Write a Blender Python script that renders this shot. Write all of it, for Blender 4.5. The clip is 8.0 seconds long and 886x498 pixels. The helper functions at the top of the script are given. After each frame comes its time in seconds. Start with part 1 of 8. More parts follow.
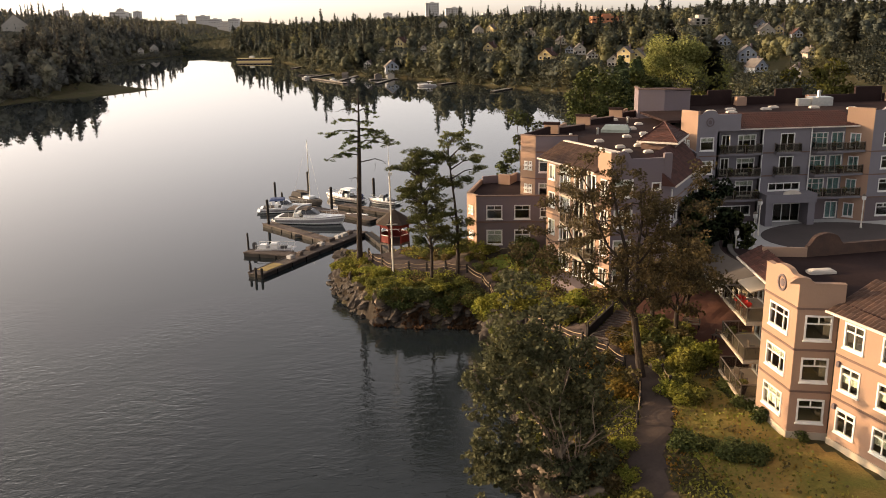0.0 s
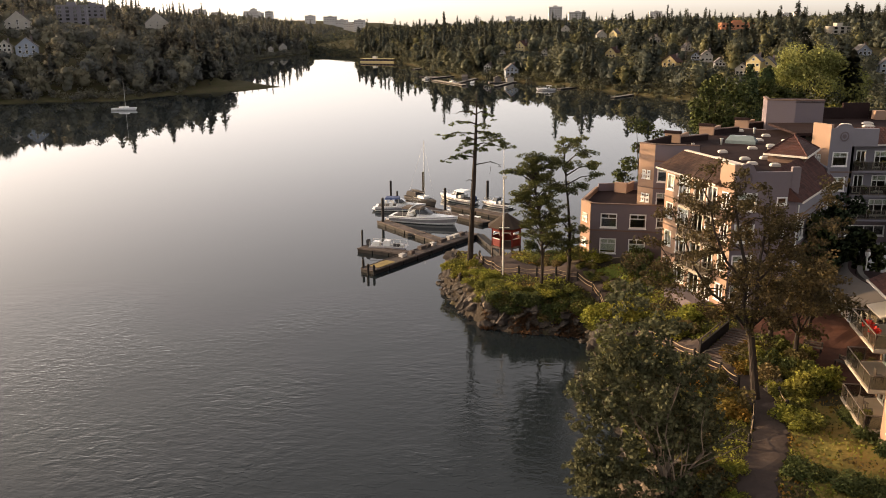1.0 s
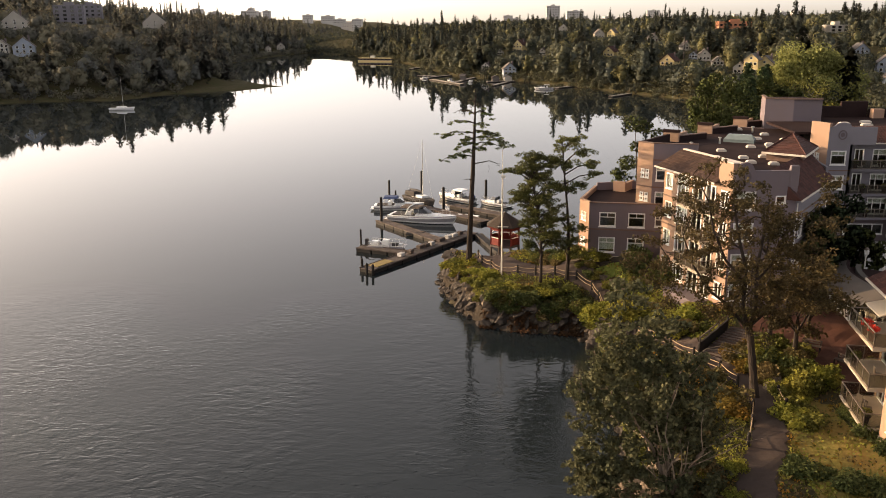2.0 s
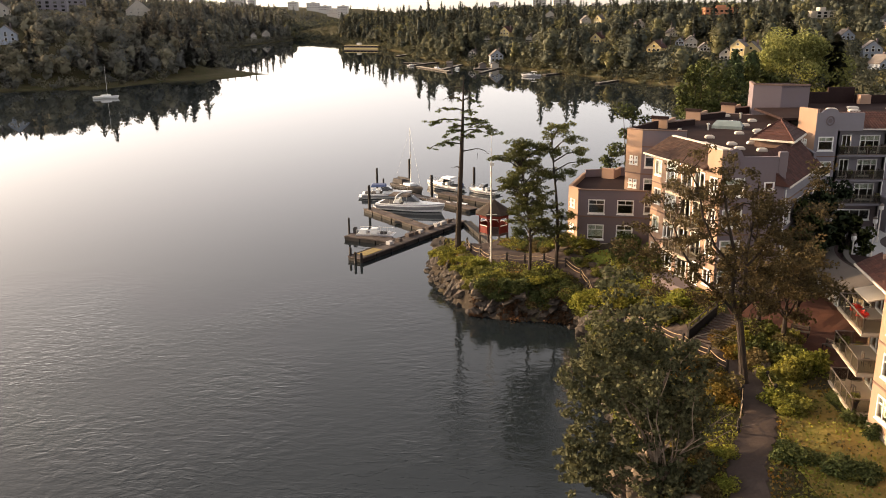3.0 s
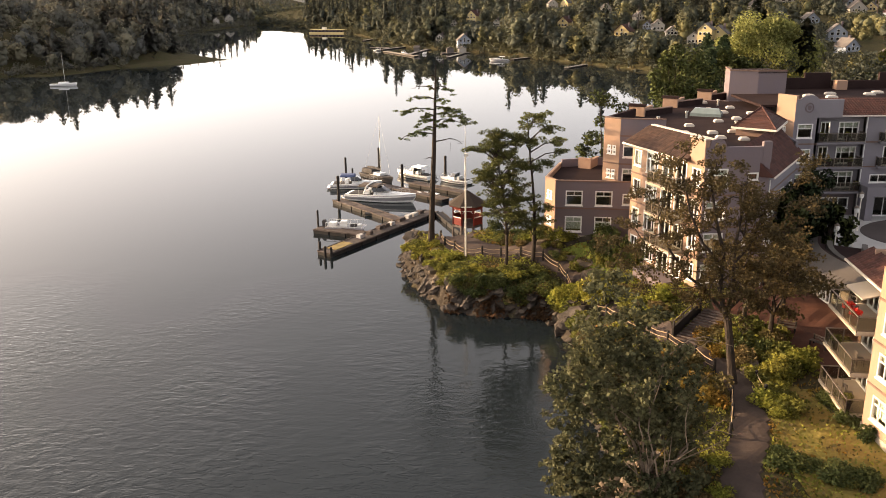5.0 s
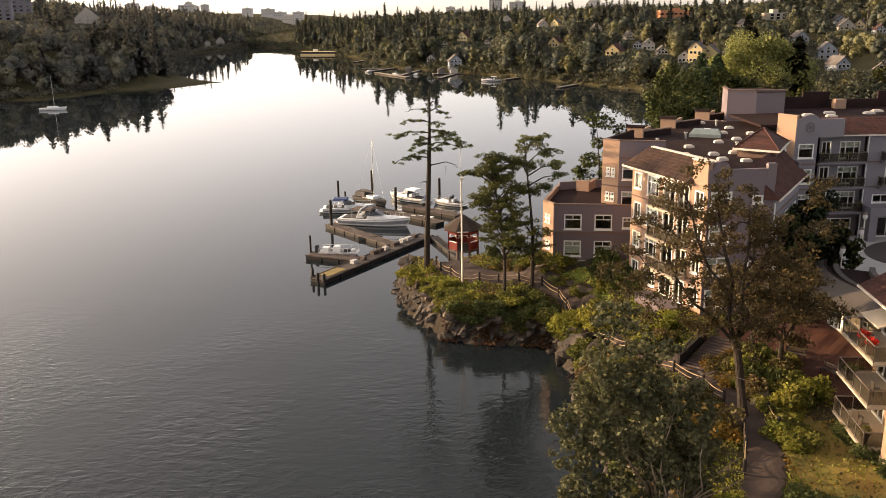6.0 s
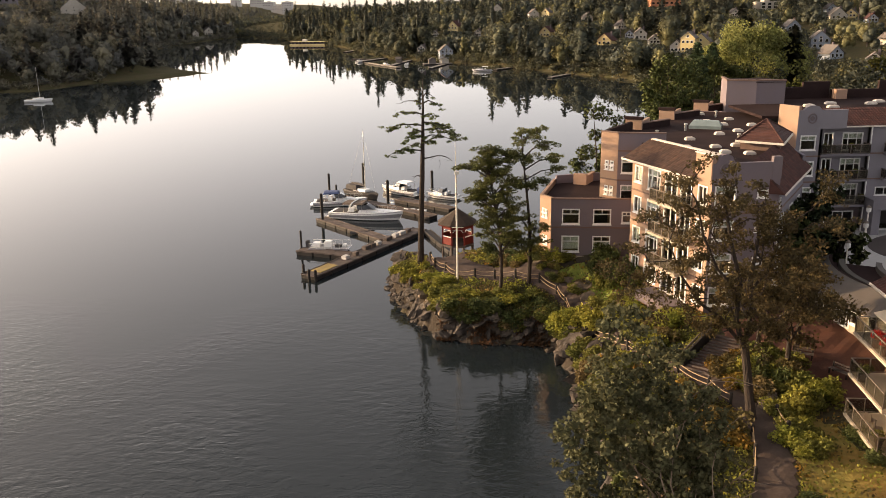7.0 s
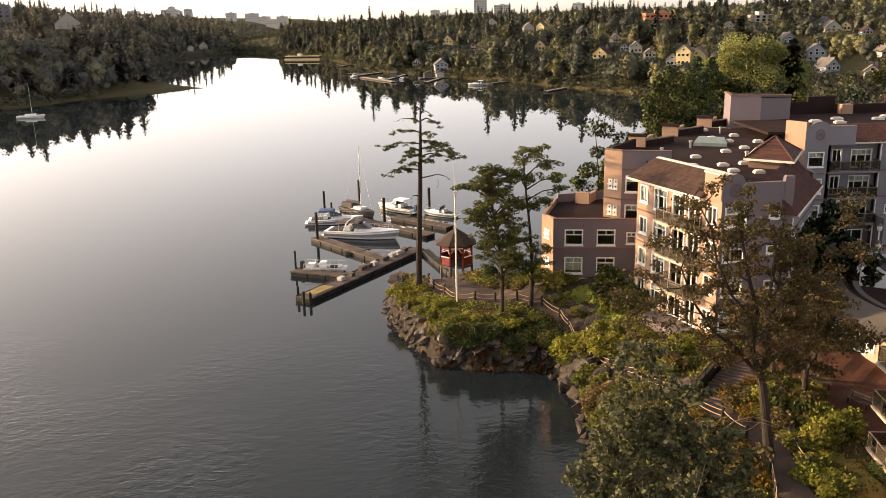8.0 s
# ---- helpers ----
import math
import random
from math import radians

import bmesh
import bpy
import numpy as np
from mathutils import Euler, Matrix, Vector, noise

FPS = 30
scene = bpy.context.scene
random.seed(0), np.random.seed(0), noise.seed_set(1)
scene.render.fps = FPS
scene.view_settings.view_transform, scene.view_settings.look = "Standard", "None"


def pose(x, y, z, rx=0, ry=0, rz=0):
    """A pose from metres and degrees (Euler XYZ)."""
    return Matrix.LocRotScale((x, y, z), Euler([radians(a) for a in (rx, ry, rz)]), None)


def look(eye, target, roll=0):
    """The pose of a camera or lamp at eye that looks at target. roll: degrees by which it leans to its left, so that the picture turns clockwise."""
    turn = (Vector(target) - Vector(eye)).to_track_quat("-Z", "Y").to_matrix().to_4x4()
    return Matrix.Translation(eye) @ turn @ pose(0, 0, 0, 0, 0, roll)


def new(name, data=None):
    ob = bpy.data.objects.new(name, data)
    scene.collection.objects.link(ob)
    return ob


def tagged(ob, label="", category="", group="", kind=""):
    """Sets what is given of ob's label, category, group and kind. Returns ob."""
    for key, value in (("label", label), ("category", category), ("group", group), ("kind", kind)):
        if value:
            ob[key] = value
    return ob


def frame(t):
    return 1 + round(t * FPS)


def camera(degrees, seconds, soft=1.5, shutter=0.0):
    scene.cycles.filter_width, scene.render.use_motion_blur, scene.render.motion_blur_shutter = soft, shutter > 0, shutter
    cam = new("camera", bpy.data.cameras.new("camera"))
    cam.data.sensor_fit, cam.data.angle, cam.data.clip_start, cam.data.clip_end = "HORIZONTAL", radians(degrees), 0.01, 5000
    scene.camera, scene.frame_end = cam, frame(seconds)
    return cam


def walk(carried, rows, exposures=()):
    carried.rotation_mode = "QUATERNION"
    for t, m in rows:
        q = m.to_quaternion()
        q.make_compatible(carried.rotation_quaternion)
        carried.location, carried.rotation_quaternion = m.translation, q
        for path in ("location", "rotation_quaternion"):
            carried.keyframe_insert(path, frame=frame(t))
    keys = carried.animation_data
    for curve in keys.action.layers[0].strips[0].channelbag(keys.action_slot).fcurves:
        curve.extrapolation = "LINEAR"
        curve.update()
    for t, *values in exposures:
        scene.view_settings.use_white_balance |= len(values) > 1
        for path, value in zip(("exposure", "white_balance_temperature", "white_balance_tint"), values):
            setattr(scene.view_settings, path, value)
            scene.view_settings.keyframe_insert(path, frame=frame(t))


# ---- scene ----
cam = camera(55.7, 8.0, soft=0.75)
PATH = [
    (0, (3.221, 1.206, 31.228), (3.354, 3.132, 30.704), -1.2),
    (0.5, (3.223, 1.221, 31.226), (3.164, 3.153, 30.712), -0.6),
    (1, (3.185, 1.187, 31.279), (3.055, 3.116, 30.765), -0.3),
    (2.5, (3.049, 1.263, 31.252), (2.932, 3.191, 30.733), -0.5),
    (3, (2.952, 1.499, 31.238), (2.856, 3.421, 30.694), -0.5),
    (3.5, (2.793, 1.912, 31.261), (2.721, 3.818, 30.659), -0.5),
    (4, (2.598, 2.591, 31.277), (2.548, 4.497, 30.673), -0.4),
    (4.5, (2.449, 3.658, 31.311), (2.416, 5.566, 30.714), -0.4),
    (6, (1.899, 7.195, 31.382), (1.896, 9.123, 30.847), -1.0),
    (6.5, (1.744, 8.391, 31.394), (1.75, 10.321, 30.87), -1.1),
    (7, (1.544, 9.67, 31.297), (1.562, 11.59, 30.74), -1.1),
    (7.5, (1.414, 11.103, 31.337), (1.438, 13.034, 30.817), -1.2),
    (8, (1.281, 12.606, 31.436), (1.31, 14.535, 30.908), -1.3),
]
EXPOSURES = [(t, e + 0.07, 8050, 14) for t, e in ((0.0, 1.33), (1.0, 1.36), (2.5, 1.47), (3.5, 1.84), (4.5, 1.95), (6.0, 1.55), (7.0, 1.52), (8.0, 1.65))]
walk(cam, [(t, look(eye, target, roll)) for t, eye, target, roll in PATH], EXPOSURES)

# ---- world, sun ----
SUN_AZ, SUN_EL = -73.0, 12.0      # degrees right of +y, above the horizon
world = bpy.data.worlds.new("sky")
scene.world = world
world.use_nodes = True
sky = world.node_tree.nodes.new("ShaderNodeTexSky")
sky.sky_type, sky.sun_disc = "NISHITA", False
sky.sun_elevation, sky.sun_rotation = radians(SUN_EL), radians(SUN_AZ)
sky.air_density, sky.dust_density, sky.ozone_density = 0.3, 2.0, 0.0
soften = world.node_tree.nodes.new("ShaderNodeHueSaturation")
soften.inputs["Saturation"].default_value, soften.inputs["Value"].default_value = 0.55, 1.5
even = world.node_tree.nodes.new("ShaderNodeGamma")      # thin high haze evens out the sky
even.inputs["Gamma"].default_value = 0.78
world.node_tree.links.new(sky.outputs[0], even.inputs["Color"])
world.node_tree.links.new(even.outputs[0], soften.inputs["Color"])
world.node_tree.links.new(soften.outputs[0], world.node_tree.nodes["Background"].inputs[0])
world.node_tree.nodes["Background"].inputs[1].default_value = 0.15

lamp_data = bpy.data.lights.new("sun", "SUN")
lamp_data.energy, lamp_data.angle, lamp_data.color = 2.6, radians(0.6), (1.0, 0.76, 0.5)
sun = new("sun", lamp_data)
sun_way = Vector((math.sin(radians(SUN_AZ)) * math.cos(radians(SUN_EL)), math.cos(radians(SUN_AZ)) * math.cos(radians(SUN_EL)), math.sin(radians(SUN_EL))))
sun.matrix_basis = look(sun_way * 500, (0, 0, 0))


# ---- materials ----
def material(name, color, rough=0.7, metal=0.0, second=None, scale=1.0, detail=6.0, mix=0.6, bump=0.0, bump_scale=None,
             island=0.0, per_object=0.0, translucent=0.0, spec=0.25, stretch=(1, 1, 1), fine=0.0, coat=0.0):
    """Colour from two blended tones by coarse and fine noise, with relief and variation from piece to piece."""
    mat = bpy.data.materials.new(name)
    mat.use_nodes = True
    tree = mat.node_tree
    n, l = tree.nodes, tree.links
    bsdf = n["Principled BSDF"]
    bsdf.inputs["Roughness"].default_value = rough
    bsdf.inputs["Metallic"].default_value = metal
    bsdf.inputs["Specular IOR Level"].default_value = spec
    bsdf.inputs["Coat Weight"].default_value = coat
    mapping = n.new("ShaderNodeMapping")
    mapping.inputs["Scale"].default_value = stretch
    geo = n.new("ShaderNodeNewGeometry")
    l.new(geo.outputs["Position"], mapping.inputs["Vector"])
    coarse = n.new("ShaderNodeTexNoise")
    coarse.inputs["Scale"].default_value, coarse.inputs["Detail"].default_value = scale, detail
    l.new(mapping.outputs[0], coarse.inputs["Vector"])
    ramp = n.new("ShaderNodeMapRange")
    ramp.inputs["From Min"].default_value, ramp.inputs["From Max"].default_value = 0.3, 0.7
    ramp.inputs["To Max"].default_value = mix
    l.new(coarse.outputs["Fac"], ramp.inputs["Value"])
    blend = n.new("ShaderNodeMix")
    blend.data_type = "RGBA"
    blend.inputs["A"].default_value = (*color, 1)
    blend.inputs["B"].default_value = (*(second or [c * 0.75 for c in color]), 1)
    l.new(ramp.outputs[0], blend.inputs["Factor"])
    out = blend.outputs["Result"]

    def vary(source, amount, value):
        hsv = n.new("ShaderNodeHueSaturation")
        rng = n.new("ShaderNodeMapRange")
        rng.inputs["To Min"].default_value, rng.inputs["To Max"].default_value = 1 - amount, 1 + amount
        l.new(source, rng.inputs["Value"])
        l.new(rng.outputs[0], hsv.inputs["Value"])
        l.new(value, hsv.inputs["Color"])
        return hsv.outputs[0]

    if fine:
        grain = n.new("ShaderNodeTexNoise")
        grain.inputs["Scale"].default_value, grain.inputs["Detail"].default_value = scale * 14, 4
        l.new(mapping.outputs[0], grain.inputs["Vector"])
        out = vary(grain.outputs["Fac"], fine, out)
    if island:
        out = vary(geo.outputs["Random Per Island"], island, out)
    if per_object:
        info = n.new("ShaderNodeObjectInfo")
        out = vary(info.outputs["Random"], per_object, out)
    l.new(out, bsdf.inputs["Base Color"])
    if bump:
        relief = n.new("ShaderNodeTexNoise")
        relief.inputs["Scale"].default_value, relief.inputs["Detail"].default_value = bump_scale or scale * 6, 5
        l.new(mapping.outputs[0], relief.inputs["Vector"])
        bm_node = n.new("ShaderNodeBump")
        bm_node.inputs["Strength"].default_value = 1.0
        bm_node.inputs["Distance"].default_value = bump
        l.new(relief.outputs["Fac"], bm_node.inputs["Height"])
        l.new(bm_node.outputs[0], bsdf.inputs["Normal"])
    if translucent:
        thin = n.new("ShaderNodeBsdfTranslucent")
        l.new(out, thin.inputs["Color"])
        both = n.new("ShaderNodeMixShader")
        both.inputs[0].default_value = translucent
        l.new(bsdf.outputs[0], both.inputs[1])
        l.new(thin.outputs[0], both.inputs[2])
        l.new(both.outputs[0], n["Material Output"].inputs["Surface"])
    return mat


def leaf(name, color, second, tr=0.3, island=0.45):
    return material(name, color, 0.7, second=second, scale=0.35, mix=1.0, island=island, per_object=0.18, translucent=tr, spec=0.12)


def clear_glass():
    mat = bpy.data.materials.new("window_glass")
    mat.use_nodes = True
    bsdf = mat.node_tree.nodes["Principled BSDF"]
    bsdf.inputs["Base Color"].default_value = (0.86, 0.9, 0.9, 1)
    bsdf.inputs["Roughness"].default_value = 0.03
    bsdf.inputs["Transmission Weight"].default_value = 1.0
    bsdf.inputs["IOR"].default_value = 1.5
    return mat


def water_material():
    mat = bpy.data.materials.new("inlet_water")
    mat.use_nodes = True
    n, l = mat.node_tree.nodes, mat.node_tree.links
    bsdf = n["Principled BSDF"]
    bsdf.inputs["Base Color"].default_value = (0.012, 0.017, 0.02, 1)
    bsdf.inputs["Roughness"].default_value = 0.008
    bsdf.inputs["IOR"].default_value = 1.33
    geo = n.new("ShaderNodeNewGeometry")

    def waves(scale, stretch, turn, detail):
        mapping = n.new("ShaderNodeMapping")
        mapping.inputs["Scale"].default_value = stretch
        mapping.inputs["Rotation"].default_value = (0, 0, turn)
        l.new(geo.outputs["Position"], mapping.inputs["Vector"])
        tex = n.new("ShaderNodeTexNoise")
        tex.inputs["Scale"].default_value, tex.inputs["Detail"].default_value = scale, detail
        tex.inputs["Distortion"].default_value = 0.6
        l.new(mapping.outputs[0], tex.inputs["Vector"])
        return tex.outputs["Fac"]

    def maths(kind, a, b):
        node = n.new("ShaderNodeMath")
        node.operation = kind
        for socket, value in zip(node.inputs, (a, b)):
            if isinstance(value, (int, float)):
                socket.default_value = value
            else:
                l.new(value, socket)
        return node.outputs[0]

    def reach(value, a, b, lo, hi):
        node = n.new("ShaderNodeMapRange")
        for key, v in (("From Min", a), ("From Max", b), ("To Min", lo), ("To Max", hi)):
            node.inputs[key].default_value = v
        l.new(value, node.inputs["Value"])
        return node.outputs[0]

    ripples = waves(0.75, (1.0, 1.7, 1), 0.5, 3)
    chop = waves(2.4, (1.0, 1.8, 1), -0.3, 2)
    patches = reach(waves(0.045, (1, 1, 1), 0, 3), 0.42, 0.64, 0.25, 1.0)
    # the tidal stream is rougher towards the bridge, and lies calm up the inlet
    split = n.new("ShaderNodeSeparateXYZ")
    l.new(geo.outputs["Position"], split.inputs[0])
    calm = maths("ADD", reach(split.outputs["Y"], 45, 105, 0.94, 0.0), reach(split.outputs["Y"], 90, 260, 0.06, 0.002))
    height = maths("ADD", maths("MULTIPLY", ripples, 0.8), maths("MULTIPLY", chop, 0.2))
    height = maths("MULTIPLY", maths("MULTIPLY", height, patches), calm)
    relief = n.new("ShaderNodeBump")
    relief.inputs["Strength"].default_value = 1.0
    relief.inputs["Distance"].default_value = 0.15
    l.new(height, relief.inputs["Height"])
    l.new(relief.outputs[0], bsdf.inputs["Normal"])
    return mat


WATER = water_material()
GLASS = clear_glass()
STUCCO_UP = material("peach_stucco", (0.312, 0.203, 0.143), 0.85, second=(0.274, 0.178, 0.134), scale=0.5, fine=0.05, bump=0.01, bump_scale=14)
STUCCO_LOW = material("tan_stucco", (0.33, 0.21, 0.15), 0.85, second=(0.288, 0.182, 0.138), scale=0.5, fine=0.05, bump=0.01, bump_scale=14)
# mauve, grey and brown tones carry shade of the sunless walls in their colour
STUCCO_PINK_SHADE = material("shaded_mauve_stucco", (0.155, 0.127, 0.144), 0.85, second=(0.163, 0.129, 0.127), scale=0.5, fine=0.05, bump=0.01, bump_scale=14)
STUCCO_GREY_SHADE = material("shaded_grey_beige_stucco", (0.190, 0.178, 0.200), 0.85, second=(0.164, 0.153, 0.163), scale=0.5, fine=0.05, bump=0.01, bump_scale=14)
STUCCO_BROWN_SHADE = material("shaded_brown_mauve_stucco", (0.128, 0.102, 0.112), 0.85, second=(0.133, 0.106, 0.101), scale=0.5, fine=0.05, bump=0.01, bump_scale=14)
CREAM = material("cream_plinth", (0.422, 0.358, 0.282), 0.85, second=(0.333, 0.282, 0.224), scale=0.8, fine=0.06)
BAND = material("dark_band", (0.16, 0.10, 0.08), 0.7, scale=1.5)
WHITE = material("white_frame_paint", (0.7, 0.69, 0.66), 0.45, second=(0.6, 0.59, 0.56), scale=2)
GABLE_CAP = material("pale_coping", (0.62, 0.55, 0.48), 0.7, scale=1.5)
ROOF_DARK = material("roof_membrane", (0.022, 0.0135, 0.0135), 0.9, second=(0.035, 0.022, 0.021), scale=0.25, mix=1.0, fine=0.18, bump=0.01, spec=0.05)
ROOF_TILE = material("red_clay_tile", (0.075, 0.03, 0.024), 0.8, second=(0.05, 0.023, 0.02), scale=1.2, mix=0.9, island=0.25, fine=0.25, bump=0.03, bump_scale=9)
ROOF_BROWN = material("brown_shingle", (0.088, 0.05, 0.037), 0.85, second=(0.055, 0.035, 0.029), scale=1.2, mix=0.9, island=0.25, fine=0.25, bump=0.03, bump_scale=9)
ROOF_GREY = material("grey_metal_roof", (0.1, 0.088, 0.082), 0.7, second=(0.075, 0.067, 0.063), scale=0.7, fine=0.05)
# dark tone puts the dimness of unlit rooms into the plaster colour
ROOM = material("dim_room_plaster", (0.1, 0.09, 0.08), 0.9, second=(0.06, 0.055, 0.05), scale=0.3)
BLIND = material("blind_fabric", (0.52, 0.55, 0.44), 0.8, second=(0.42, 0.44, 0.36), scale=3, stretch=(1, 1, 8))
CURTAIN = material("teal_curtain", (0.20, 0.36, 0.34), 0.8, scale=3)
RAIL = material("bronze_rail", (0.15, 0.12, 0.10), 0.5, scale=2)


def panel_glass():
    """Thin smoked sheet: partly clear, partly a dull brown film."""
    mat = material("smoked_panel", (0.075, 0.066, 0.054), 0.25, scale=1, spec=0.4)
    n, l = mat.node_tree.nodes, mat.node_tree.links
    clear = n.new("ShaderNodeBsdfTransparent")
    clear.inputs["Color"].default_value = (0.75, 0.74, 0.7, 1)
    both = n.new("ShaderNodeMixShader")
    both.inputs[0].default_value = 0.25
    l.new(clear.outputs[0], both.inputs[1])
    l.new(n["Principled BSDF"].outputs[0], both.inputs[2])
    l.new(both.outputs[0], n["Material Output"].inputs["Surface"])
    return mat


RAIL_GLASS = panel_glass()
CONCRETE = material("concrete", (0.46, 0.45, 0.44), 0.85, second=(0.38, 0.37, 0.36), scale=0.4, fine=0.08, bump=0.01, spec=0.1)
ASPHALT = material("driveway_paving", (0.085, 0.07, 0.068), 0.9, second=(0.06, 0.052, 0.05), scale=0.3, fine=0.15)
BRICK_PAVE = material("brick_paving", (0.11, 0.05, 0.036), 0.85, second=(0.075, 0.038, 0.03), scale=0.6, fine=0.25, mix=1.0, bump=0.01, per_object=0.06, spec=0.08)
PATHWAY = material("worn_asphalt_path", (0.06, 0.047, 0.043), 0.9, second=(0.09, 0.068, 0.058), scale=0.35, mix=0.9, fine=0.18, bump=0.02, spec=0.05)
ROCK = material("shore_rock", (0.085, 0.066, 0.053), 0.8, second=(0.014, 0.012, 0.011), scale=1.3, mix=1.0, fine=0.3, bump=0.12, bump_scale=2.2, per_object=0.2)
ROCK_WARM = material("lichen_rock", (0.2, 0.15, 0.105), 0.85, second=(0.08, 0.063, 0.05), scale=0.9, mix=1.0, fine=0.3, bump=0.1, bump_scale=2.2, per_object=0.2)
BARK = material("bark", (0.042, 0.03, 0.023), 0.9, second=(0.018, 0.014, 0.012), scale=4.5, mix=1.0, stretch=(1, 1, 0.25), bump=0.06, bump_scale=9)
BARK_PALE = material("pale_bark", (0.24, 0.18, 0.13), 0.9, second=(0.13, 0.1, 0.08), scale=2.0, mix=1.0, stretch=(1, 1, 0.25), bump=0.05, bump_scale=9)
TIMBER = material("weathered_timber", (0.12, 0.095, 0.085), 0.85, second=(0.06, 0.047, 0.042), scale=1.3, mix=1.0, stretch=(1, 1, 1), fine=0.25, per_object=0.15, bump=0.01)
TIMBER_DARK = material("wet_timber", (0.03, 0.024, 0.022), 0.7, second=(0.016, 0.014, 0.013), scale=1.3, mix=1.0, fine=0.2)
DECK_YELLOW = material("mossy_deck", (0.3, 0.22, 0.08), 0.85, second=(0.2, 0.15, 0.07), scale=1.0, mix=1.0, fine=0.2)
RED_PAINT = material("red_paint", (0.17, 0.022, 0.016), 0.6, second=(0.12, 0.02, 0.016), scale=1.5, fine=0.08)
GELCOAT = material("white_gelcoat", (0.8, 0.8, 0.78), 0.2, spec=0.5, second=(0.7, 0.7, 0.69), scale=0.8, coat=0.5)
HULL_GREY = material("grey_hull", (0.32, 0.31, 0.33), 0.25, scale=0.8, coat=0.4)
CANVAS_BLUE = material("blue_canvas", (0.07, 0.1, 0.2), 0.8, scale=2)
CANVAS_DARK = material("dark_canvas", (0.06, 0.055, 0.055), 0.8, scale=2)
SCREEN = material("tinted_windscreen", (0.02, 0.022, 0.025), 0.06, spec=0.5, scale=1, coat=0.6)
STEEL = material("galvanised_steel", (0.5, 0.5, 0.48), 0.35, metal=0.8, scale=3)
ROPE = material("rope", (0.3, 0.22, 0.14), 0.9, scale=5)
WHITE_METAL = material("white_pole_paint", (0.72, 0.68, 0.6), 0.4, second=(0.6, 0.56, 0.5), scale=1)
LEAF_OAK = leaf("bronze_oak_leaf", (0.06, 0.05, 0.024), (0.105, 0.074, 0.034), 0.32)
LEAF_NEAR = leaf("arbutus_leaf", (0.058, 0.063, 0.034), (0.11, 0.106, 0.054), 0.28)
LEAF_PINE = leaf("pine_needles", (0.062, 0.075, 0.026), (0.115, 0.115, 0.036), 0.38)
LEAF_FIR = leaf("fir_needles", (0.028, 0.045, 0.022), (0.045, 0.062, 0.026), 0.15)
LEAF_BROAD = leaf("broad_leaf", (0.055, 0.075, 0.027), (0.09, 0.1, 0.035), 0.3)
LEAF_LIME = leaf("lime_leaf", (0.19, 0.205, 0.07), (0.25, 0.25, 0.09), 0.42)
LEAF_BRIGHT = leaf("bright_shrub_leaf", (0.16, 0.18, 0.035), (0.24, 0.215, 0.048), 0.45)
LEAF_RUST = leaf("rust_weed", (0.1, 0.045, 0.02), (0.06, 0.035, 0.02), 0.1)
LEAF_SHRUB = leaf("shrub_leaf", (0.085, 0.098, 0.027), (0.165, 0.15, 0.04), 0.38)
LEAF_ORANGE = leaf("orange_shrub_leaf", (0.27, 0.14, 0.03), (0.16, 0.12, 0.03), 0.4)
LEAF_BROWN = leaf("dry_shrub_leaf", (0.15, 0.105, 0.05), (0.1, 0.085, 0.035), 0.35)
PETALS = material("red_petals", (0.6, 0.03, 0.02), 0.6, scale=3, island=0.3)


def ground_material():
    """Soil, moss and dry grass by noise at two scales, bare rock where the bank is steep."""
    mat = material("ground_cover", (0.055, 0.056, 0.025), 0.95, second=(0.078, 0.062, 0.036), scale=0.22, mix=1.0, fine=0.35, bump=0.22, bump_scale=1.5, spec=0.05)
    n, l = mat.node_tree.nodes, mat.node_tree.links
    bsdf = n["Principled BSDF"]
    soil = bsdf.inputs["Base Color"].links[0].from_socket
    geo = n.new("ShaderNodeNewGeometry")
    split = n.new("ShaderNodeSeparateXYZ")
    l.new(geo.outputs["Normal"], split.inputs[0])
    steep = n.new("ShaderNodeMapRange")
    steep.inputs["From Min"].default_value, steep.inputs["From Max"].default_value = 0.9, 0.72
    l.new(split.outputs["Z"], steep.inputs["Value"])
    cracks = n.new("ShaderNodeTexNoise")
    cracks.inputs["Scale"].default_value, cracks.inputs["Detail"].default_value = 1.1, 8
    l.new(geo.outputs["Position"], cracks.inputs["Vector"])
    tone = n.new("ShaderNodeMix")
    tone.data_type = "RGBA"
    tone.inputs["A"].default_value, tone.inputs["B"].default_value = (0.012, 0.011, 0.01, 1), (0.075, 0.06, 0.047, 1)
    l.new(cracks.outputs["Fac"], tone.inputs["Factor"])
    both = n.new("ShaderNodeMix")
    both.data_type = "RGBA"
    l.new(steep.outputs[0], both.inputs["Factor"])
    l.new(soil, both.inputs["A"])
    l.new(tone.outputs["Result"], both.inputs["B"])
    l.new(both.outputs["Result"], bsdf.inputs["Base Color"])
    return mat


GROUND = ground_material()
LAWN = material("lawn_grass", (0.14, 0.14, 0.032), 0.95, second=(0.26, 0.155, 0.05), scale=0.3, mix=1.0, fine=0.3, bump=0.06, bump_scale=8)
LAWN_GREEN = material("green_lawn", (0.12, 0.17, 0.03), 0.95, second=(0.17, 0.19, 0.04), scale=0.3, mix=1.0, fine=0.3, bump=0.06, bump_scale=8)


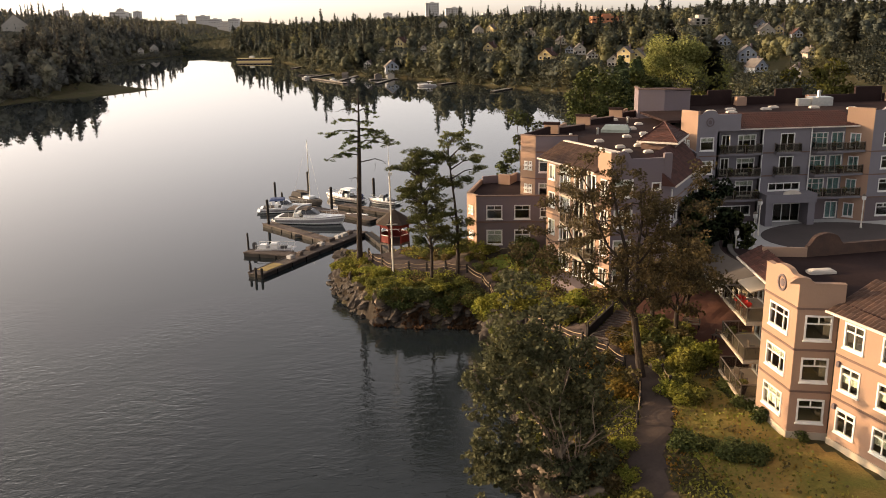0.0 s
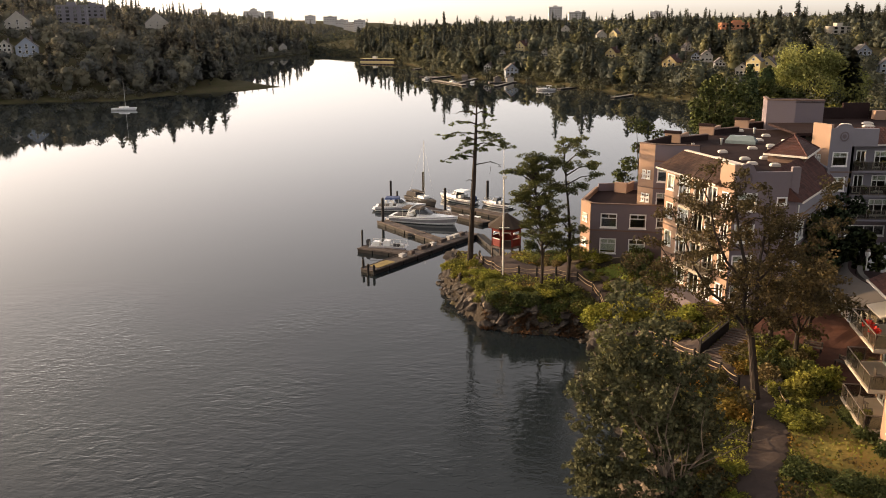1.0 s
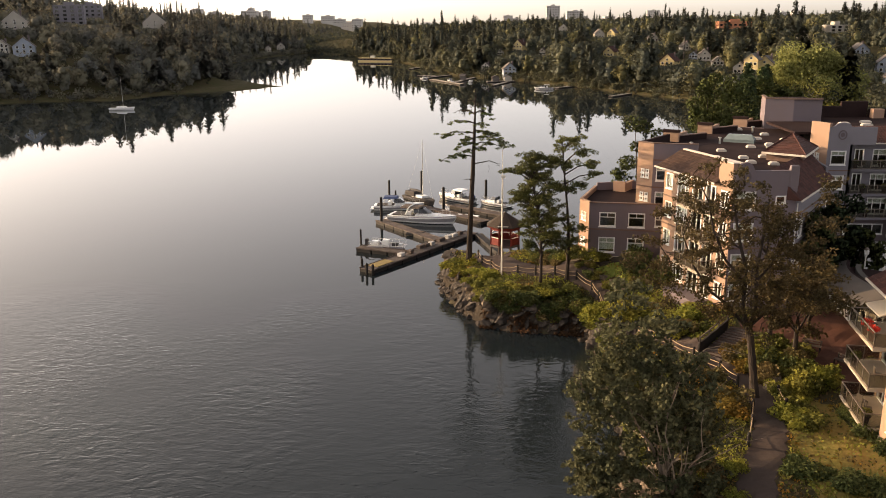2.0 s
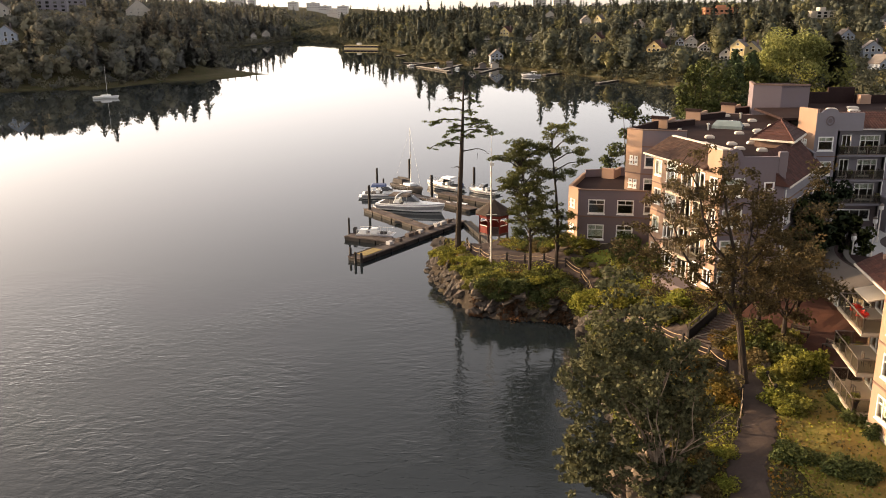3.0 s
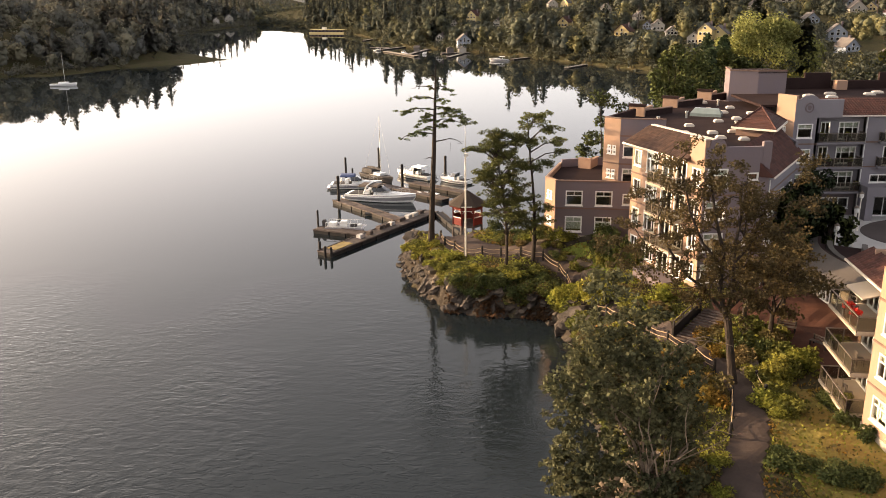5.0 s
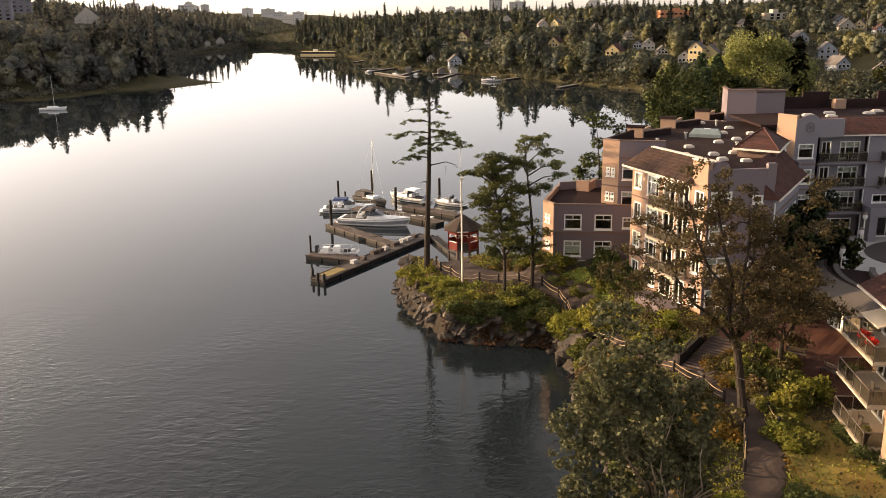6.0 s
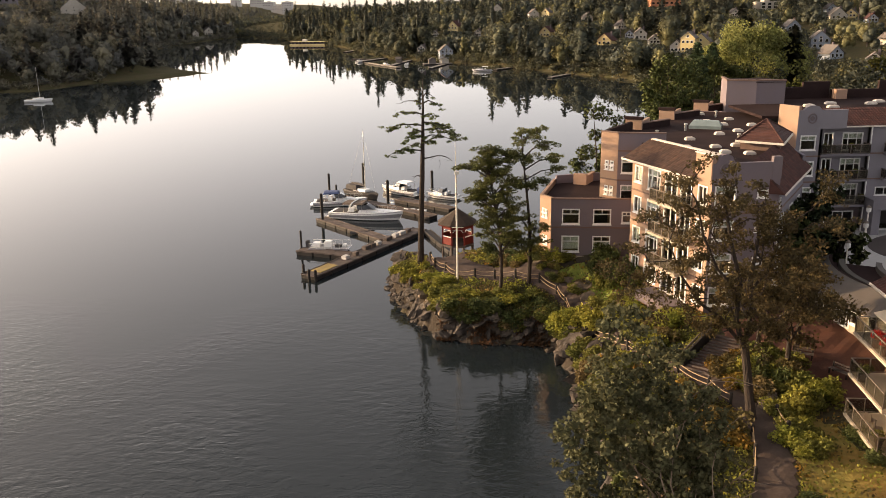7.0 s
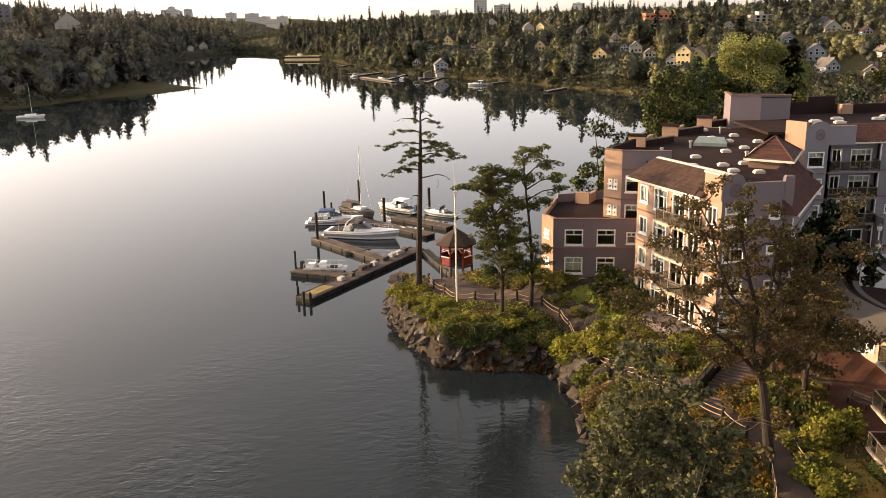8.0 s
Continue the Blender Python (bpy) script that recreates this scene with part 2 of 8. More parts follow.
# ---- mesh helpers ----
class Shape:
    """Collects the faces of one mesh."""

    def __init__(self, turn=None):
        self.v, self.f, self.m, self.turn = [], [], [], turn

    def add(self, verts, faces, mat=0):
        k = len(self.v)
        self.v += [tuple(self.turn @ Vector(p)) if self.turn else tuple(p) for p in verts]
        self.f += [tuple(k + i for i in face) for face in faces]
        self.m += [mat] * len(faces)
        return self

    def box(self, x0, x1, y0, y1, z0, z1, mat=0):
        return self.add([(x0, y0, z0), (x1, y0, z0), (x1, y1, z0), (x0, y1, z0), (x0, y0, z1), (x1, y0, z1), (x1, y1, z1), (x0, y1, z1)],
                        [(3, 2, 1, 0), (4, 5, 6, 7), (0, 1, 5, 4), (1, 2, 6, 5), (2, 3, 7, 6), (3, 0, 4, 7)], mat)

    def chamfered(self, x0, x1, y0, y1, z0, z1, c=0.03, mat=0):
        """A box with its upper edges cut at 45 degrees."""
        lo = [(x0, y0), (x1, y0), (x1, y1), (x0, y1)]
        hi = [(x0 + c, y0 + c), (x1 - c, y0 + c), (x1 - c, y1 - c), (x0 + c, y1 - c)]
        return self.rings([[(*p, z0) for p in lo], [(*p, z1 - c) for p in lo], [(*p, z1) for p in hi]], mat)

    def prism(self, poly, z0, z1, mat=0):
        n = len(poly)
        return self.add([(*p, z0) for p in poly] + [(*p, z1) for p in poly],
                        [tuple(range(n - 1, -1, -1)), tuple(range(n, 2 * n))] + [(i, (i + 1) % n, n + (i + 1) % n, n + i) for i in range(n)], mat)

    def rings(self, loops, mat=0, close=True):
        n = len(loops[0])
        faces = [(r * n + i, r * n + (i + 1) % n, (r + 1) * n + (i + 1) % n, (r + 1) * n + i) for r in range(len(loops) - 1) for i in range(n)]
        if close:
            faces += [tuple(range(n - 1, -1, -1)), tuple((len(loops) - 1) * n + i for i in range(n))]
        return self.add([p for loop in loops for p in loop], faces, mat)

    def tube(self, points, radii, sides=6, mat=0):
        points = [Vector(p) for p in points]
        loops, across = [], None
        for i, p in enumerate(points):
            way = (points[min(i + 1, len(points) - 1)] - points[max(i - 1, 0)]).normalized()
            if across is None:
                across = way.orthogonal().normalized()
            across = (across - way * across.dot(way)).normalized()
            up = way.cross(across)
            r = radii[i] if isinstance(radii, (list, tuple)) else radii
            loops.append([p + (across * math.cos(a) + up * math.sin(a)) * r for a in (2 * math.pi * s / sides for s in range(sides))])
        return self.rings(loops, mat)

    def profile(self, outline, y0, y1, mat=0):
        """An outline in x and z, drawn out along y."""
        n = len(outline)
        return self.add([(x, y0, z) for x, z in outline] + [(x, y1, z) for x, z in outline],
                        [tuple(range(n)), tuple(range(2 * n - 1, n - 1, -1))] + [(i, n + i, n + (i + 1) % n, (i + 1) % n) for i in range(n)], mat)

    def mesh(self, name, mats):
        me = bpy.data.meshes.new(name)
        me.from_pydata(self.v, [], self.f)
        for mat in mats if isinstance(mats, (list, tuple)) else [mats]:
            me.materials.append(mat)
        if any(self.m):
            me.polygons.foreach_set("material_index", self.m)
        me.update()
        return me


def quad_mesh(name, verts, mats, index=None, normals=None):
    """A mesh of loose quads from an array of four corners each."""
    verts = np.asarray(verts, np.float32).reshape(-1, 3)
    count = len(verts) // 4
    me = bpy.data.meshes.new(name)
    me.vertices.add(count * 4)
    me.vertices.foreach_set("co", verts.ravel())
    me.loops.add(count * 4)
    me.loops.foreach_set("vertex_index", np.arange(count * 4, dtype=np.int32))
    me.polygons.add(count)
    me.polygons.foreach_set("loop_start", np.arange(0, count * 4, 4, dtype=np.int32))
    for mat in mats if isinstance(mats, (list, tuple)) else [mats]:
        me.materials.append(mat)
    if index is not None:
        me.polygons.foreach_set("material_index", np.asarray(index, np.int32))
    me.update(calc_edges=True)
    if normals is not None:
        me.polygons.foreach_set("use_smooth", np.ones(count, bool))
        normals = np.asarray(normals, np.float32)
        me.normals_split_custom_set_from_vertices(normals.reshape(-1, 3) if normals.ndim == 3 else np.repeat(normals, 4, 0))
    return me


def base(name, place, label, category, group="", kind=""):
    ob = new(name)
    ob.empty_display_size = 0.3
    ob.matrix_basis = Matrix.Translation(place)
    return tagged(ob, label, category, group, kind)


def part(name, shape, mats, parent, label=""):
    ob = new(name, shape.mesh(name, mats) if isinstance(shape, Shape) else shape)
    ob.parent = parent
    if parent.parent is None:
        ob.matrix_parent_inverse = parent.matrix_basis.inverted()
    return tagged(ob, label)


def thing(name, shape, mats, label, category, group="", kind=""):
    return tagged(new(name, shape.mesh(name, mats) if isinstance(shape, Shape) else shape), label, category, group, kind)


def smooth(a, b, x):
    k = np.clip((np.asarray(x, float) - a) / (b - a), 0, 1)
    return k * k * (3 - 2 * k)


# ---- the land: shore lines, heights, one sheet ----
NEAR_SHORE = [(24, -400), (22, -60), (17, 0), (14, 20), (15.2, 34), (14.2, 44), (11.7, 49), (11.5, 52), (13.2, 56), (13.4, 62), (12.6, 68), (12.9, 73),
              (13.9, 76), (12.9, 80.5), (12.2, 84), (9.9, 84.4), (7.3, 84.7), (4.7, 85.3), (2.1, 86), (-0.2, 89.4), (-2.2, 94.9), (-3.2, 98.8),
              (-4, 103), (-3.6, 106.5), (-1.2, 107.5), (2, 105.5), (5, 108), (8.5, 109), (11, 104), (15, 107), (20, 112), (32, 130),
              (42, 150), (64, 220), (92, 330), (86, 362), (68, 398), (54, 425), (42, 447), (15, 496), (-9, 532), (-29, 556),
              (-50, 640), (-78, 738), (-165, 940), (-290, 1130), (-330, 1260), (-200, 4400), (4400, 4400), (4400, -400)]
LEFT_SHORE = [(-900, -400), (-520, 180), (-330, 300), (-230, 345), (-190, 362), (-167, 368), (-155, 404), (-134, 424), (-117, 454), (-124, 462),
              (-150, 500), (-185, 560), (-226, 700), (-240, 850), (-234, 947), (-222, 1045), (-320, 1110), (-390, 1260), (-300, 4400), (-4400, 4400), (-4400, -400)]


def inland(x, y, poly):
    """Distance to a shore line, positive on land."""
    x, y = np.asarray(x, float), np.asarray(y, float)
    best, inside = np.full(x.shape, 1e9), np.zeros(x.shape, bool)
    for (ax, ay), (bx, by) in zip(poly, poly[1:] + poly[:1]):
        dx, dy = bx - ax, by - ay
        k = np.clip(((x - ax) * dx + (y - ay) * dy) / (dx * dx + dy * dy), 0, 1)
        best = np.minimum(best, (x - ax - k * dx) ** 2 + (y - ay - k * dy) ** 2)
        if ay != by:
            inside ^= ((ay > y) != (by > y)) & (x < ax + (y - ay) / (by - ay) * dx)
    return np.where(inside, 1, -1) * np.sqrt(best)


def ripple(x, y, s):
    return np.sin(x * s + 1.3 * np.sin(y * s * 0.7)) * np.cos(y * s * 1.1 + np.sin(x * s * 0.6))


def height(x, y):
    x, y = np.asarray(x, float), np.asarray(y, float)
    d = inland(x, y, NEAR_SHORE) + 0.5 * ripple(x, y, 0.9) + 0.25 * ripple(x, y, 2.3)
    far = smooth(118, 200, y)
    bank = 2.3 * smooth(-0.2, 1.5, d) + 1.2 * smooth(1.2, 4.2, d) + 0.5 * smooth(4, 7, d)
    bank = bank + 1.6 * smooth(5.5, 10.0, d) * smooth(64, 78, y) * smooth(7.5, 13, x)
    bank = bank + 1.4 * np.exp(-((x - 16.6) / 4.6) ** 2 - ((y - 92.2) / 2.2) ** 2)
    bank = bank + np.where(d < 0.2, 0, 0.08 * ripple(x, y, 1.7)) + smooth(0.1, 0.8, d) * (1 - smooth(2.5, 4.5, d)) * (0.35 * ripple(x + 0.4 * y, y, 1.9) + 0.22 * ripple(x, y - 0.6 * x, 3.7))
    hill = 1.5 * smooth(-0.5, 5, d) + 27 * (1 - np.exp(-np.maximum(d, 0) / 200.0)) + 2.0 * ripple(x, y, 0.02) * smooth(20, 120, d)
    z = bank * (1 - far) + hill * far
    z = np.where(d < 0, np.maximum(d, -4) * 0.8, z)
    e = inland(x, y, LEFT_SHORE) + 2.0 * ripple(x, y, 0.08)
    left = 1.2 * smooth(-1, 6, e) + 56 * (1 - np.exp(-np.maximum(e - 16, 0) / 150.0)) + 2.0 * ripple(x, y, 0.02) * smooth(20, 120, e)
    return np.where(e > -4, np.maximum(left, z), z)


def ground(x, y):
    return float(height(np.array([x]), np.array([y]))[0])


def spread(lo, hi, step, ends):
    """Grid lines: even inside lo to hi, then ever wider out to the ends; ends: (limit, growth, widest) on either side."""
    mid = list(np.arange(lo, hi + 1e-6, step))
    for sign, (limit, stages) in zip((-1, 1), ends):
        at, s, out = (lo if sign < 0 else hi), step, []
        while abs(at) < abs(limit):
            cap = next(c for far, c in stages if abs(at) < far)
            s = min(s * 1.07, cap)
            at += sign * s
            out.append(at)
        mid = out[::-1] + mid if sign < 0 else mid + out
    return np.array(mid)


xs = spread(-6, 46, 0.6, ((-4300, ((270, 3.5), (600, 12), (9e9, 400))), (4300, ((160, 3.5), (600, 12), (9e9, 400)))))
ys = spread(40, 114, 0.6, ((-390, ((9e9, 60),)), (4300, ((500, 3.5), (1200, 8), (9e9, 400)))))
gx, gy = np.meshgrid(xs, ys)
gz = height(gx.ravel(), gy.ravel())
rows_n, cols_n = len(ys), len(xs)
idx = np.arange(rows_n * cols_n).reshape(rows_n, cols_n)
quads = np.stack([idx[:-1, :-1], idx[:-1, 1:], idx[1:, 1:], idx[1:, :-1]], -1).reshape(-1, 4)
land = bpy.data.meshes.new("ground")
land.vertices.add(gz.size)
land.vertices.foreach_set("co", np.stack([gx.ravel(), gy.ravel(), gz], -1).astype(np.float32).ravel())
land.loops.add(quads.size)
land.loops.foreach_set("vertex_index", quads.astype(np.int32).ravel())
land.polygons.add(len(quads))
land.polygons.foreach_set("loop_start", np.arange(0, quads.size, 4, dtype=np.int32))
land.polygons.foreach_set("use_smooth", np.ones(len(quads), bool))
land.materials.append(GROUND)
land.update(calc_edges=True)
thing("ground", land, None, "earthy shore land with moss, soil and dry grass", "ground", kind="structure")
thing("water", Shape().add([(-4300, -390, 0), (4300, -390, 0), (4300, 4300, 0), (-4300, 4300, 0)], [(0, 1, 2, 3)]), WATER,
      "calm tidal inlet, mirror-like with faint ripples", "water", kind="structure")


def draped(name, outline, mat, lift, label, category, step=0.8, level=None):
    """A paved or planted area that follows the ground: a fan of strips across the outline."""
    pts = np.array(outline, float)
    lo, hi = pts.min(0), pts.max(0)
    shape, cells = Shape(), {}
    nx, ny = int((hi[0] - lo[0]) / step) + 2, int((hi[1] - lo[1]) / step) + 2
    X, Y = np.meshgrid(lo[0] + np.arange(nx) * step, lo[1] + np.arange(ny) * step)
    D = inland(X, Y, [tuple(p) for p in outline])
    Zs = height(X.ravel(), Y.ravel()).reshape(X.shape)
    verts, faces = [], []
    for j in range(ny - 1):
        for i in range(nx - 1):
            corner = [(j, i), (j, i + 1), (j + 1, i + 1), (j + 1, i)]
            if max(D[c] for c in corner) < 0:
                continue
            ids = []
            for c in corner:
                if c not in cells:
                    cells[c] = len(verts)
                    verts.append((X[c], Y[c], (Zs[c] if level is None else level) + (lift if D[c] > -0.2 else -0.25)))
                ids.append(cells[c])
            faces.append(tuple(ids))
    return thing(name, shape.add(verts, faces), mat, label, category, kind="structure")


def ribbon(points, width):
    """The outline of a way of that width along a centre line."""
    pts = [Vector(p) for p in points]
    left, right = [], []
    for i, p in enumerate(pts):
        way = (pts[min(i + 1, len(pts) - 1)] - pts[max(i - 1, 0)]).normalized()
        side = Vector((-way.y, way.x))
        left.append(tuple(p + side * width / 2))
        right.append(tuple(p - side * width / 2))
    return left + right[::-1]


PATH_LINE = [(3.3, 105), (2.6, 101), (3.6, 97.5), (6, 94.8), (9, 93), (11.5, 91.6), (13.6, 89.5), (14.9, 86.5), (15.6, 83), (16.6, 79.5), (18, 75.5), (19.4, 71.5),
             (21.2, 67.5), (23.0, 63.5), (23.2, 60), (22.4, 56), (21.0, 52.0), (19.4, 49.2), (18.6, 45), (19, 38), (20, 28)]
draped("path", ribbon(PATH_LINE[:5], 4.2)[:5] + ribbon(PATH_LINE[4:], 2.2)[:-1] + ribbon(PATH_LINE[:5], 4.2)[5:], PATHWAY, 0.06, "worn brown asphalt waterfront footpath", "path", step=0.45)
draped("lawn", [(24.4, 62), (24.2, 57), (22.6, 52), (22.4, 46), (24, 38), (33, 34), (32.3, 46), (29.6, 51), (28.4, 55), (27.6, 60)], LAWN, 0.03, "dry yellow-green lawn before the apartment building", "lawn", step=0.6)
draped("lawn", [(12.6, 91.2), (15.4, 88.6), (17.0, 85.5), (18.6, 83), (19.6, 86.5), (18.8, 90.4), (13.6, 91.4)], LAWN_GREEN, 0.05, "small green lawn below the low apartment block", "lawn", step=0.5)
draped("lawn", [(19, 83), (21.5, 78), (23.6, 75), (25.5, 75.5), (22.8, 78.5), (20.3, 84)], LAWN_GREEN, 0.05, "green lawn strip along the apartment wall", "lawn", step=0.5)


# ---- buildings ----
def side(p0, p1, z=0.0):
    """Local axes of a wall seen from outside: x along it from p0 to p1, y inwards, z up."""
    a = Vector((p1[0] - p0[0], p1[1] - p0[1], 0))
    n = a.normalized()
    return Matrix(((n.x, -n.y, 0, p0[0]), (n.y, n.x, 0, p0[1]), (0, 0, 1, z), (0, 0, 0, 1))), a.length


def wall(parent, turn, u0, u1, z0, z1, holes, mat, thick=0.25, name="wall"):
    """A wall with real openings."""
    us = sorted({u0, u1, *(h[0] for h in holes), *(h[1] for h in holes)})
    zs = sorted({z0, z1, *(h[2] for h in holes), *(h[3] for h in holes)})
    s = Shape(turn)
    for a, b in zip(us, us[1:]):
        for c, d in zip(zs, zs[1:]):
            if any(h[0] <= a and b <= h[1] and h[2] <= c and d <= h[3] for h in holes):
                continue
            s.add([(a, 0, c), (b, 0, c), (b, 0, d), (a, 0, d)], [(0, 1, 2, 3)])
            s.add([(a, thick, c), (b, thick, c), (b, thick, d), (a, thick, d)], [(3, 2, 1, 0)])
    for a, b, c, d in [(u0, u1, z0, z1), *holes]:
        for p, q in (((a, c), (b, c)), ((b, c), (b, d)), ((b, d), (a, d)), ((a, d), (a, c))):
            s.add([(p[0], 0, p[1]), (q[0], 0, q[1]), (q[0], thick, q[1]), (p[0], thick, p[1])], [(0, 1, 2, 3)])
    return part(name, s, mat, parent)


def ring_bar(s, u0, u1, z0, z1, w, y0, y1):
    """A closed rectangular surround in one piece."""
    loops = []
    for y in (y0, y1):
        loops.append([(u0, y, z0), (u1, y, z0), (u1, y, z1), (u0, y, z1)])
        loops.append([(u0 + w, y, z0 + w), (u1 - w, y, z0 + w), (u1 - w, y, z1 - w), (u0 + w, y, z1 - w)])
    v = [p for lp in loops for p in lp]
    faces = []
    for i in range(4):
        j = (i + 1) % 4
        faces += [(i, j, 4 + j, 4 + i), (8 + j, 8 + i, 12 + i, 12 + j), (j, i, 8 + i, 8 + j), (4 + i, 4 + j, 12 + j, 12 + i)]
    s.add(v, faces)


def bars(s, u0, u1, z0, z1, w, y0, y1):
    s.box(u0, u1, y0, y1, z0, z0 + w).box(u0, u1, y0, y1, z1 - w, z1)
    s.box(u0, u0 + w, y0, y1, z0 + w, z1 - w).box(u1 - w, u1, y0, y1, z0 + w, z1 - w)


def window(parent, turn, u0, u1, z0, z1, kind, blind=0):
    """kind: transom (a big light under two small ones), casement (three tall lights under small ones), pair (two tall lights), slit, door (two glazed leaves)."""
    s, w = Shape(turn), 0.085
    ring_bar(s, u0 - 0.07, u1 + 0.07, z0 - 0.02, z1 + 0.07, 0.12, -0.05, 0.1)
    mid, cross = (u0 + u1) / 2, z0 + (z1 - z0) * 0.68
    ob = part("door" if kind == "door" else "window", s, WHITE, parent)
    flat, tall = [], []
    if kind == "transom":
        flat, tall = [cross], [(mid, cross + w / 2, z1)]
    elif kind == "casement":
        flat, tall = [cross], [(u0 + (u1 - u0) * k, a, b) for k in (0.28, 0.72) for a, b in ((z0, cross - w / 2), (cross + w / 2, z1))]
    elif kind in ("pair", "door"):
        tall = [(mid, z0, z1)]
    elif kind == "cross":
        flat, tall = [cross], [(mid, a, b) for a, b in ((z0, cross - w / 2), (cross + w / 2, z1))]
    elif kind == "row":
        tall = [(u0 + (u1 - u0) * k, z0, z1) for k in (0.25, 0.5, 0.75)]
    for z in flat:
        part("transom_bar", Shape(turn).box(u0, u1, 0.0, 0.1, z - w / 2, z + w / 2), WHITE, ob)
    for at, a, b in tall:
        part("mullion", Shape(turn).box(at - w / 2, at + w / 2, 0.0, 0.1, a, b), WHITE, ob)
    pane = part("pane", Shape(turn).box(u0, u1, 0.05, 0.065, z0, z1), GLASS, ob)
    pane.visible_shadow = False
    if kind != "door":
        part("sill", Shape(turn).chamfered(u0 - 0.12, u1 + 0.12, -0.12, 0.0, z0 - 0.12, z0 - 0.021, 0.02), WHITE, ob)
    if blind:
        top = z1 if blind != 2 else z1 - (z1 - z0) * 0.3
        fall = {1: 0.85, 2: 0.7, 3: 0.35, 4: 0.98}[blind]
        b = Shape(turn)
        count = max(3, int((u1 - u0) / 0.22))
        for i in range(count):
            a = u0 + (u1 - u0) * i / count
            c = u0 + (u1 - u0) * (i + 1) / count
            b.add([(a, 0.2, top), ((a + c) / 2, 0.24, top), (c, 0.2, top), (c, 0.2, z1 - (z1 - z0) * fall), ((a + c) / 2, 0.24, z1 - (z1 - z0) * fall), (a, 0.2, z1 - (z1 - z0) * fall)],
                  [(0, 1, 4, 5), (1, 2, 3, 4)])
        part("blind", b, CURTAIN if blind == 4 else BLIND, ob)
    return ob


def facade(parent, p0, p1, levels, mats, windows=(), bands=True, u=None, plinth=None):
    """Storeys of wall between two corners, each with its windows (storey, centre, width, sill height, height, kind, blind), and a dark band on each floor line."""
    turn, length = side(p0, p1)
    u0, u1 = u or (0, length)
    for n, (z0, z1) in enumerate(zip(levels, levels[1:])):
        mine = [w for w in windows if w[0] == n]
        holes = [(w[1] - w[2] / 2, w[1] + w[2] / 2, z0 + w[3], z0 + w[3] + w[4]) for w in mine]
        wall(parent, turn, u0, u1, z0, z1, holes, mats[min(n, len(mats) - 1)])
        for h, w in zip(holes, mine):
            window(parent, turn, *h, w[5], w[6] if len(w) > 6 else 0)
        if bands and n:
            part("string_course", Shape(turn).box(u0 + 0.003, u1 - 0.003, -0.05, 0.0, z0 - 0.07, z0 + 0.07), BAND, parent)
    if plinth:
        part("plinth", Shape(turn).box(u0 - 0.03, u1 + 0.03, -0.07, 0.26, plinth - 3.0, levels[0]), CREAM, parent)
    return turn, length


def skirt(parent, p0, p1, z0, z1, depth, over, mat, courses=7, trims=(0, 0)):
    """A sloped roof skirt in stepped courses above a wall, with a pale gutter board."""
    turn, length = side(p0, p1)
    s = Shape(turn)
    a, b = -over + trims[0], length + over - trims[1]
    for i in range(courses):
        k0, k1 = i / courses, (i + 1) / courses
        y0, y1 = -over + (depth + over) * k0, -over + (depth + over) * k1
        zz0, zz1 = z0 + (z1 - z0) * k0 + 0.07, z0 + (z1 - z0) * k1 + 0.02
        count = max(2, int((b - a) / 0.34))
        for j in range(count):
            u, v = a + (b - a) * j / count, a + (b - a) * (j + 1) / count - 0.02
            m = (u + v) / 2
            s.add([(u, y0, zz0 - 0.03), (m, y0, zz0 + 0.05), (v, y0, zz0 - 0.03), (v, y1, zz1), (m, y1, zz1 + 0.06), (u, y1, zz1)], [(0, 1, 4, 5), (1, 2, 3, 4), (0, 2, 1)])
    s.box(a, b, -over, depth, z0 - 0.02, z0 + 0.02)
    s.add([(a, -over, z0), (a, depth, z0), (a, depth, z1)], [(0, 1, 2)]).add([(b, -over, z0), (b, depth, z0), (b, depth, z1)], [(2, 1, 0)])
    s.add([(a, -over, z0), (b, -over, z0), (b, depth, z1), (a, depth, z1)], [(0, 1, 2, 3)])
    roof = part("roof_skirt", s, mat, parent)
    part("gutter", Shape(turn).box(a - 0.05, b + 0.05, -over - 0.1, -over, z0 - 0.1, z0 + 0.05), GABLE_CAP, roof)
    return roof


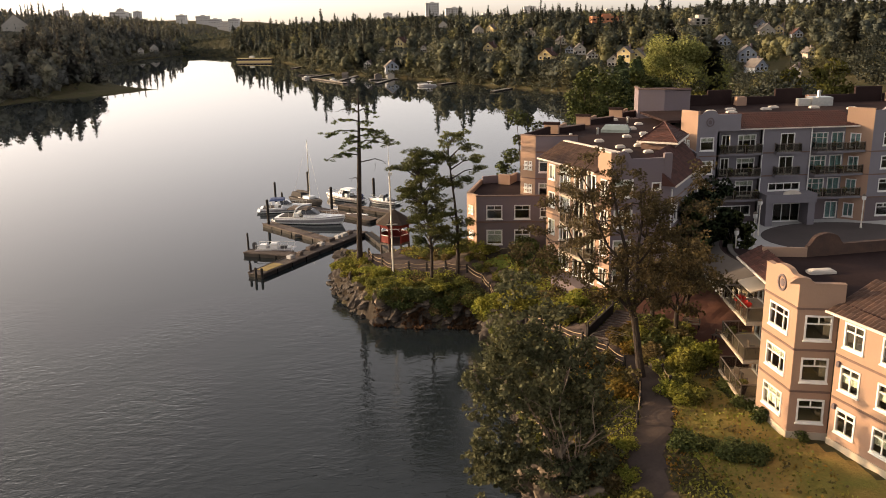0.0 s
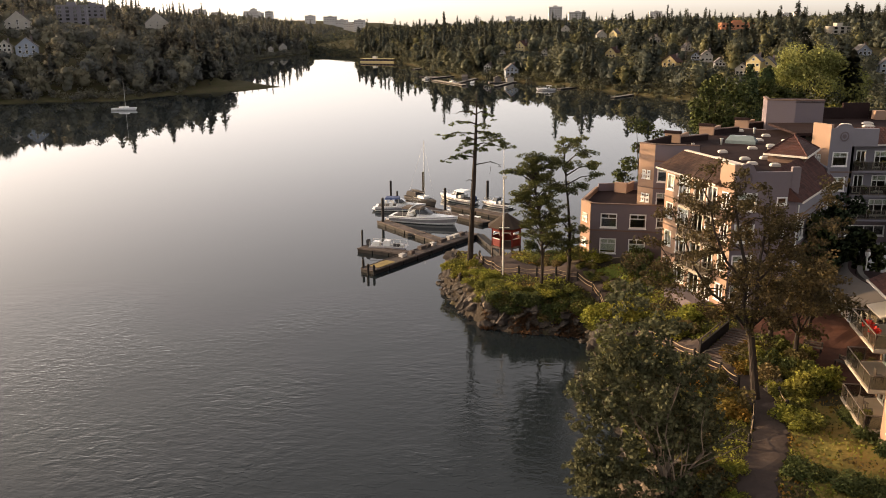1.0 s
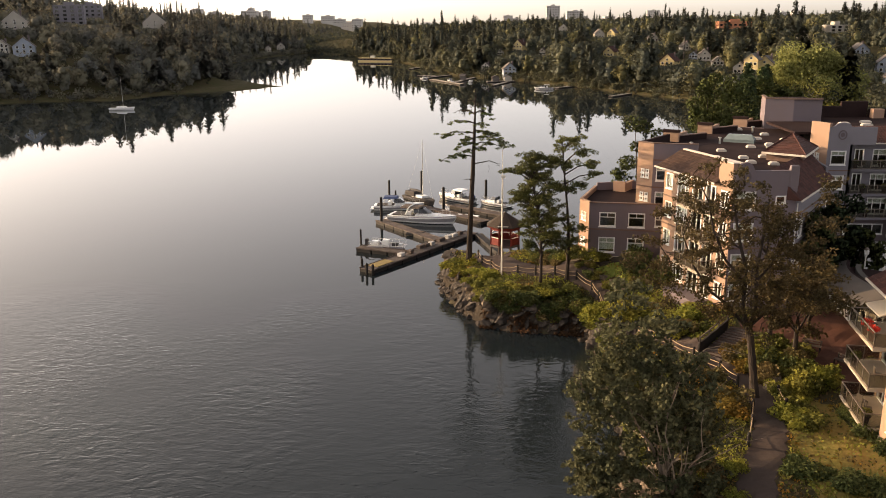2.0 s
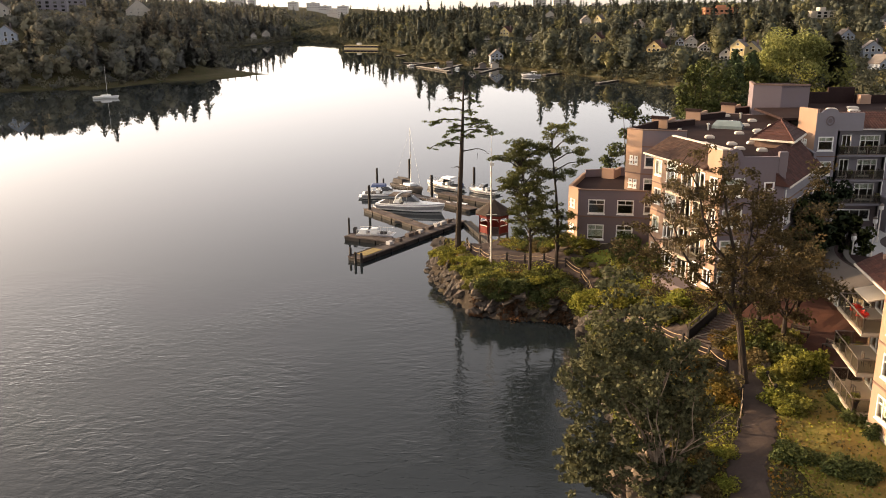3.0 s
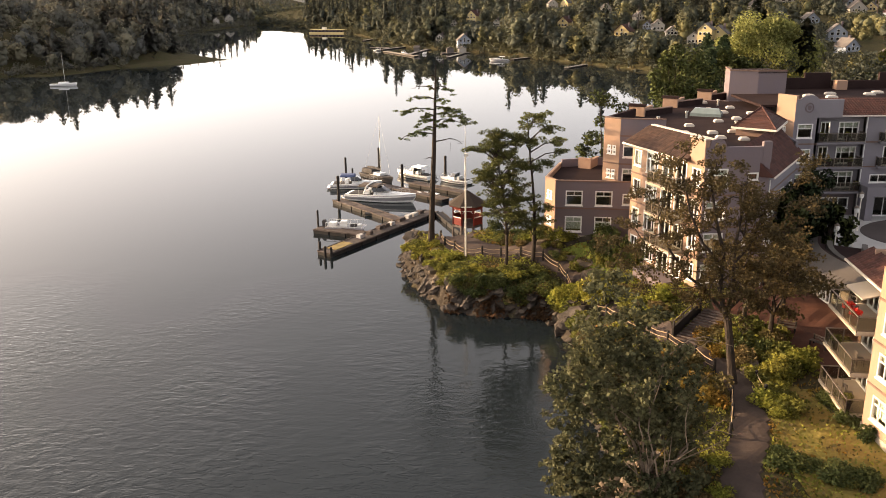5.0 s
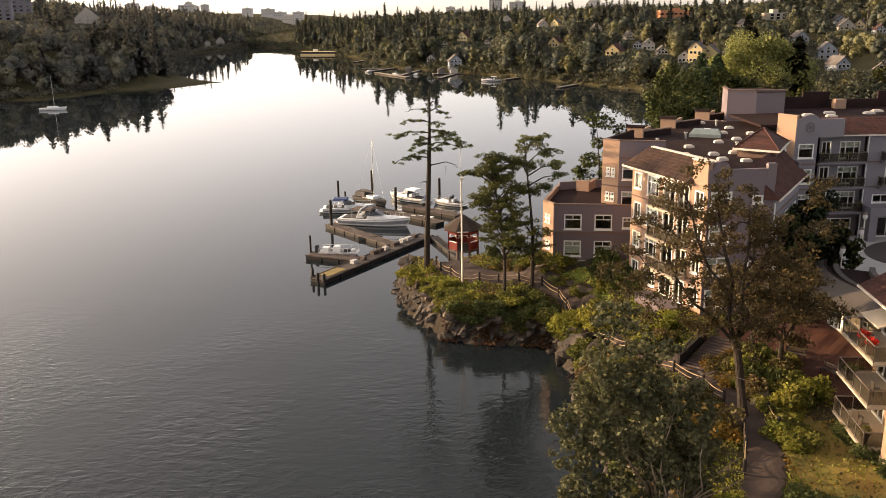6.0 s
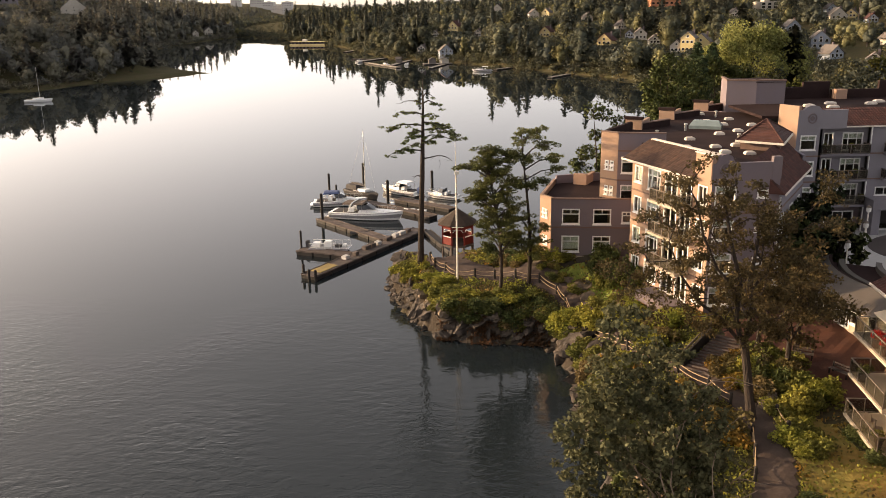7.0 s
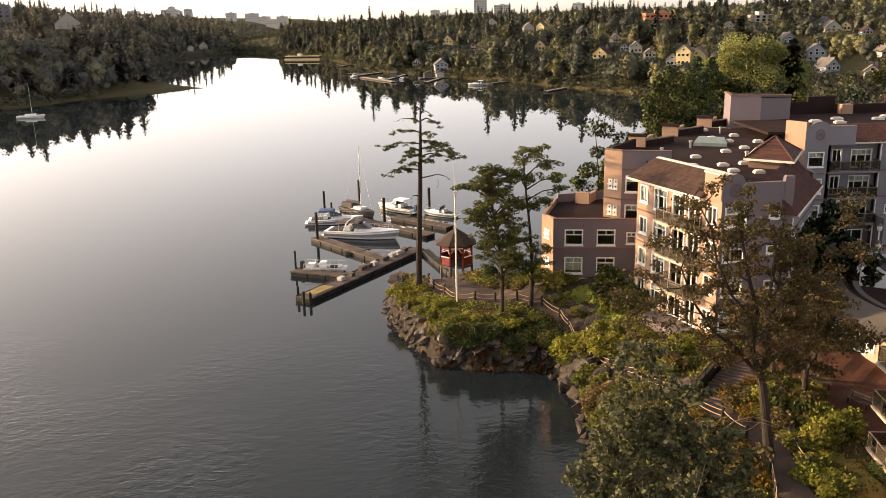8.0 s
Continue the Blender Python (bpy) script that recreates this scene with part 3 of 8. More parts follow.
def gable(parent, turn, u0, u1, z0, z1, rise, mat, shoulder=0.2, crest=None, medal=True, thick=0.35):
    """A parapet with a curved top: shoulders, a swept rise and a rounded crest, with coping and a round plaque."""
    c0, c1 = crest or (u0 + (u1 - u0) * shoulder, u1 - (u1 - u0) * shoulder)
    top = []
    for i in range(15):
        k = i / 14
        top.append((c0 + (c1 - c0) * k, z1 + rise * (0.45 + 0.55 * math.sin(math.pi * k)) * min(1, 6 * k, 6 * (1 - k))))
    top = [(u0, z1)] + top + [(u1, z1)]
    ob = part("parapet", Shape(turn).profile([(u0, z0), (u1, z0)] + top[::-1], 0, thick), mat, parent)
    cap = Shape(turn).rings([[(a, -0.03, b), (a, -0.03, b + 0.05), (a, thick + 0.03, b + 0.05), (a, thick + 0.03, b)] for a, b in top])
    part("coping", cap, mat, ob)
    if medal:
        m, r, zc = Shape(turn), 0.5, (z0 + z1) / 2 + 0.15
        uc = (c0 + c1) / 2
        for ra, rb, y in ((r, r * 0.76, -0.08), (r * 0.45, 0.0, -0.05)):
            for i in range(20):
                a, b = 2 * math.pi * i / 20, 2 * math.pi * (i + 1) / 20
                m.add([(uc + q * math.cos(t), yy, zc + q * 1.15 * math.sin(t)) for q, t, yy in
                       ((ra, a, 0), (ra, b, 0), (ra, a, y), (ra, b, y), (rb, a, y), (rb, b, y), (rb, a, 0), (rb, b, 0))],
                      [(0, 1, 3, 2), (2, 3, 5, 4), (4, 5, 7, 6)])
        part("plaque", m, STUCCO_BROWN_SHADE, ob, "round raised plaque")
    return ob


def balcony(parent, turn, u0, u1, z, depth, solid=False, mat=CREAM):
    """A slab with posts, rails and smoked panels."""
    slab = part("balcony", Shape(turn).box(u0, u1, -depth, 0, z - 0.22, z).box(u0 - 0.04, u1 + 0.04, -depth - 0.04, 0, z - 0.12, z - 0.04), mat, parent)
    edge = [(u0 + 0.05, -0.05), (u0 + 0.05, -depth + 0.05), (u1 - 0.05, -depth + 0.05), (u1 - 0.05, -0.05)]
    for a, b in zip(edge, edge[1:]):
        rail = Shape(turn)
        rail.box(min(a[0], b[0]) - 0.035, max(a[0], b[0]) + 0.035, min(a[1], b[1]) - 0.035, max(a[1], b[1]) + 0.035, z + 1.03, z + 1.09)
        part("rail", rail, RAIL, slab)
        low = Shape(turn).box(min(a[0], b[0]) - 0.02, max(a[0], b[0]) + 0.02, min(a[1], b[1]) - 0.02, max(a[1], b[1]) + 0.02, z + 0.08, z + 0.12)
        part("bottom_rail", low, RAIL, slab)
        panel = Shape(turn).box(min(a[0], b[0]) - 0.008, max(a[0], b[0]) + 0.008, min(a[1], b[1]) - 0.008, max(a[1], b[1]) + 0.008, z + 0.13, z + 1.0)
        part("panel", panel, RAIL_GLASS, slab)
        span = math.hypot(b[0] - a[0], b[1] - a[1])
        n = max(1, round(span / 1.2))
        for i in range(n + 1):
            x, y = a[0] + (b[0] - a[0]) * i / n, a[1] + (b[1] - a[1]) * i / n
            part("post", Shape(turn).box(x - 0.03, x + 0.03, y - 0.03, y + 0.03, z, z + 1.04), RAIL, slab)
    return slab


def inset_core(parent, outline, z0, z1, by=1.6):
    """Inner walls that close the rooms behind the windows."""
    c = Vector((sum(p[0] for p in outline) / len(outline), sum(p[1] for p in outline) / len(outline)))
    pts = [tuple(Vector(p) + (c - Vector(p)).normalized() * by) for p in outline]
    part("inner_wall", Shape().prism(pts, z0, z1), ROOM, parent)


def slab(parent, outline, z0, z1, mat, name="roof"):
    return part(name, Shape().prism(outline, z0, z1), mat, parent)


def skylight(parent, x, y, z, w=1.3, d=0.9):
    ob = part("skylight", Shape().box(x - w / 2, x + w / 2, y - d / 2, y + d / 2, z, z + 0.18), GABLE_CAP, parent)
    dome = Shape()
    dome.rings([[(x + sx * w * k, y + sy * d * k, z + h) for sx, sy in ((-1, -1), (1, -1), (1, 1), (-1, 1))] for k, h in ((0.46, 0.18), (0.42, 0.26), (0.28, 0.32))])
    part("dome", dome, GABLE_CAP, ob)


# the near apartment building on the lawn
nb = base("apartment_building", (32, 55, 4.0), "peach stucco three-storey apartment building with curved parapet beside the lawn", "building")
A, B, C = (28.87, 54.04), (29.2, 50.04), (31.62, 49.43)
W0, W1, W2 = (31.45, 49.0), (35.4, 34.9), (47, 37)
N1, N2, N3 = (30.6, 54.2), (31.3, 60.6), (43.5, 63.5)
LV = [4.5, 7.4, 10.3, 13.1]
MIX = [STUCCO_LOW, STUCCO_UP, STUCCO_UP]
turn, length = facade(nb, A, B, LV, MIX, [(0, 2.0, 2.2, 0.75, 1.55, "casement", 1), (1, 2.0, 2.2, 0.75, 1.55, "casement", 3), (2, 2.0, 2.2, 0.75, 1.55, "casement", 0)], plinth=4.0)
gable(nb, turn, 0, length, 13.1, 15.1, 0.3, STUCCO_UP, crest=(0.9, 3.2))
part("string_course", Shape(turn).box(0, length, -0.05, 0, 13.03, 13.17), BAND, nb)
turn, length = facade(nb, B, C, LV, MIX, [(n, 1.35, 1.55, 0.7, 1.6, "transom", b) for n, b in ((0, 0), (1, 0), (2, 0))], plinth=4.0)
gable(nb, turn, 0, length + 0.3, 13.1, 14.75, 0.35, STUCCO_UP, crest=(-0.6, 0.9), medal=False)
part("string_course", Shape(turn).box(0, length, -0.05, 0, 13.03, 13.17), BAND, nb)
wing_windows = []
for k, at in enumerate((1.3, 4.2, 7.4, 10.4, 13.2)):
    wing_windows += [(0, at, 1.45, 0.7, 1.6, "cross", 2 if k else 0), (1, at, 1.45, 0.7, 1.6, "cross", 2), (2, at, 1.45, 0.7, 1.6, "cross", 1 if k == 3 else 0)]
turn, length = facade(nb, W0, W1, LV, MIX, wing_windows, plinth=4.0)
skirt(nb, W0, W1, 13.1, 14.7, 3.2, 0.55, ROOF_BROWN, 8)
for n in (0, 1):   # small wall lamps beside the windows
    part("wall_lamp", Shape(turn).chamfered(0.28, 0.5, -0.2, 0, LV[n] + 2.2, LV[n] + 2.55, 0.04), STUCCO_BROWN_SHADE, nb)
# the top-hung sash of the lowest window stands open
tilt = turn @ Matrix.Translation((0, -0.1, 6.72)) @ Matrix.Rotation(radians(55), 4, "X") @ Matrix.Translation((0, 0, -0.5))
for a, b in ((0.6, 1.28), (1.31, 1.99)):
    sash = Shape(tilt)
    ring_bar(sash, a, b, 0, 0.55, 0.08, 0, 0.05)
    part("sash", sash, WHITE, nb, "white top-hung sash standing open")
facade(nb, N1, A, LV, MIX, bands=False, plinth=4.0)
turn, length = facade(nb, N2, N1, LV, MIX, [(n, at, 1.9, 0.12, 2.1, "door", b) for n in (0, 1, 2) for at, b in ((1.6, 0), (4.6, 1))], plinth=4.0)
for z in LV[:3]:
    balcony(nb, turn, 0.6, length - 0.4, z + 0.1, 2.55)
skirt(nb, N2, N1, 13.15, 14.1, 0.55, 1.15, ROOF_TILE, 5)
facade(nb, N3, N2, LV, MIX, plinth=4.0)
facade(nb, W1, W2, LV, MIX, plinth=4.0)
facade(nb, W2, N3, LV, MIX, plinth=4.0)
NB_OUT = [A, B, C, W0, W1, W2, N3, N2, N1]
slab(nb, [(p[0], p[1]) for p in (N1, (29.15, 54.0), (29.5, 50.3), (31.7, 49.75), (35.1, 36), (46.8, 37.2), (43.2, 63.2), (31.5, 60.4))], 13.35, 13.6, ROOF_DARK)
for z in LV[:3]:
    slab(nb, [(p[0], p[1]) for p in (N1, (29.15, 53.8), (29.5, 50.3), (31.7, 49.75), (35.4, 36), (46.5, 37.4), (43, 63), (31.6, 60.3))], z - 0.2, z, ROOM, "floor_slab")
inset_core(nb, [(33, 58), (31.6, 52.2), (33.6, 50), (36.8, 37.5), (45, 39), (42, 62)], 4.2, 13.3, 0.6)
turn, length = side((34.6, 59.6), (42.5, 60.6))
gable(nb, turn, 0, length, 13.6, 14.4, 0.9, ROOF_BROWN, crest=(0.1, 3.0), medal=False)
turn, length = side((31.5, 60.3), (34.6, 59.6))
part("parapet", Shape(turn).box(0, length, 0, 0.3, 13.6, 14.3), STUCCO_UP, nb)
skylight(nb, 33.6, 55.6, 13.6, 1.9, 0.7)
part("roof_vent", Shape().tube([(37.5, 54, 13.5), (37.5, 54, 15.2)], 0.06, 8), STEEL, nb)
part("flashing", Shape(side((29.4, 50.7), (32.6, 49.9))[0]).box(0, 3.0, 0.0, 0.25, 13.6, 14.5), ROOF_DARK, nb)

# the four-storey apartment wing above the point
tb = base("apartment_building", (26, 88, 5.4), "peach stucco four-storey apartment wing, shade painted mauve, with red tile skirts", "building")
L0, L1, L2, L3 = (14.9, 101.8), (12.45, 94.0), (13.3, 91.95), (21.2, 90.95)
T1, T2, T3 = (18.65, 94.4), (20.1, 93.0), (22.0, 92.5)
FL, P1, P2, P3 = (20.33, 87.58), (24.28, 76.68), (30.1, 77.2), (36.7, 87.7)
LOW = [6.5, 9.5, 12.0]
SMALL = lambda st, z: [(st, 0.75, 0.3, z, 0.35, "slit"), (st, 1.35, 0.3, z, 0.35, "slit"), (st, 0.75, 0.3, z + 0.5, 0.35, "slit"), (st, 1.35, 0.3, z + 0.5, 0.35, "slit")]
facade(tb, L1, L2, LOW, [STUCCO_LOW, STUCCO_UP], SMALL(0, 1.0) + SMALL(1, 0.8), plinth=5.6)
# long front away from the sun: shade put into brown and mauve stucco
turn, length = facade(tb, L2, L3, LOW, [STUCCO_BROWN_SHADE, STUCCO_PINK_SHADE],
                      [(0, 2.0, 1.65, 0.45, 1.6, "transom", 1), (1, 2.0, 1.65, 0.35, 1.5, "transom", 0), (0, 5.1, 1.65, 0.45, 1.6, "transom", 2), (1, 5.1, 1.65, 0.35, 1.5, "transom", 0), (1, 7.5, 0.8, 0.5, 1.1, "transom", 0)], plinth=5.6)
part("parapet", Shape(turn).box(0, length, 0, 0.3, 12.0, 12.4), STUCCO_PINK_SHADE, tb)
part("coping", Shape(turn).box(-0.05, length, -0.06, 0.36, 12.4, 12.5), BAND, tb)
turn, length = side(L1, L2)
part("parapet", Shape(turn).box(0, length, 0, 0.3, 12.0, 12.55), STUCCO_UP, tb)
facade(tb, L0, L1, LOW, [STUCCO_LOW, STUCCO_UP], plinth=5.6)
turn, length = side(L0, L1)
part("parapet", Shape(turn).box(0, length, 0, 0.3, 12.0, 12.5), STUCCO_UP, tb)
slab(tb, [(12.8, 94.0), (13.5, 92.3), (21.2, 91.3), (20.4, 103.0), (15.2, 101.6)], 11.75, 12.0, ROOF_DARK)
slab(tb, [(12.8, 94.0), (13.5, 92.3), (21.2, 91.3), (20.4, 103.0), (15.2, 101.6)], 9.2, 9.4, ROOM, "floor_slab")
inset_core(tb, [(14.6, 95), (15.0, 94.0), (20.8, 93.4), (19.6, 101), (16, 100)], 5.8, 11.7, 0.2)
part("parapet", Shape(side((17.0, 100.9), (18.3, 100.2))[0]).box(0, 1.5, 0, 0.4, 12.0, 13.2).box(1.1, 1.5, 0.4, 3.0, 12.0, 13.0), STUCCO_LOW, tb)
part("parapet", Shape(side((15.2, 101.4), (20.4, 102.6))[0]).box(0, 5.3, 0, 0.3, 11.8, 12.9), STUCCO_PINK_SHADE, tb)

TWR = [5.6, 8.6, 11.4, 14.0, 17.0]
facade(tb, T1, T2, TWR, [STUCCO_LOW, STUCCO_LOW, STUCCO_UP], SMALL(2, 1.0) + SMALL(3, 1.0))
# tower side turned from the sun, its shade in the stucco colour
facade(tb, T2, T3, TWR, [STUCCO_BROWN_SHADE, STUCCO_PINK_SHADE], [(2, 1.05, 1.25, 0.5, 1.55, "transom", 3), (3, 1.05, 1.25, 0.75, 1.6, "transom", 3)])
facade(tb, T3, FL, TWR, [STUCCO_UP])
for p, q, mat in ((T1, T2, STUCCO_UP), (T2, T3, STUCCO_PINK_SHADE), (T3, (24.6, 92.0), STUCCO_PINK_SHADE)):
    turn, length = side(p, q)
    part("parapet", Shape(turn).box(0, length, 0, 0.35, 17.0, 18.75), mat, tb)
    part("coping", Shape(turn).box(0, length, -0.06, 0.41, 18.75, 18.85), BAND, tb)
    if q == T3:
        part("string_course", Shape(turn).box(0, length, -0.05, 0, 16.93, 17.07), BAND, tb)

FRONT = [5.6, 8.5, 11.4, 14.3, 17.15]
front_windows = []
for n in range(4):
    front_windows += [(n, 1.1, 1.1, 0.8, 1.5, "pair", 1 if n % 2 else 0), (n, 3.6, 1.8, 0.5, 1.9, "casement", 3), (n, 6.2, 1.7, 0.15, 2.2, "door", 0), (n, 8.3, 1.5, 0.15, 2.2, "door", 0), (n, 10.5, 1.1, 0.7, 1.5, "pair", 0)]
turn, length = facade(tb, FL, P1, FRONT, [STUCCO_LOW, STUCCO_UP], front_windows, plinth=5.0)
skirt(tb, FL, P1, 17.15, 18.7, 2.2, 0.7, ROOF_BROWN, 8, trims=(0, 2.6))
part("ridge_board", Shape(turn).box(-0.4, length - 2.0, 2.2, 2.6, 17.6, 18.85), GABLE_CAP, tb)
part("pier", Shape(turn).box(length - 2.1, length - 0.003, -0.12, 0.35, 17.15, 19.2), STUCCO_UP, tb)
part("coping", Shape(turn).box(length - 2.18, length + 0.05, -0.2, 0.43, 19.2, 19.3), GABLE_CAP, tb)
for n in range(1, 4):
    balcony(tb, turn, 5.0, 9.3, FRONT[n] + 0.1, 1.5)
# the terrace wall's shade is put into its darker stucco
part("terrace", Shape(turn).box(4.2, 9.4, -1.9, -0.003, 4.4, 5.75), STUCCO_BROWN_SHADE, tb, "low concrete terrace wall")
# sunless end wall: shade-toned stucco, where the sunward front is peach
turn, length = facade(tb, P1, P2, FRONT, [STUCCO_BROWN_SHADE, STUCCO_PINK_SHADE], [(n, 1.2, 1.7, 0.7, 1.6, "transom", 3) for n in range(4)] + [(n, 4.4, 0.8, 1.3, 0.6, "slit") for n in range(4)])
gable(tb, turn, 0, length, 17.15, 18.5, 0.75, STUCCO_PINK_SHADE, crest=(0.25, 1.9), medal=True)
part("pier", Shape(turn).chamfered(length - 0.75, length + 0.02, -0.06, 0.36, 17.15, 19.0, 0.08), STUCCO_PINK_SHADE, tb)
turn, length = facade(tb, P2, P3, [5.6, 8.5, 11.4, 14.3, 15.9], [STUCCO_GREY_SHADE], [(n, at, 1.3, 0.6, 1.6, "transom", 0) for n in range(3) for at in (2.4, 6.4, 10.2)])
skirt(tb, P2, P3, 15.9, 18.5, 2.2, 0.55, ROOF_TILE, 8)
part("downpipe", Shape(turn).tube([(0.25, -0.1, 5.5), (0.25, -0.1, 15.5)], 0.06, 8), WHITE, tb)
facade(tb, P3, (38.4, 103.2), FRONT, [STUCCO_GREY_SHADE])
BACK_EDGE = [T1, (23.4, 101.6), (29.1, 109.2), (35.4, 116.4), (38.3, 114.6)]
for p, q in zip(BACK_EDGE[1:], BACK_EDGE):
    facade(tb, p, q, [5.6, 8.5, 11.4, 14.3, 17.9], [STUCCO_PINK_SHADE], bands=False)
for (x, y), ln in zip(BACK_EDGE[1:4], (5.0, 5.0, 4.2)):
    turn, _ = side((x - 0.4, y + 0.1), (x + 0.8, y - 0.55))
    block = part("parapet", Shape(turn).box(-0.3, 1.5, 0, 0.35, 17.6, 18.95).box(1.15, 1.5, 0.35, 3.6, 17.6, 18.8), STUCCO_UP, tb)
    part("coping", Shape(turn).box(-0.4, 1.6, -0.1, 0.45, 18.95, 19.25), ROOF_DARK, tb)
    # inner parapet faces get their shade from the dark membrane colour
    turn, _ = side((x + 0.9, y - 0.4), (x + 2, y + 0.4))
    part("parapet", Shape(turn).box(0, ln, 0, 0.4, 17.6, 18.5), ROOF_DARK, tb)
    part("coping", Shape(turn).box(0, ln, -0.05, 0.45, 18.5, 18.6), BAND, tb)
turn, _ = side(T1, (23.4, 101.6))
part("parapet", Shape(turn).box(0, 8.0, -0.35, -0.003, 17.6, 18.8), ROOF_DARK, tb)
TB_ROOF = [(19.0, 94.5), (20.3, 93.3), (22.4, 92.4), (22.4, 87.8), (25.8, 78.6), (28.4, 78.4), (34.9, 88.9), (37.6, 103), (44, 114), (38.3, 114.6), (35.4, 116.2), (29.3, 109), (23.6, 101.5)]
slab(tb, TB_ROOF, 17.5, 17.85, ROOF_DARK)
FLOORS = [(19.2, 94.5), (20.4, 93.4), (22.2, 92.3), (20.8, 87.7), (24.6, 77.1), (29.9, 77.6), (36.4, 88.0), (38.1, 114), (35.3, 115.8), (29.3, 108.6), (23.6, 101.3)]
for z in FRONT[1:4]:
    slab(tb, FLOORS, z - 0.25, z - 0.05, ROOM, "floor_slab")
inset_core(tb, [(22.6, 96), (23.6, 88.6), (26.6, 79.4), (28.6, 79.6), (36.2, 99.5), (36, 112), (30, 106)], 5.5, 17.4, 0.2)
for x, y in ((34.4, 112.8), (36.2, 107.6), (34, 98.4), (27.4, 93.5), (25.6, 88.6), (31.4, 96.5), (28.4, 88.6), (30.6, 89.2), (28.3, 85.6), (30.2, 84.6), (33.1, 106), (34.1, 103.4), (37, 102.5)):
    skylight(tb, x, y, 17.85, 0.95, 0.65)
for x, y in ((24.6, 95.5), (31.8, 92.0), (28.8, 99.8), (35.5, 110.2)):
    part("roof_vent", Shape().tube([(x, y, 17.8), (x, y, 18.5)], 0.12, 8).tube([(x, y, 18.5), (x, y, 18.62)], 0.2, 8), STEEL, tb)
lantern = Shape(side((29.6, 101.3), (33.8, 99.4))[0])
lantern.rings([[(0, 0, 17.85), (3.4, 0, 17.85), (3.4, 1.7, 17.85), (0, 1.7, 17.85)], [(0, 0, 18.2), (3.4, 0, 18.2), (3.4, 1.7, 18.2), (0, 1.7, 18.2)], [(0.4, 0.7, 18.75), (3.0, 0.7, 18.75), (3.0, 1.0, 18.75), (0.4, 1.0, 18.75)]])
part("roof_lantern", lantern, material("lantern_glass", (0.2, 0.25, 0.25), 0.2, scale=1.5, spec=0.5), tb, "pale glazed roof lantern")
# the little hipped pavilion on the roof
q = [(29.9, 87.4), (33.3, 84.9), (36.6, 90.9), (33.4, 93.6)]
mid = (33.3, 89.2)
inner = [tuple(Vector(p) + (Vector(mid) - Vector(p)) * 0.14) for p in q]
pav = part("pavilion", Shape().prism(inner, 17.85, 18.7), BAND, tb, "dark-sided rooftop pavilion under a hipped tile roof")
s = Shape()
for i in range(4):
    a, b = Vector((*q[i], 18.7)), Vector((*q[(i + 1) % 4], 18.7))
    apex = Vector((*mid, 20.35))
    for k in range(8):
        p0, p1, r0, r1 = a.lerp(apex, k / 8), b.lerp(apex, k / 8), a.lerp(apex, (k + 1) / 8), b.lerp(apex, (k + 1) / 8)
        lift = Vector((0, 0, 0.07))
        s.add([p0 + lift, p1 + lift, r1, r0], [(0, 1, 2, 3)]).add([p0, p1, p1 + lift, p0 + lift], [(0, 1, 2, 3)])
part("hip_roof", s, ROOF_TILE, pav)
fascia = Shape()
for i in range(4):
    t4, ln = side(q[i], q[(i + 1) % 4])
    f4 = Shape(t4).box(-0.05, ln + 0.05, -0.1, 0.05, 18.55, 18.74)
    fascia.add(f4.v, f4.f)
part("gutter", fascia, GABLE_CAP, pav)
ridge = Shape()
for p in q:
    ridge.tube([(*p, 18.78), (*mid, 20.42)], 0.07, 6)
part("ridge_tiles", ridge, ROOF_TILE, pav)

# the building behind the turning circle
bb = base("apartment_building", (56, 104, 5.6), "shade-painted grey-beige stucco four-storey apartment building with balconies behind a turning circle", "building")
BL = [5.7, 8.8, 11.7, 14.6, 17.6]
# front in shadow: shade is in the stucco tones, sunward bays stay peach
G = [STUCCO_BROWN_SHADE, STUCCO_GREY_SHADE]
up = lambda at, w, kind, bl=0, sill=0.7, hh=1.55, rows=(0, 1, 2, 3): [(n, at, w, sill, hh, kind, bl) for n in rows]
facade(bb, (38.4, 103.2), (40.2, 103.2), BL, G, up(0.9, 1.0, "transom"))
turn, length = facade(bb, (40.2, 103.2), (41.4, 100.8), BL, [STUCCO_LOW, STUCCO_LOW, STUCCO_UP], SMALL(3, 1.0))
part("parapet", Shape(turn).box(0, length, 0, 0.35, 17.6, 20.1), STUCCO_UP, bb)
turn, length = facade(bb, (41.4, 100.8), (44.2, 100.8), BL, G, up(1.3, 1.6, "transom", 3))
gable(bb, turn, 0, length + 2.6, 17.6, 19.6, 0.5, STUCCO_GREY_SHADE, crest=(0.5, 2.6))
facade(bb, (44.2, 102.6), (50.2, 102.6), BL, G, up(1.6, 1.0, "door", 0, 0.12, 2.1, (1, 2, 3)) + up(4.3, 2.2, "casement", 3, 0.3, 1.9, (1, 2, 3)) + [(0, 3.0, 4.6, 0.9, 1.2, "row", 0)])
facade(bb, (44.2, 100.8), (44.2, 102.6), BL, G)
turn, length = side((44.2, 102.6), (50.2, 102.6))
for n in (1, 2, 3):
    balcony(bb, turn, 0.2, 5.7, BL[n] + 0.1, 1.6, mat=STUCCO_GREY_SHADE)
skirt(bb, (44.4, 102.6), (61.2, 102.6), 17.7, 19.2, 3.0, 1.1, ROOF_TILE, 8)
facade(bb, (50.2, 101.9), (56.6, 101.9), BL, G, up(3.2, 1.7, "pair", 0, 0.15, 2.2, (2, 3)) + [(1, 3.2, 4.0, 1.0, 0.9, "row", 0), (0, 3.2, 4.6, 0.05, 2.3, "row", 0)])
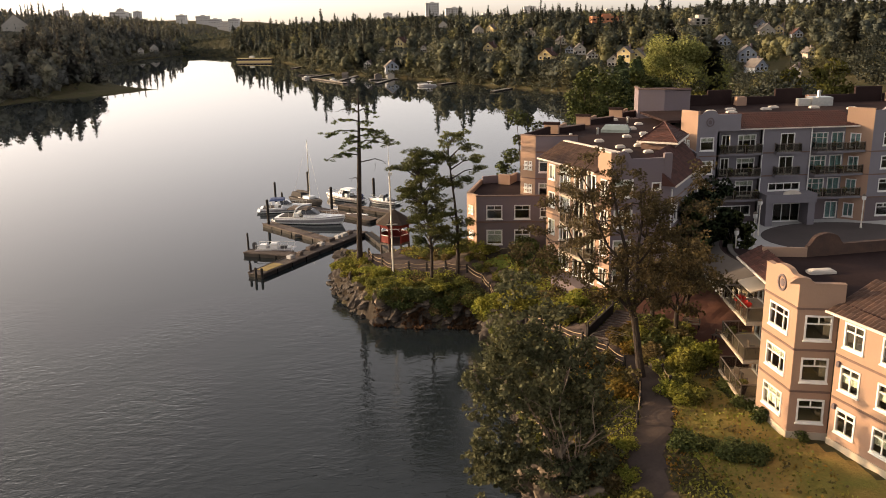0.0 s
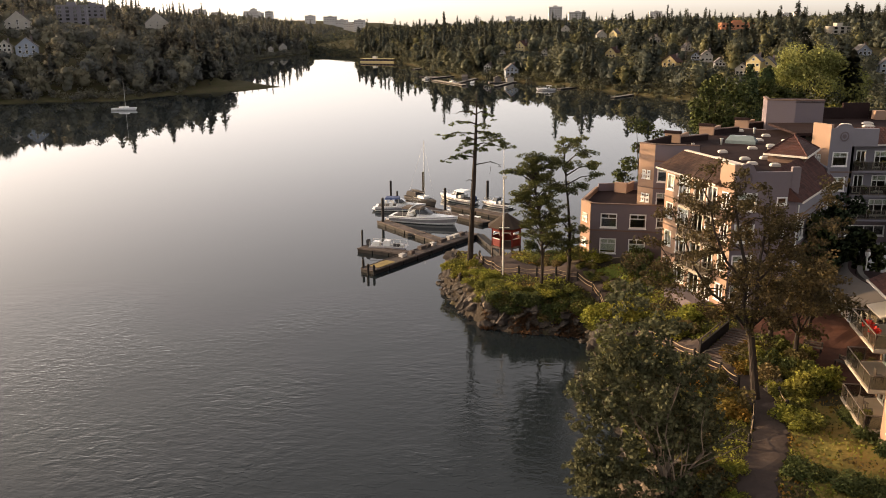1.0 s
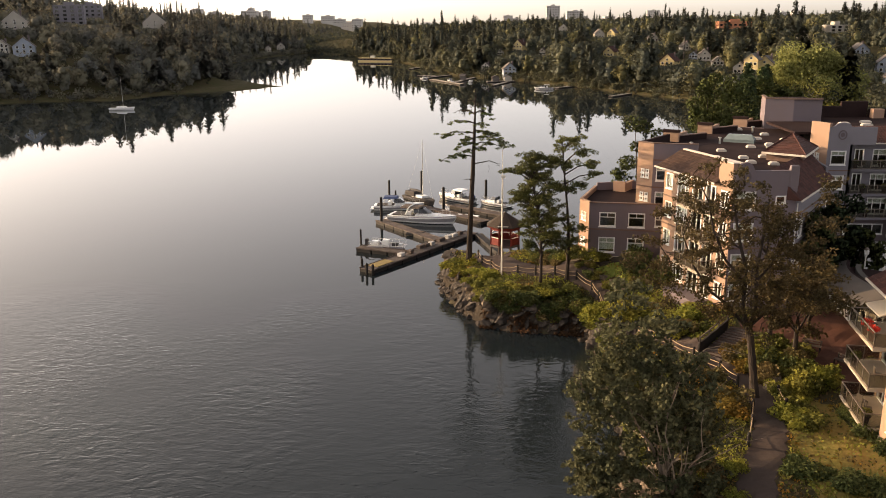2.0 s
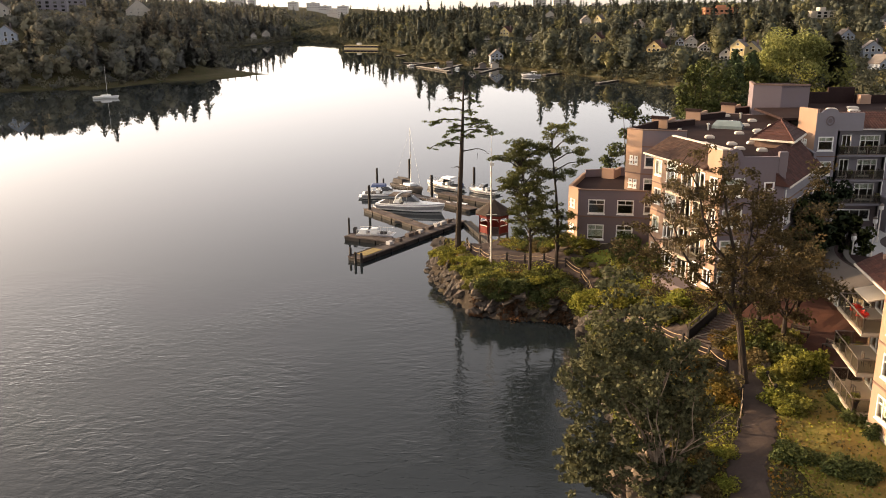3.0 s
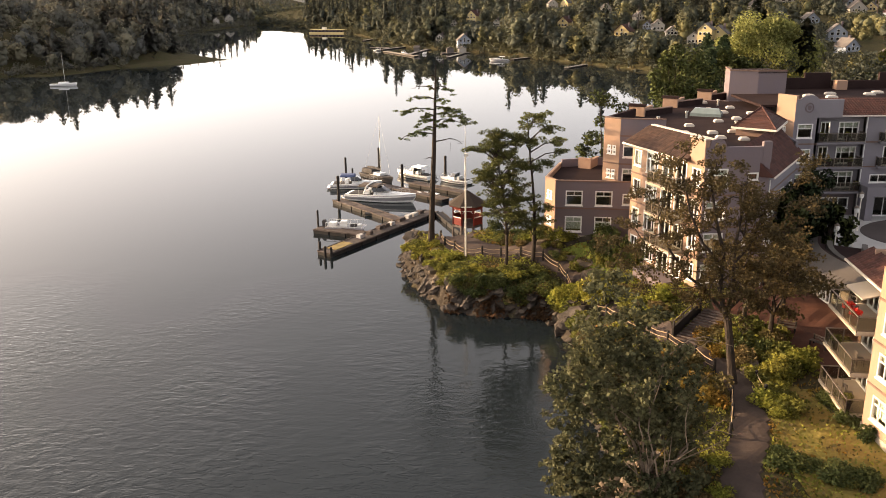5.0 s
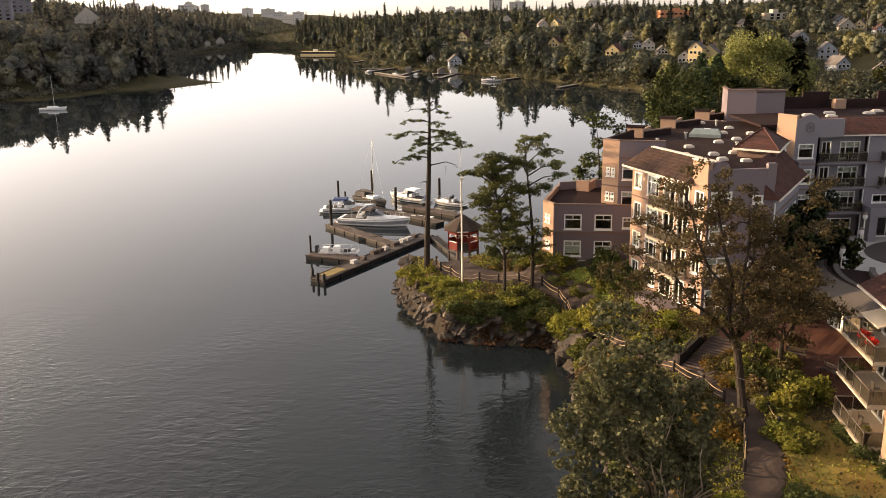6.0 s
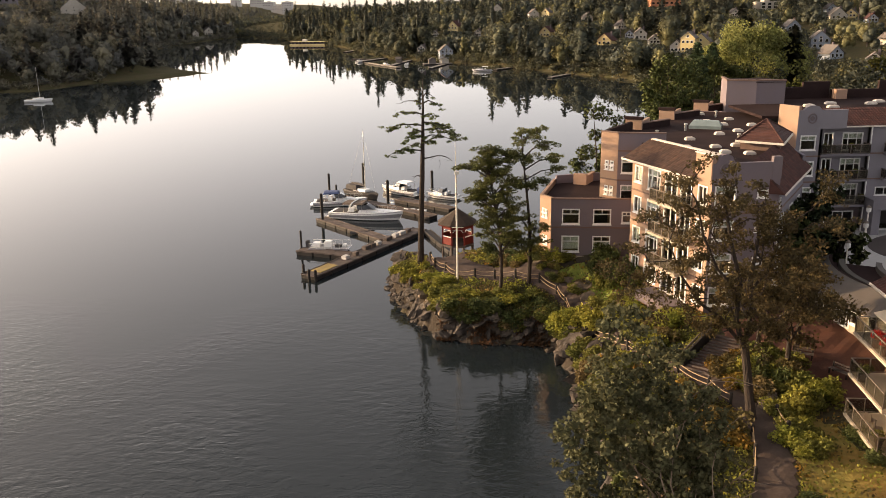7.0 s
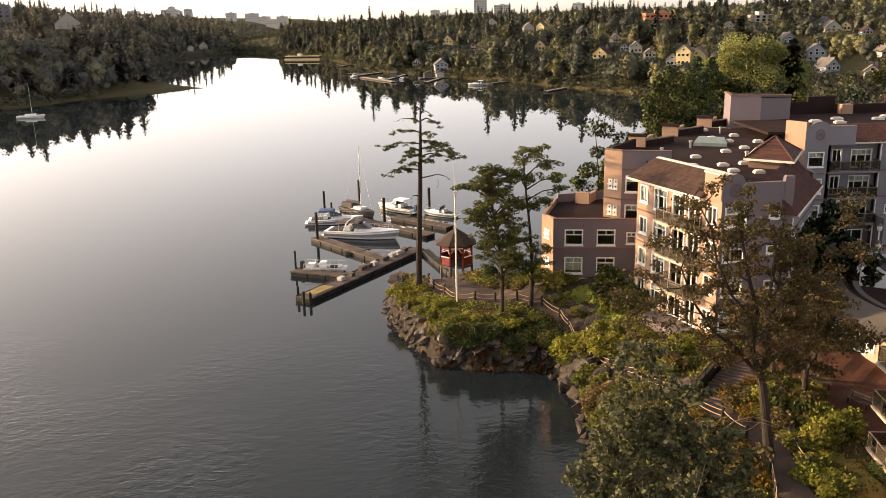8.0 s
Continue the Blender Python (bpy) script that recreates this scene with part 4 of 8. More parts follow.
turn, length = side((50.2, 101.9), (56.6, 101.9))
for n in (2, 3):
    balcony(bb, turn, 1.6, 4.8, BL[n] + 0.1, 0.7, mat=STUCCO_GREY_SHADE)
for u in (0.0, 6.2):
    part("downpipe", Shape(turn).tube([(u, -0.12, 5.7), (u, -0.12, 17.6)], 0.08, 8), WHITE, bb)
entrance = part("entrance", Shape(turn).box(0.1, 1.0, -2.2, -0.003, 5.4, 8.6).box(5.5, 6.4, -2.2, -0.003, 5.4, 8.6).box(0.0, 6.5, -2.3, -0.003, 8.6, 9.7), STUCCO_GREY_SHADE, bb, "projecting entrance porch with a curved crest")
crest = Shape(turn)
crest.profile([(2.2, 9.7), (4.4, 9.7)] + [(3.3 + 1.1 * math.cos(a), 9.7 + 0.5 * math.sin(a)) for a in (k * math.pi / 10 for k in range(1, 10))], -2.35, -2.0)
part("crest", crest, GABLE_CAP, entrance)
facade(bb, (56.6, 102.6), (61.2, 102.6), BL, G, up(1.3, 2.0, "casement", 4, 0.3, 1.9, (1, 2, 3)) + up(3.6, 1.5, "door", 4, 0.12, 2.1, (0, 1, 2, 3)))
turn, length = side((56.6, 102.6), (61.2, 102.6))
for n in (1, 2, 3):
    balcony(bb, turn, 0.2, 6.4, BL[n] + 0.1, 1.7, mat=STUCCO_GREY_SHADE)
turn, length = facade(bb, (61.2, 102.6), (63.6, 100.6), BL, [STUCCO_LOW, STUCCO_LOW, STUCCO_UP], up(1.2, 1.1, "pair", 4, 0.4, 1.7))
part("parapet", Shape(turn).box(0, length, 0, 0.35, 17.6, 19.9), STUCCO_UP, bb)
turn, length = facade(bb, (63.6, 100.6), (68.4, 100.6), BL, G, up(2.4, 1.9, "transom", 0))
gable(bb, turn, 0, length, 17.6, 19.6, 0.6, STUCCO_GREY_SHADE, crest=(1.0, 3.8))
facade(bb, (68.4, 102.6), (86, 102.6), BL, G, [w for at in (2, 5.5, 9, 12.5) for w in up(at, 1.7, "transom", 0)])
skirt(bb, (68.6, 102.6), (86, 102.6), 17.7, 19.2, 3.0, 1.1, ROOF_TILE, 8)
facade(bb, (86, 102.6), (86, 121), BL, G)
facade(bb, (86, 121), (44.2, 121), BL, G)
BB_ROOF = [(38.4, 103.4), (40.4, 103.3), (41.6, 101.1), (44.2, 101.1), (44.5, 105.5), (61.3, 105.5), (63.8, 100.9), (68.4, 100.9), (68.4, 105.5), (86, 105.5), (86, 121), (44.2, 121), (44.2, 114.4), (38.4, 114.4)]
slab(bb, BB_ROOF, 18.5, 18.8, ROOF_DARK)
for z in BL[1:4]:
    slab(bb, [(38.7, 103.6), (44, 103), (86, 103), (86, 120.6), (44.4, 120.6)], z - 0.25, z - 0.05, ROOM, "floor_slab")
inset_core(bb, [(40, 105), (84, 105), (84, 119), (46, 119)], 5.6, 18.4, 0.2)
# taller end block, stepped parapets; shade put into their mauve and dark tones
facade(bb, (41.8, 114.5), (45.4, 114.5), [5.7, 9.0, 12.5, 17.4, 21.6], [STUCCO_PINK_SHADE], bands=False)
facade(bb, (38.5, 115.7), (41.8, 114.5), [5.7, 9.0, 12.5, 17.4, 21.6], [STUCCO_PINK_SHADE], bands=False)
facade(bb, (39.4, 120.5), (38.5, 115.7), [5.7, 9.0, 12.5, 17.4, 21.6], [STUCCO_PINK_SHADE], bands=False)
for p, q in (((41.8, 114.5), (45.4, 114.5)), ((38.5, 115.7), (41.8, 114.5)), ((39.4, 120.5), (38.5, 115.7))):
    turn, length = side(p, q)
    part("coping", Shape(turn).box(-0.05, length + 0.05, -0.06, 0.36, 21.6, 21.78), BAND, bb)
slab(bb, [(38.7, 115.9), (41.9, 114.7), (45.3, 114.7), (45.3, 121), (39.6, 121)], 21.2, 21.45, ROOF_DARK)
# parapet faces away from the sun, shaded by a near-black colour
for x0, x1, y, z0, z1 in ((41.7, 45.5, 114.4, 21.5, 21.8), (44.2, 50, 119.5, 18.8, 20.6), (50, 53.5, 120, 18.8, 21.2), (53.5, 60, 119.5, 18.8, 20.2), (60, 64, 120, 18.8, 21.2), (64, 72, 119.5, 18.8, 20.2), (72, 76, 120, 18.8, 21.2), (76, 86, 119.5, 18.8, 20.2)):
    part("parapet", Shape().chamfered(x0, x1 - 0.004, y, y + 0.45, z0, z1 - 0.3, 0.06), ROOF_DARK, bb)
for x in (53.6, 64.1, 76.1):
    part("pier", Shape().box(x, x + 1.4, 118.2, 119.4, 18.8, 20.0), STUCCO_LOW, bb)
for x, y in ((47, 111), (50.5, 113), (55, 112), (57, 114), (49.2, 109.5), (62, 112.5), (66, 110)):
    skylight(bb, x, y, 18.8, 1.3, 0.7)
part("roof_plant", Shape().chamfered(63, 66, 115, 117, 18.8, 20.0, 0.1).box(61.2, 63, 115.4, 116.2, 18.8, 19.8).tube([(64.4, 116, 20), (64.4, 116, 20.9)], 0.25, 8), STEEL, bb, "grey rooftop ventilation unit")

# the curved single-storey link between the buildings
lk = base("pavilion_building", (36, 76, 5.4), "curved single-storey glazed link with a grey seamed roof", "building")
LC = Vector((47.0, 76.5))
ring = lambda r, deg, z: (LC.x + r * math.cos(radians(deg)), LC.y + r * math.sin(radians(deg)), z)
STEPS = list(range(152, 241, 4))
for k, (a, b) in enumerate(zip(STEPS, STEPS[1:])):
    t4, ln = side(ring(12.4, a, 0)[:2], ring(12.4, b, 0)[:2])
    if 172 <= a <= 196 and k % 3 != 2:
        wall(lk, t4, 0, ln, 4.0, 7.9, [(0.03, ln - 0.03, 5.35, 7.5)], CREAM)
        window(lk, t4, 0.03, ln - 0.03, 5.35, 7.5, "door", 0)
    elif k % 2:
        wall(lk, t4, 0, ln, 4.0, 7.9, [(0.1, ln - 0.1, 5.9, 7.4)], CREAM)
        window(lk, t4, 0.1, ln - 0.1, 5.9, 7.4, "transom", 0)
    else:
        wall(lk, t4, 0, ln, 4.0, 7.9, [], CREAM)
s = Shape()
for a in np.arange(150, 242, 2.0):
    p = [ring(r, d, z) for r, z in ((13.7, 7.75), (11.2, 9.0)) for d in (a, a + 2.0)]
    s.add([p[0], p[1], p[3], p[2]], [(0, 1, 2, 3)])
    e = [ring(13.7, a, 7.55), ring(13.7, a + 2, 7.55), ring(12.3, a + 2, 7.55), ring(12.3, a, 7.55)]
    s.add([p[0], p[1], e[1], e[0]], [(3, 2, 1, 0)]).add(e, [(0, 1, 2, 3)])
roof = part("roof", s, ROOF_GREY, lk)
for a in np.arange(150, 243, 2.0):
    part("seam", Shape().tube([ring(13.68, a, 7.77), ring(12.7, a, 8.26)], 0.02, 4), ROOF_GREY, roof)
flat, back = Shape(), Shape()
for a in np.arange(150, 242, 4.0):
    b = a + 4
    flat.add([ring(11.2, a, 9.0), ring(11.2, b, 9.0), ring(10.95, b, 9.0), ring(10.95, a, 9.0)], [(0, 1, 2, 3)])
    flat.add([ring(10.95, a, 9.0), ring(10.95, b, 9.0), ring(10.95, b, 8.3), ring(10.95, a, 8.3)], [(0, 1, 2, 3)])
    flat.add([ring(10.95, a, 8.3), ring(10.95, b, 8.3), ring(7.4, b, 8.3), ring(7.4, a, 8.3)], [(0, 1, 2, 3)])
    loop = [[ring(r, d, z) for r, z in ((7.4, 4.5), (7.4, 8.75), (6.9, 8.75), (6.9, 4.5))] for d in (a, b)]
    back.rings(loop, close=False)
part("back_parapet", back, ROOF_GREY, lk)
part("flat_roof", flat, ROOF_DARK, lk)
part("inner_wall", Shape().rings([[ring(10.4, a, z) for a in range(152, 241, 8)] + [ring(9.9, a, z) for a in range(240, 151, -8)] for z in (5.2, 8.8)]), ROOM, lk)

# paving round the buildings
draped("plaza", [(24.5, 71.5), (26.5, 66.5), (29, 63.2), (33, 61), (38, 61), (38, 80), (33, 83), (29, 76.6), (25, 74)], BRICK_PAVE, 0.05, "red brick garden plaza beside the curved link", "plaza", step=0.6)
drive = Shape()
DC = (57.5, 93.5)
drive.prism([(DC[0] + 10 * math.cos(2 * math.pi * k / 48), DC[1] + 7.2 * math.sin(2 * math.pi * k / 48)) for k in range(48)], 5.2, 5.735)
thing("driveway", drive, ASPHALT, "dark paved turning circle before the entrance", "driveway", kind="structure")
thing("pavement", Shape().prism([(40, 84.5), (88, 80), (90, 102), (39.5, 103)], 5.0, 5.7), CONCRETE, "pale concrete forecourt round the turning circle", "pavement", kind="structure")


# ---- plants ----
rng = np.random.default_rng(7)


def leaf_quads(centres, size, rnd, flat=0.0, long=1.6):
    """One diamond-shaped leaf spray at each centre, turned at random; flat: how level they lie."""
    n = len(centres)
    a = rnd.normal(size=(n, 3))
    a[:, 2] *= 1 - flat
    a /= np.linalg.norm(a, axis=1)[:, None] + 1e-9
    b = np.cross(a, rnd.normal(size=(n, 3)) * [1 - 0.6 * flat, 1 - 0.6 * flat, 1])
    b /= np.linalg.norm(b, axis=1)[:, None] + 1e-9
    s = size * rnd.uniform(0.6, 1.35, (n, 1))
    return np.stack([centres - a * s * long / 2, centres - b * s / 2, centres + a * s * long / 2, centres + b * s / 2], 1)


def clumps(points, per, radius, rnd, squash=0.75):
    """Leaf places in loose balls round the ends of twigs."""
    points = np.repeat(np.asarray(points, float), per, 0)
    off = rnd.normal(size=points.shape)
    off *= (rnd.uniform(0.2, 1, (len(points), 1)) ** 0.5 * radius) / (np.linalg.norm(off, axis=1)[:, None] + 1e-9)
    off[:, 2] *= squash
    return points + off


def grow(s, start, way, length, radius, depth, rnd, tips, bend=0.35, split=(2, 3), shrink=0.72, lift=0.15, mat=0):
    """A limb that tapers, bends and forks; the ends are collected."""
    p, w = Vector(start), Vector(way).normalized()
    pts, rad = [p.copy()], [radius]
    steps = 3
    for i in range(steps):
        w = (w + Vector(rnd.normal(size=3)) * bend * 0.5 + Vector((0, 0, lift * 0.5))).normalized()
        p = p + w * (length / steps)
        pts.append(p.copy())
        rad.append(radius * (1 - 0.38 * (i + 1) / steps))
        if depth <= 1:
            tips.append(tuple(p))
    s.tube(pts, rad, 6 if radius > 0.1 else 4, mat)
    if depth <= 0:
        return
    for k in range(rnd.integers(split[0], split[1] + 1)):
        axis = Vector(rnd.normal(size=3))
        branch = (w + (axis - w * axis.dot(w)).normalized() * rnd.uniform(0.45, 0.95)).normalized()
        grow(s, pts[-1] if k else pts[-2], branch, length * shrink * rnd.uniform(0.8, 1.2), rad[-1] * 0.75, depth - 1, rnd, tips, bend, split, shrink, lift, mat)


def plant_tree(name, place, stems, leaves, mats, label, category="tree", group="", normals=None):
    """stems: a Shape in world places; leaves: quads."""
    ob = base(name, place, label, category, group)
    part("trunk", stems, mats[0], ob)
    part("crown", quad_mesh("crown", leaves, mats[1], normals=normals), None, ob)
    return ob


# the tall sparse pine on the point: long bare trunk, level limbs with thin plates of needles
rnd = np.random.default_rng(11)
s, tips = Shape(), []
px, py = -0.15, 98.9
line = [(px + dx, py, z) for dx, z in ((0.0, 3.0), (0.1, 6), (0.25, 10), (0.45, 14), (0.6, 18), (0.7, 21), (0.75, 24.2))]
s.tube(line, [0.42, 0.34, 0.3, 0.26, 0.2, 0.12, 0.03], 9)
s.tube([(px, py, 2.6), (px, py, 3.3)], [0.7, 0.42], 9)
PINE_ARMS = [(22.6, -1, 1.0, 0.1, 0.1), (22.2, 1, 1.1, -0.2, 0.2), (21.4, -1, 2.7, -0.2, 0.15), (21.5, 1, 2.0, -0.9, 0.2), (20.2, -1, 2.9, 0.0, 0.3), (20.1, 1, 1.3, -0.3, 0.8), (19.2, -1, 4.3, -0.4, 0.55),
             (19.4, 1, 4.2, -1.8, 1.0), (18.6, 1, 3.4, -0.9, 0.8), (18.4, -1, 1.6, -0.3, 0.7), (17.9, 1, 3.2, -0.6, 0.5), (17.8, -1, 2.0, -0.2, 0.8), (17.0, 1, 1.4, 0.1, 0.9), (17.0, -1, 1.5, -0.4, 0.7),
             (16.5, -1, 4.0, -0.8, 0.6), (15.6, 1, 3.3, -0.5, 0.0), (13.4, -1, 0.9, 0.1, 0.0), (11.0, 1, 0.7, 0.0, 0.0)]
for z, way, ln, droop, dense in PINE_ARMS:
    a = radians(rnd.uniform(-30, 30) + (180 if way < 0 else 0))
    x0 = px + 0.1 + (z - 6) * 0.038
    stops = (0, 0.3, 0.6, 0.85, 1.0)
    pts = [(x0 + math.cos(a) * ln * k, py + math.sin(a) * ln * k * 0.8, z + 0.35 * math.sin(k * 2.6) + droop * k * k + rnd.uniform(-0.12, 0.12)) for k in stops]
    s.tube(pts, [0.085, 0.062, 0.045, 0.03, 0.012], 5)
    for k in np.linspace(0.2, 1.0, int(ln * 6)):
        at = np.array([np.interp(k, stops, [p[i] for p in pts]) for i in range(3)])
        twig = at + rnd.normal(size=3) * [0.3, 0.4, 0.12] - [0, 0, 0.1]
        if rnd.uniform() < 0.6:
            s.tube([tuple(at), tuple(twig)], [0.018, 0.007], 3)
        if rnd.uniform() < dense:
            tips.append(twig)
s.tube([(2.2, py, 15.4), (2.25, py, 14.9), (2.1, py, 14.4)], [0.03, 0.022, 0.01], 4)
leaves = leaf_quads(clumps(tips, 34, 0.36, rnd, 0.38), 0.125, rnd, 0.45, 1.8)
plant_tree("pine_tree", (px, py, 3.0), s, leaves, (BARK, LEAF_BROAD), "tall sparse pine, bare-trunked with level limbs, on rocky ground")


def pine(x, y, z, top, lean, crown, count, seed, label, radius=0.26):
    """A shore pine with tufted, layered foliage; crown: list of (dx, dy, height, size)."""
    rnd = np.random.default_rng(seed)
    s, tips = Shape(), []
    pts = [(x + lean[0] * k * k + 0.2 * math.sin(k * 5), y + lean[1] * k * k, z - 0.4 + (top - z + 0.4) * k) for k in np.linspace(0, 1, 8)]
    s.tube(pts, [radius * (1 - 0.85 * k) for k in np.linspace(0, 1, 8)], 8)
    for dx, dy, h, size in crown:
        k = min(0.96, max(0.15, (h - z) / (top - z) - 0.08))
        at = np.array([np.interp(k, np.linspace(0, 1, 8), [p[i] for p in pts]) for i in range(3)])
        end = np.array([x + dx, y + dy, h])
        mid = (at + end) / 2 + [0, 0, 0.3]
        s.tube([tuple(at), tuple(mid), tuple(end)], [0.085, 0.06, 0.03], 5)
        for _ in range(int(count * size)):
            tip = end + rnd.normal(size=3) * [size * 0.5, size * 0.5, size * 0.22]
            s.tube([tuple(mid * 0.4 + end * 0.6), tuple(tip)], [0.025, 0.01], 3)
            tips.append(tip)
    leaves = leaf_quads(clumps(tips, 64, 0.46, rnd, 0.45), 0.105, rnd, 0.3, 1.8)
    return plant_tree("pine_tree", (x, y, z), s, leaves, (BARK, LEAF_PINE), label)


rnd = np.random.default_rng(5)
half = lambda h: float(np.interp(h, (7.5, 10, 13, 16, 17.8), (2.2, 3.3, 3.1, 2.3, 1.0)))
left_crown = [(rnd.uniform(-1.1, 0.75) * half(h) - 0.3, rnd.uniform(-0.7, 0.7) * half(h), h, rnd.uniform(0.8, 1.3)) for h in np.linspace(8.6, 17.8, 40)]
left_crown = [(max(dx, -1.3) if h < 12.5 else dx, dy, h, size) for dx, dy, h, size in left_crown]
left_crown += [(-3.6, 0.5, 16.4, 0.6), (-1.2, 0, 18.2, 0.9), (0.6, 0, 17.6, 0.9), (-2.4, 0.5, 13.8, 1.0)]
pine(7.9, 88.7, 3.6, 18.0, (-1.2, 0.3), left_crown, 11, 21, "bushy green shore pine beside the footpath", 0.2)
right_crown = [(-0.9, -2.6, 19.2, 1.0), (0.0, -2.6, 19.8, 0.9), (1.0, -2.8, 18.6, 0.8), (1.9, -3.0, 17.4, 0.75), (2.2, -3, 16.4, 0.5), (-0.6, -2, 17.2, 0.9), (-1.6, -2.2, 17.6, 0.8), (0.9, -2.4, 15.2, 0.8),
               (-0.4, -1.6, 14.4, 0.7), (-1.4, -1, 11.2, 1.0), (0.3, -1.2, 10.2, 1.0), (0.6, -0.6, 8.8, 1.0), (-0.8, -0.8, 8.2, 1.1), (1.0, -0.5, 7.4, 0.9), (-1.6, -0.4, 9.4, 1.0)]
pine(10.9, 90.5, 3.8, 19.6, (-0.9, -2.8), [(a, b, c, d * 1.25) for a, b, c, d in right_crown], 13, 22, "crooked shore pine with tufted arms beside the footpath", 0.24)

# the bronze-leaved oak over the footpath
rnd = np.random.default_rng(31)
s, tips = Shape(), []
s.tube([(22.75, 60.7, 3.5), (22.68, 60.8, 4.2), (22.55, 61.1, 5.6), (22.4, 61.4, 7.2), (22.2, 61.7, 8.8)], [0.55, 0.35, 0.3, 0.28, 0.27], 10)
MAIN_BOUGHS = (((22.25, 61.65, 8.5), (21.75, 61.9, 10.2), (21.9, 62.2, 12.0), (21.3, 62.6, 14.0), (20.9, 62.8, 16.0), 0.2),
               ((22.2, 61.7, 8.6), (22.8, 62.0, 10.4), (22.7, 62.3, 12.2), (23.2, 62.6, 14.0), (23.0, 62.8, 15.6), 0.18),
               ((22.1, 61.8, 9.0), (21.0, 62.3, 10.2), (19.9, 62.6, 10.9), (18.9, 62.9, 12.2), (18.2, 63.2, 13.8), 0.14),
               ((22.5, 61.9, 9.2), (23.9, 62.2, 9.8), (25.0, 62.3, 9.7), (26.1, 62.6, 10.2), (27.2, 62.6, 10.0), 0.11),
               ((21.85, 62.1, 11.4), (20.7, 62.6, 12.6), (19.9, 62.9, 14.2), (19.6, 63.2, 15.6), (19.0, 63.4, 16.6), 0.11),
               ((22.75, 62.2, 11.6), (24.2, 62.5, 12.4), (25.2, 62.9, 13.6), (25.8, 63.0, 14.4), (26.6, 63.2, 14.6), 0.11))
for *pts, r in MAIN_BOUGHS:
    pts = [(22.1 + (x - 22.2) * (1.25 if x < 22.2 else 0.72), y, 8.8 + (z - 8.8) * (1.42 if z > 8.8 else 1.0)) for x, y, z in pts]
    s.tube(pts, [r, r * 0.85, r * 0.7, r * 0.55, r * 0.35], 7)
    for k in np.linspace(0.8, 4.0, 8):
        i = min(3, int(k))
        at = Vector(pts[i]).lerp(Vector(pts[i + 1]), k - i)
        out = Vector(rnd.normal(size=3) * [1.0, 0.8, 0.6]) + Vector((0, 0, 0.25))
        grow(s, at, out, rnd.uniform(1.5, 2.4), r * 0.36, 2, rnd, tips, 0.5, (1, 3), 0.72, 0.05)
tips = np.array(tips)
keep = rnd.uniform(size=len(tips)) < np.where(tips[:, 0] > 21.5, 0.9, 0.75)
lobes = [(13.4, 63.0, 14.2), (14.6, 62.8, 16.0), (15.6, 62.6, 18.2), (17.2, 62.4, 20.4), (14.2, 62.6, 12.6), (16.2, 62.4, 13.6), (18.0, 62.2, 11.8), (19.6, 62.0, 10.6), (17.4, 62.6, 16.2), (19.4, 62.6, 18.6), (20.6, 62.6, 20.2), (24.0, 62.4, 16.0),
         (25.2, 62.4, 12.8), (24.2, 62.2, 10.4), (26.0, 62.4, 11.0), (22.0, 62.2, 14.0), (23.0, 62.4, 18.0), (25.6, 62.8, 14.6), (20.4, 61.8, 13.0), (16.4, 62.2, 11.2)]
for c in lobes:
    near = tips[np.argmin(np.linalg.norm(tips - c, axis=1))]
    s.tube([tuple(near), tuple((near + c) / 2 + [0, 0, 0.2]), c], [0.05, 0.035, 0.015], 4)
sprays = np.concatenate([tips[keep], clumps(lobes, 13, 1.15, rnd, 0.7)])
leaves = leaf_quads(clumps(sprays, 24, 0.42, rnd), 0.14, rnd, 0.1, 1.4)
plant_tree("oak_tree", (22.7, 60.7, 4.2), s, leaves, (BARK, LEAF_OAK), "open-crowned oak with sparse bronze leaves beside the footpath")

# smaller bronze trees in the garden behind it
for x, y, h, seed in ((27.5, 66.8, 10.0, 41), (26.3, 69.5, 8.0, 42), (29.8, 70.5, 7.5, 43)):
    rnd = np.random.default_rng(seed)
    s, tips = Shape(), []
    z = ground(x, y)
    s.tube([(x, y, z - 0.3), (x, y, z + h * 0.3)], [0.24, 0.19], 8)
    for k in range(5):
        a = k * 1.3 + seed
        grow(s, (x, y, z + h * 0.28), (math.cos(a) * 0.7, math.sin(a) * 0.7, 1), h * 0.3, 0.1, 3, rnd, tips, 0.4, (2, 2), 0.7, 0.1)
    leaves = leaf_quads(clumps(tips, 14, 0.6, rnd), 0.2, rnd, 0.1, 1.4)
    plant_tree("garden_tree", (x, y, z), s, leaves, (BARK, LEAF_OAK), "small garden tree with bronze-brown leaves by the plaza", group="garden trees")

# the leaning many-stemmed tree on the near bank
rnd = np.random.default_rng(51)
s, tips = Shape(), []
root = Vector((14.3, 48.3, 2.0))
STEMS = (((-0.16, 0.1, 1.0), 5.6, 0.2), ((-0.34, 0.15, 1.0), 5.5, 0.17), ((0.06, 0.2, 1.0), 5.0, 0.17), ((-0.55, 0.1, 0.85), 4.8, 0.15), ((-0.2, 0.4, 1.0), 5.2, 0.15), ((-0.42, -0.25, 0.9), 4.4, 0.13), ((0.22, 0.0, 0.9), 4.0, 0.13))
for way, ln, r in STEMS:
    grow(s, root, way, ln, r, 3, rnd, tips, 0.26, (2, 3), 0.62, 0.06)
tips = np.array(tips)
mid_x = np.interp(tips[:, 2], (3, 8, 12, 16.5), (12.6, 12.4, 12.2, 11.4))
half_w = np.interp(tips[:, 2], (2, 6, 10, 13.5, 16.0, 17.0), (4.2, 4.4, 4.3, 3.2, 1.5, 0.4))
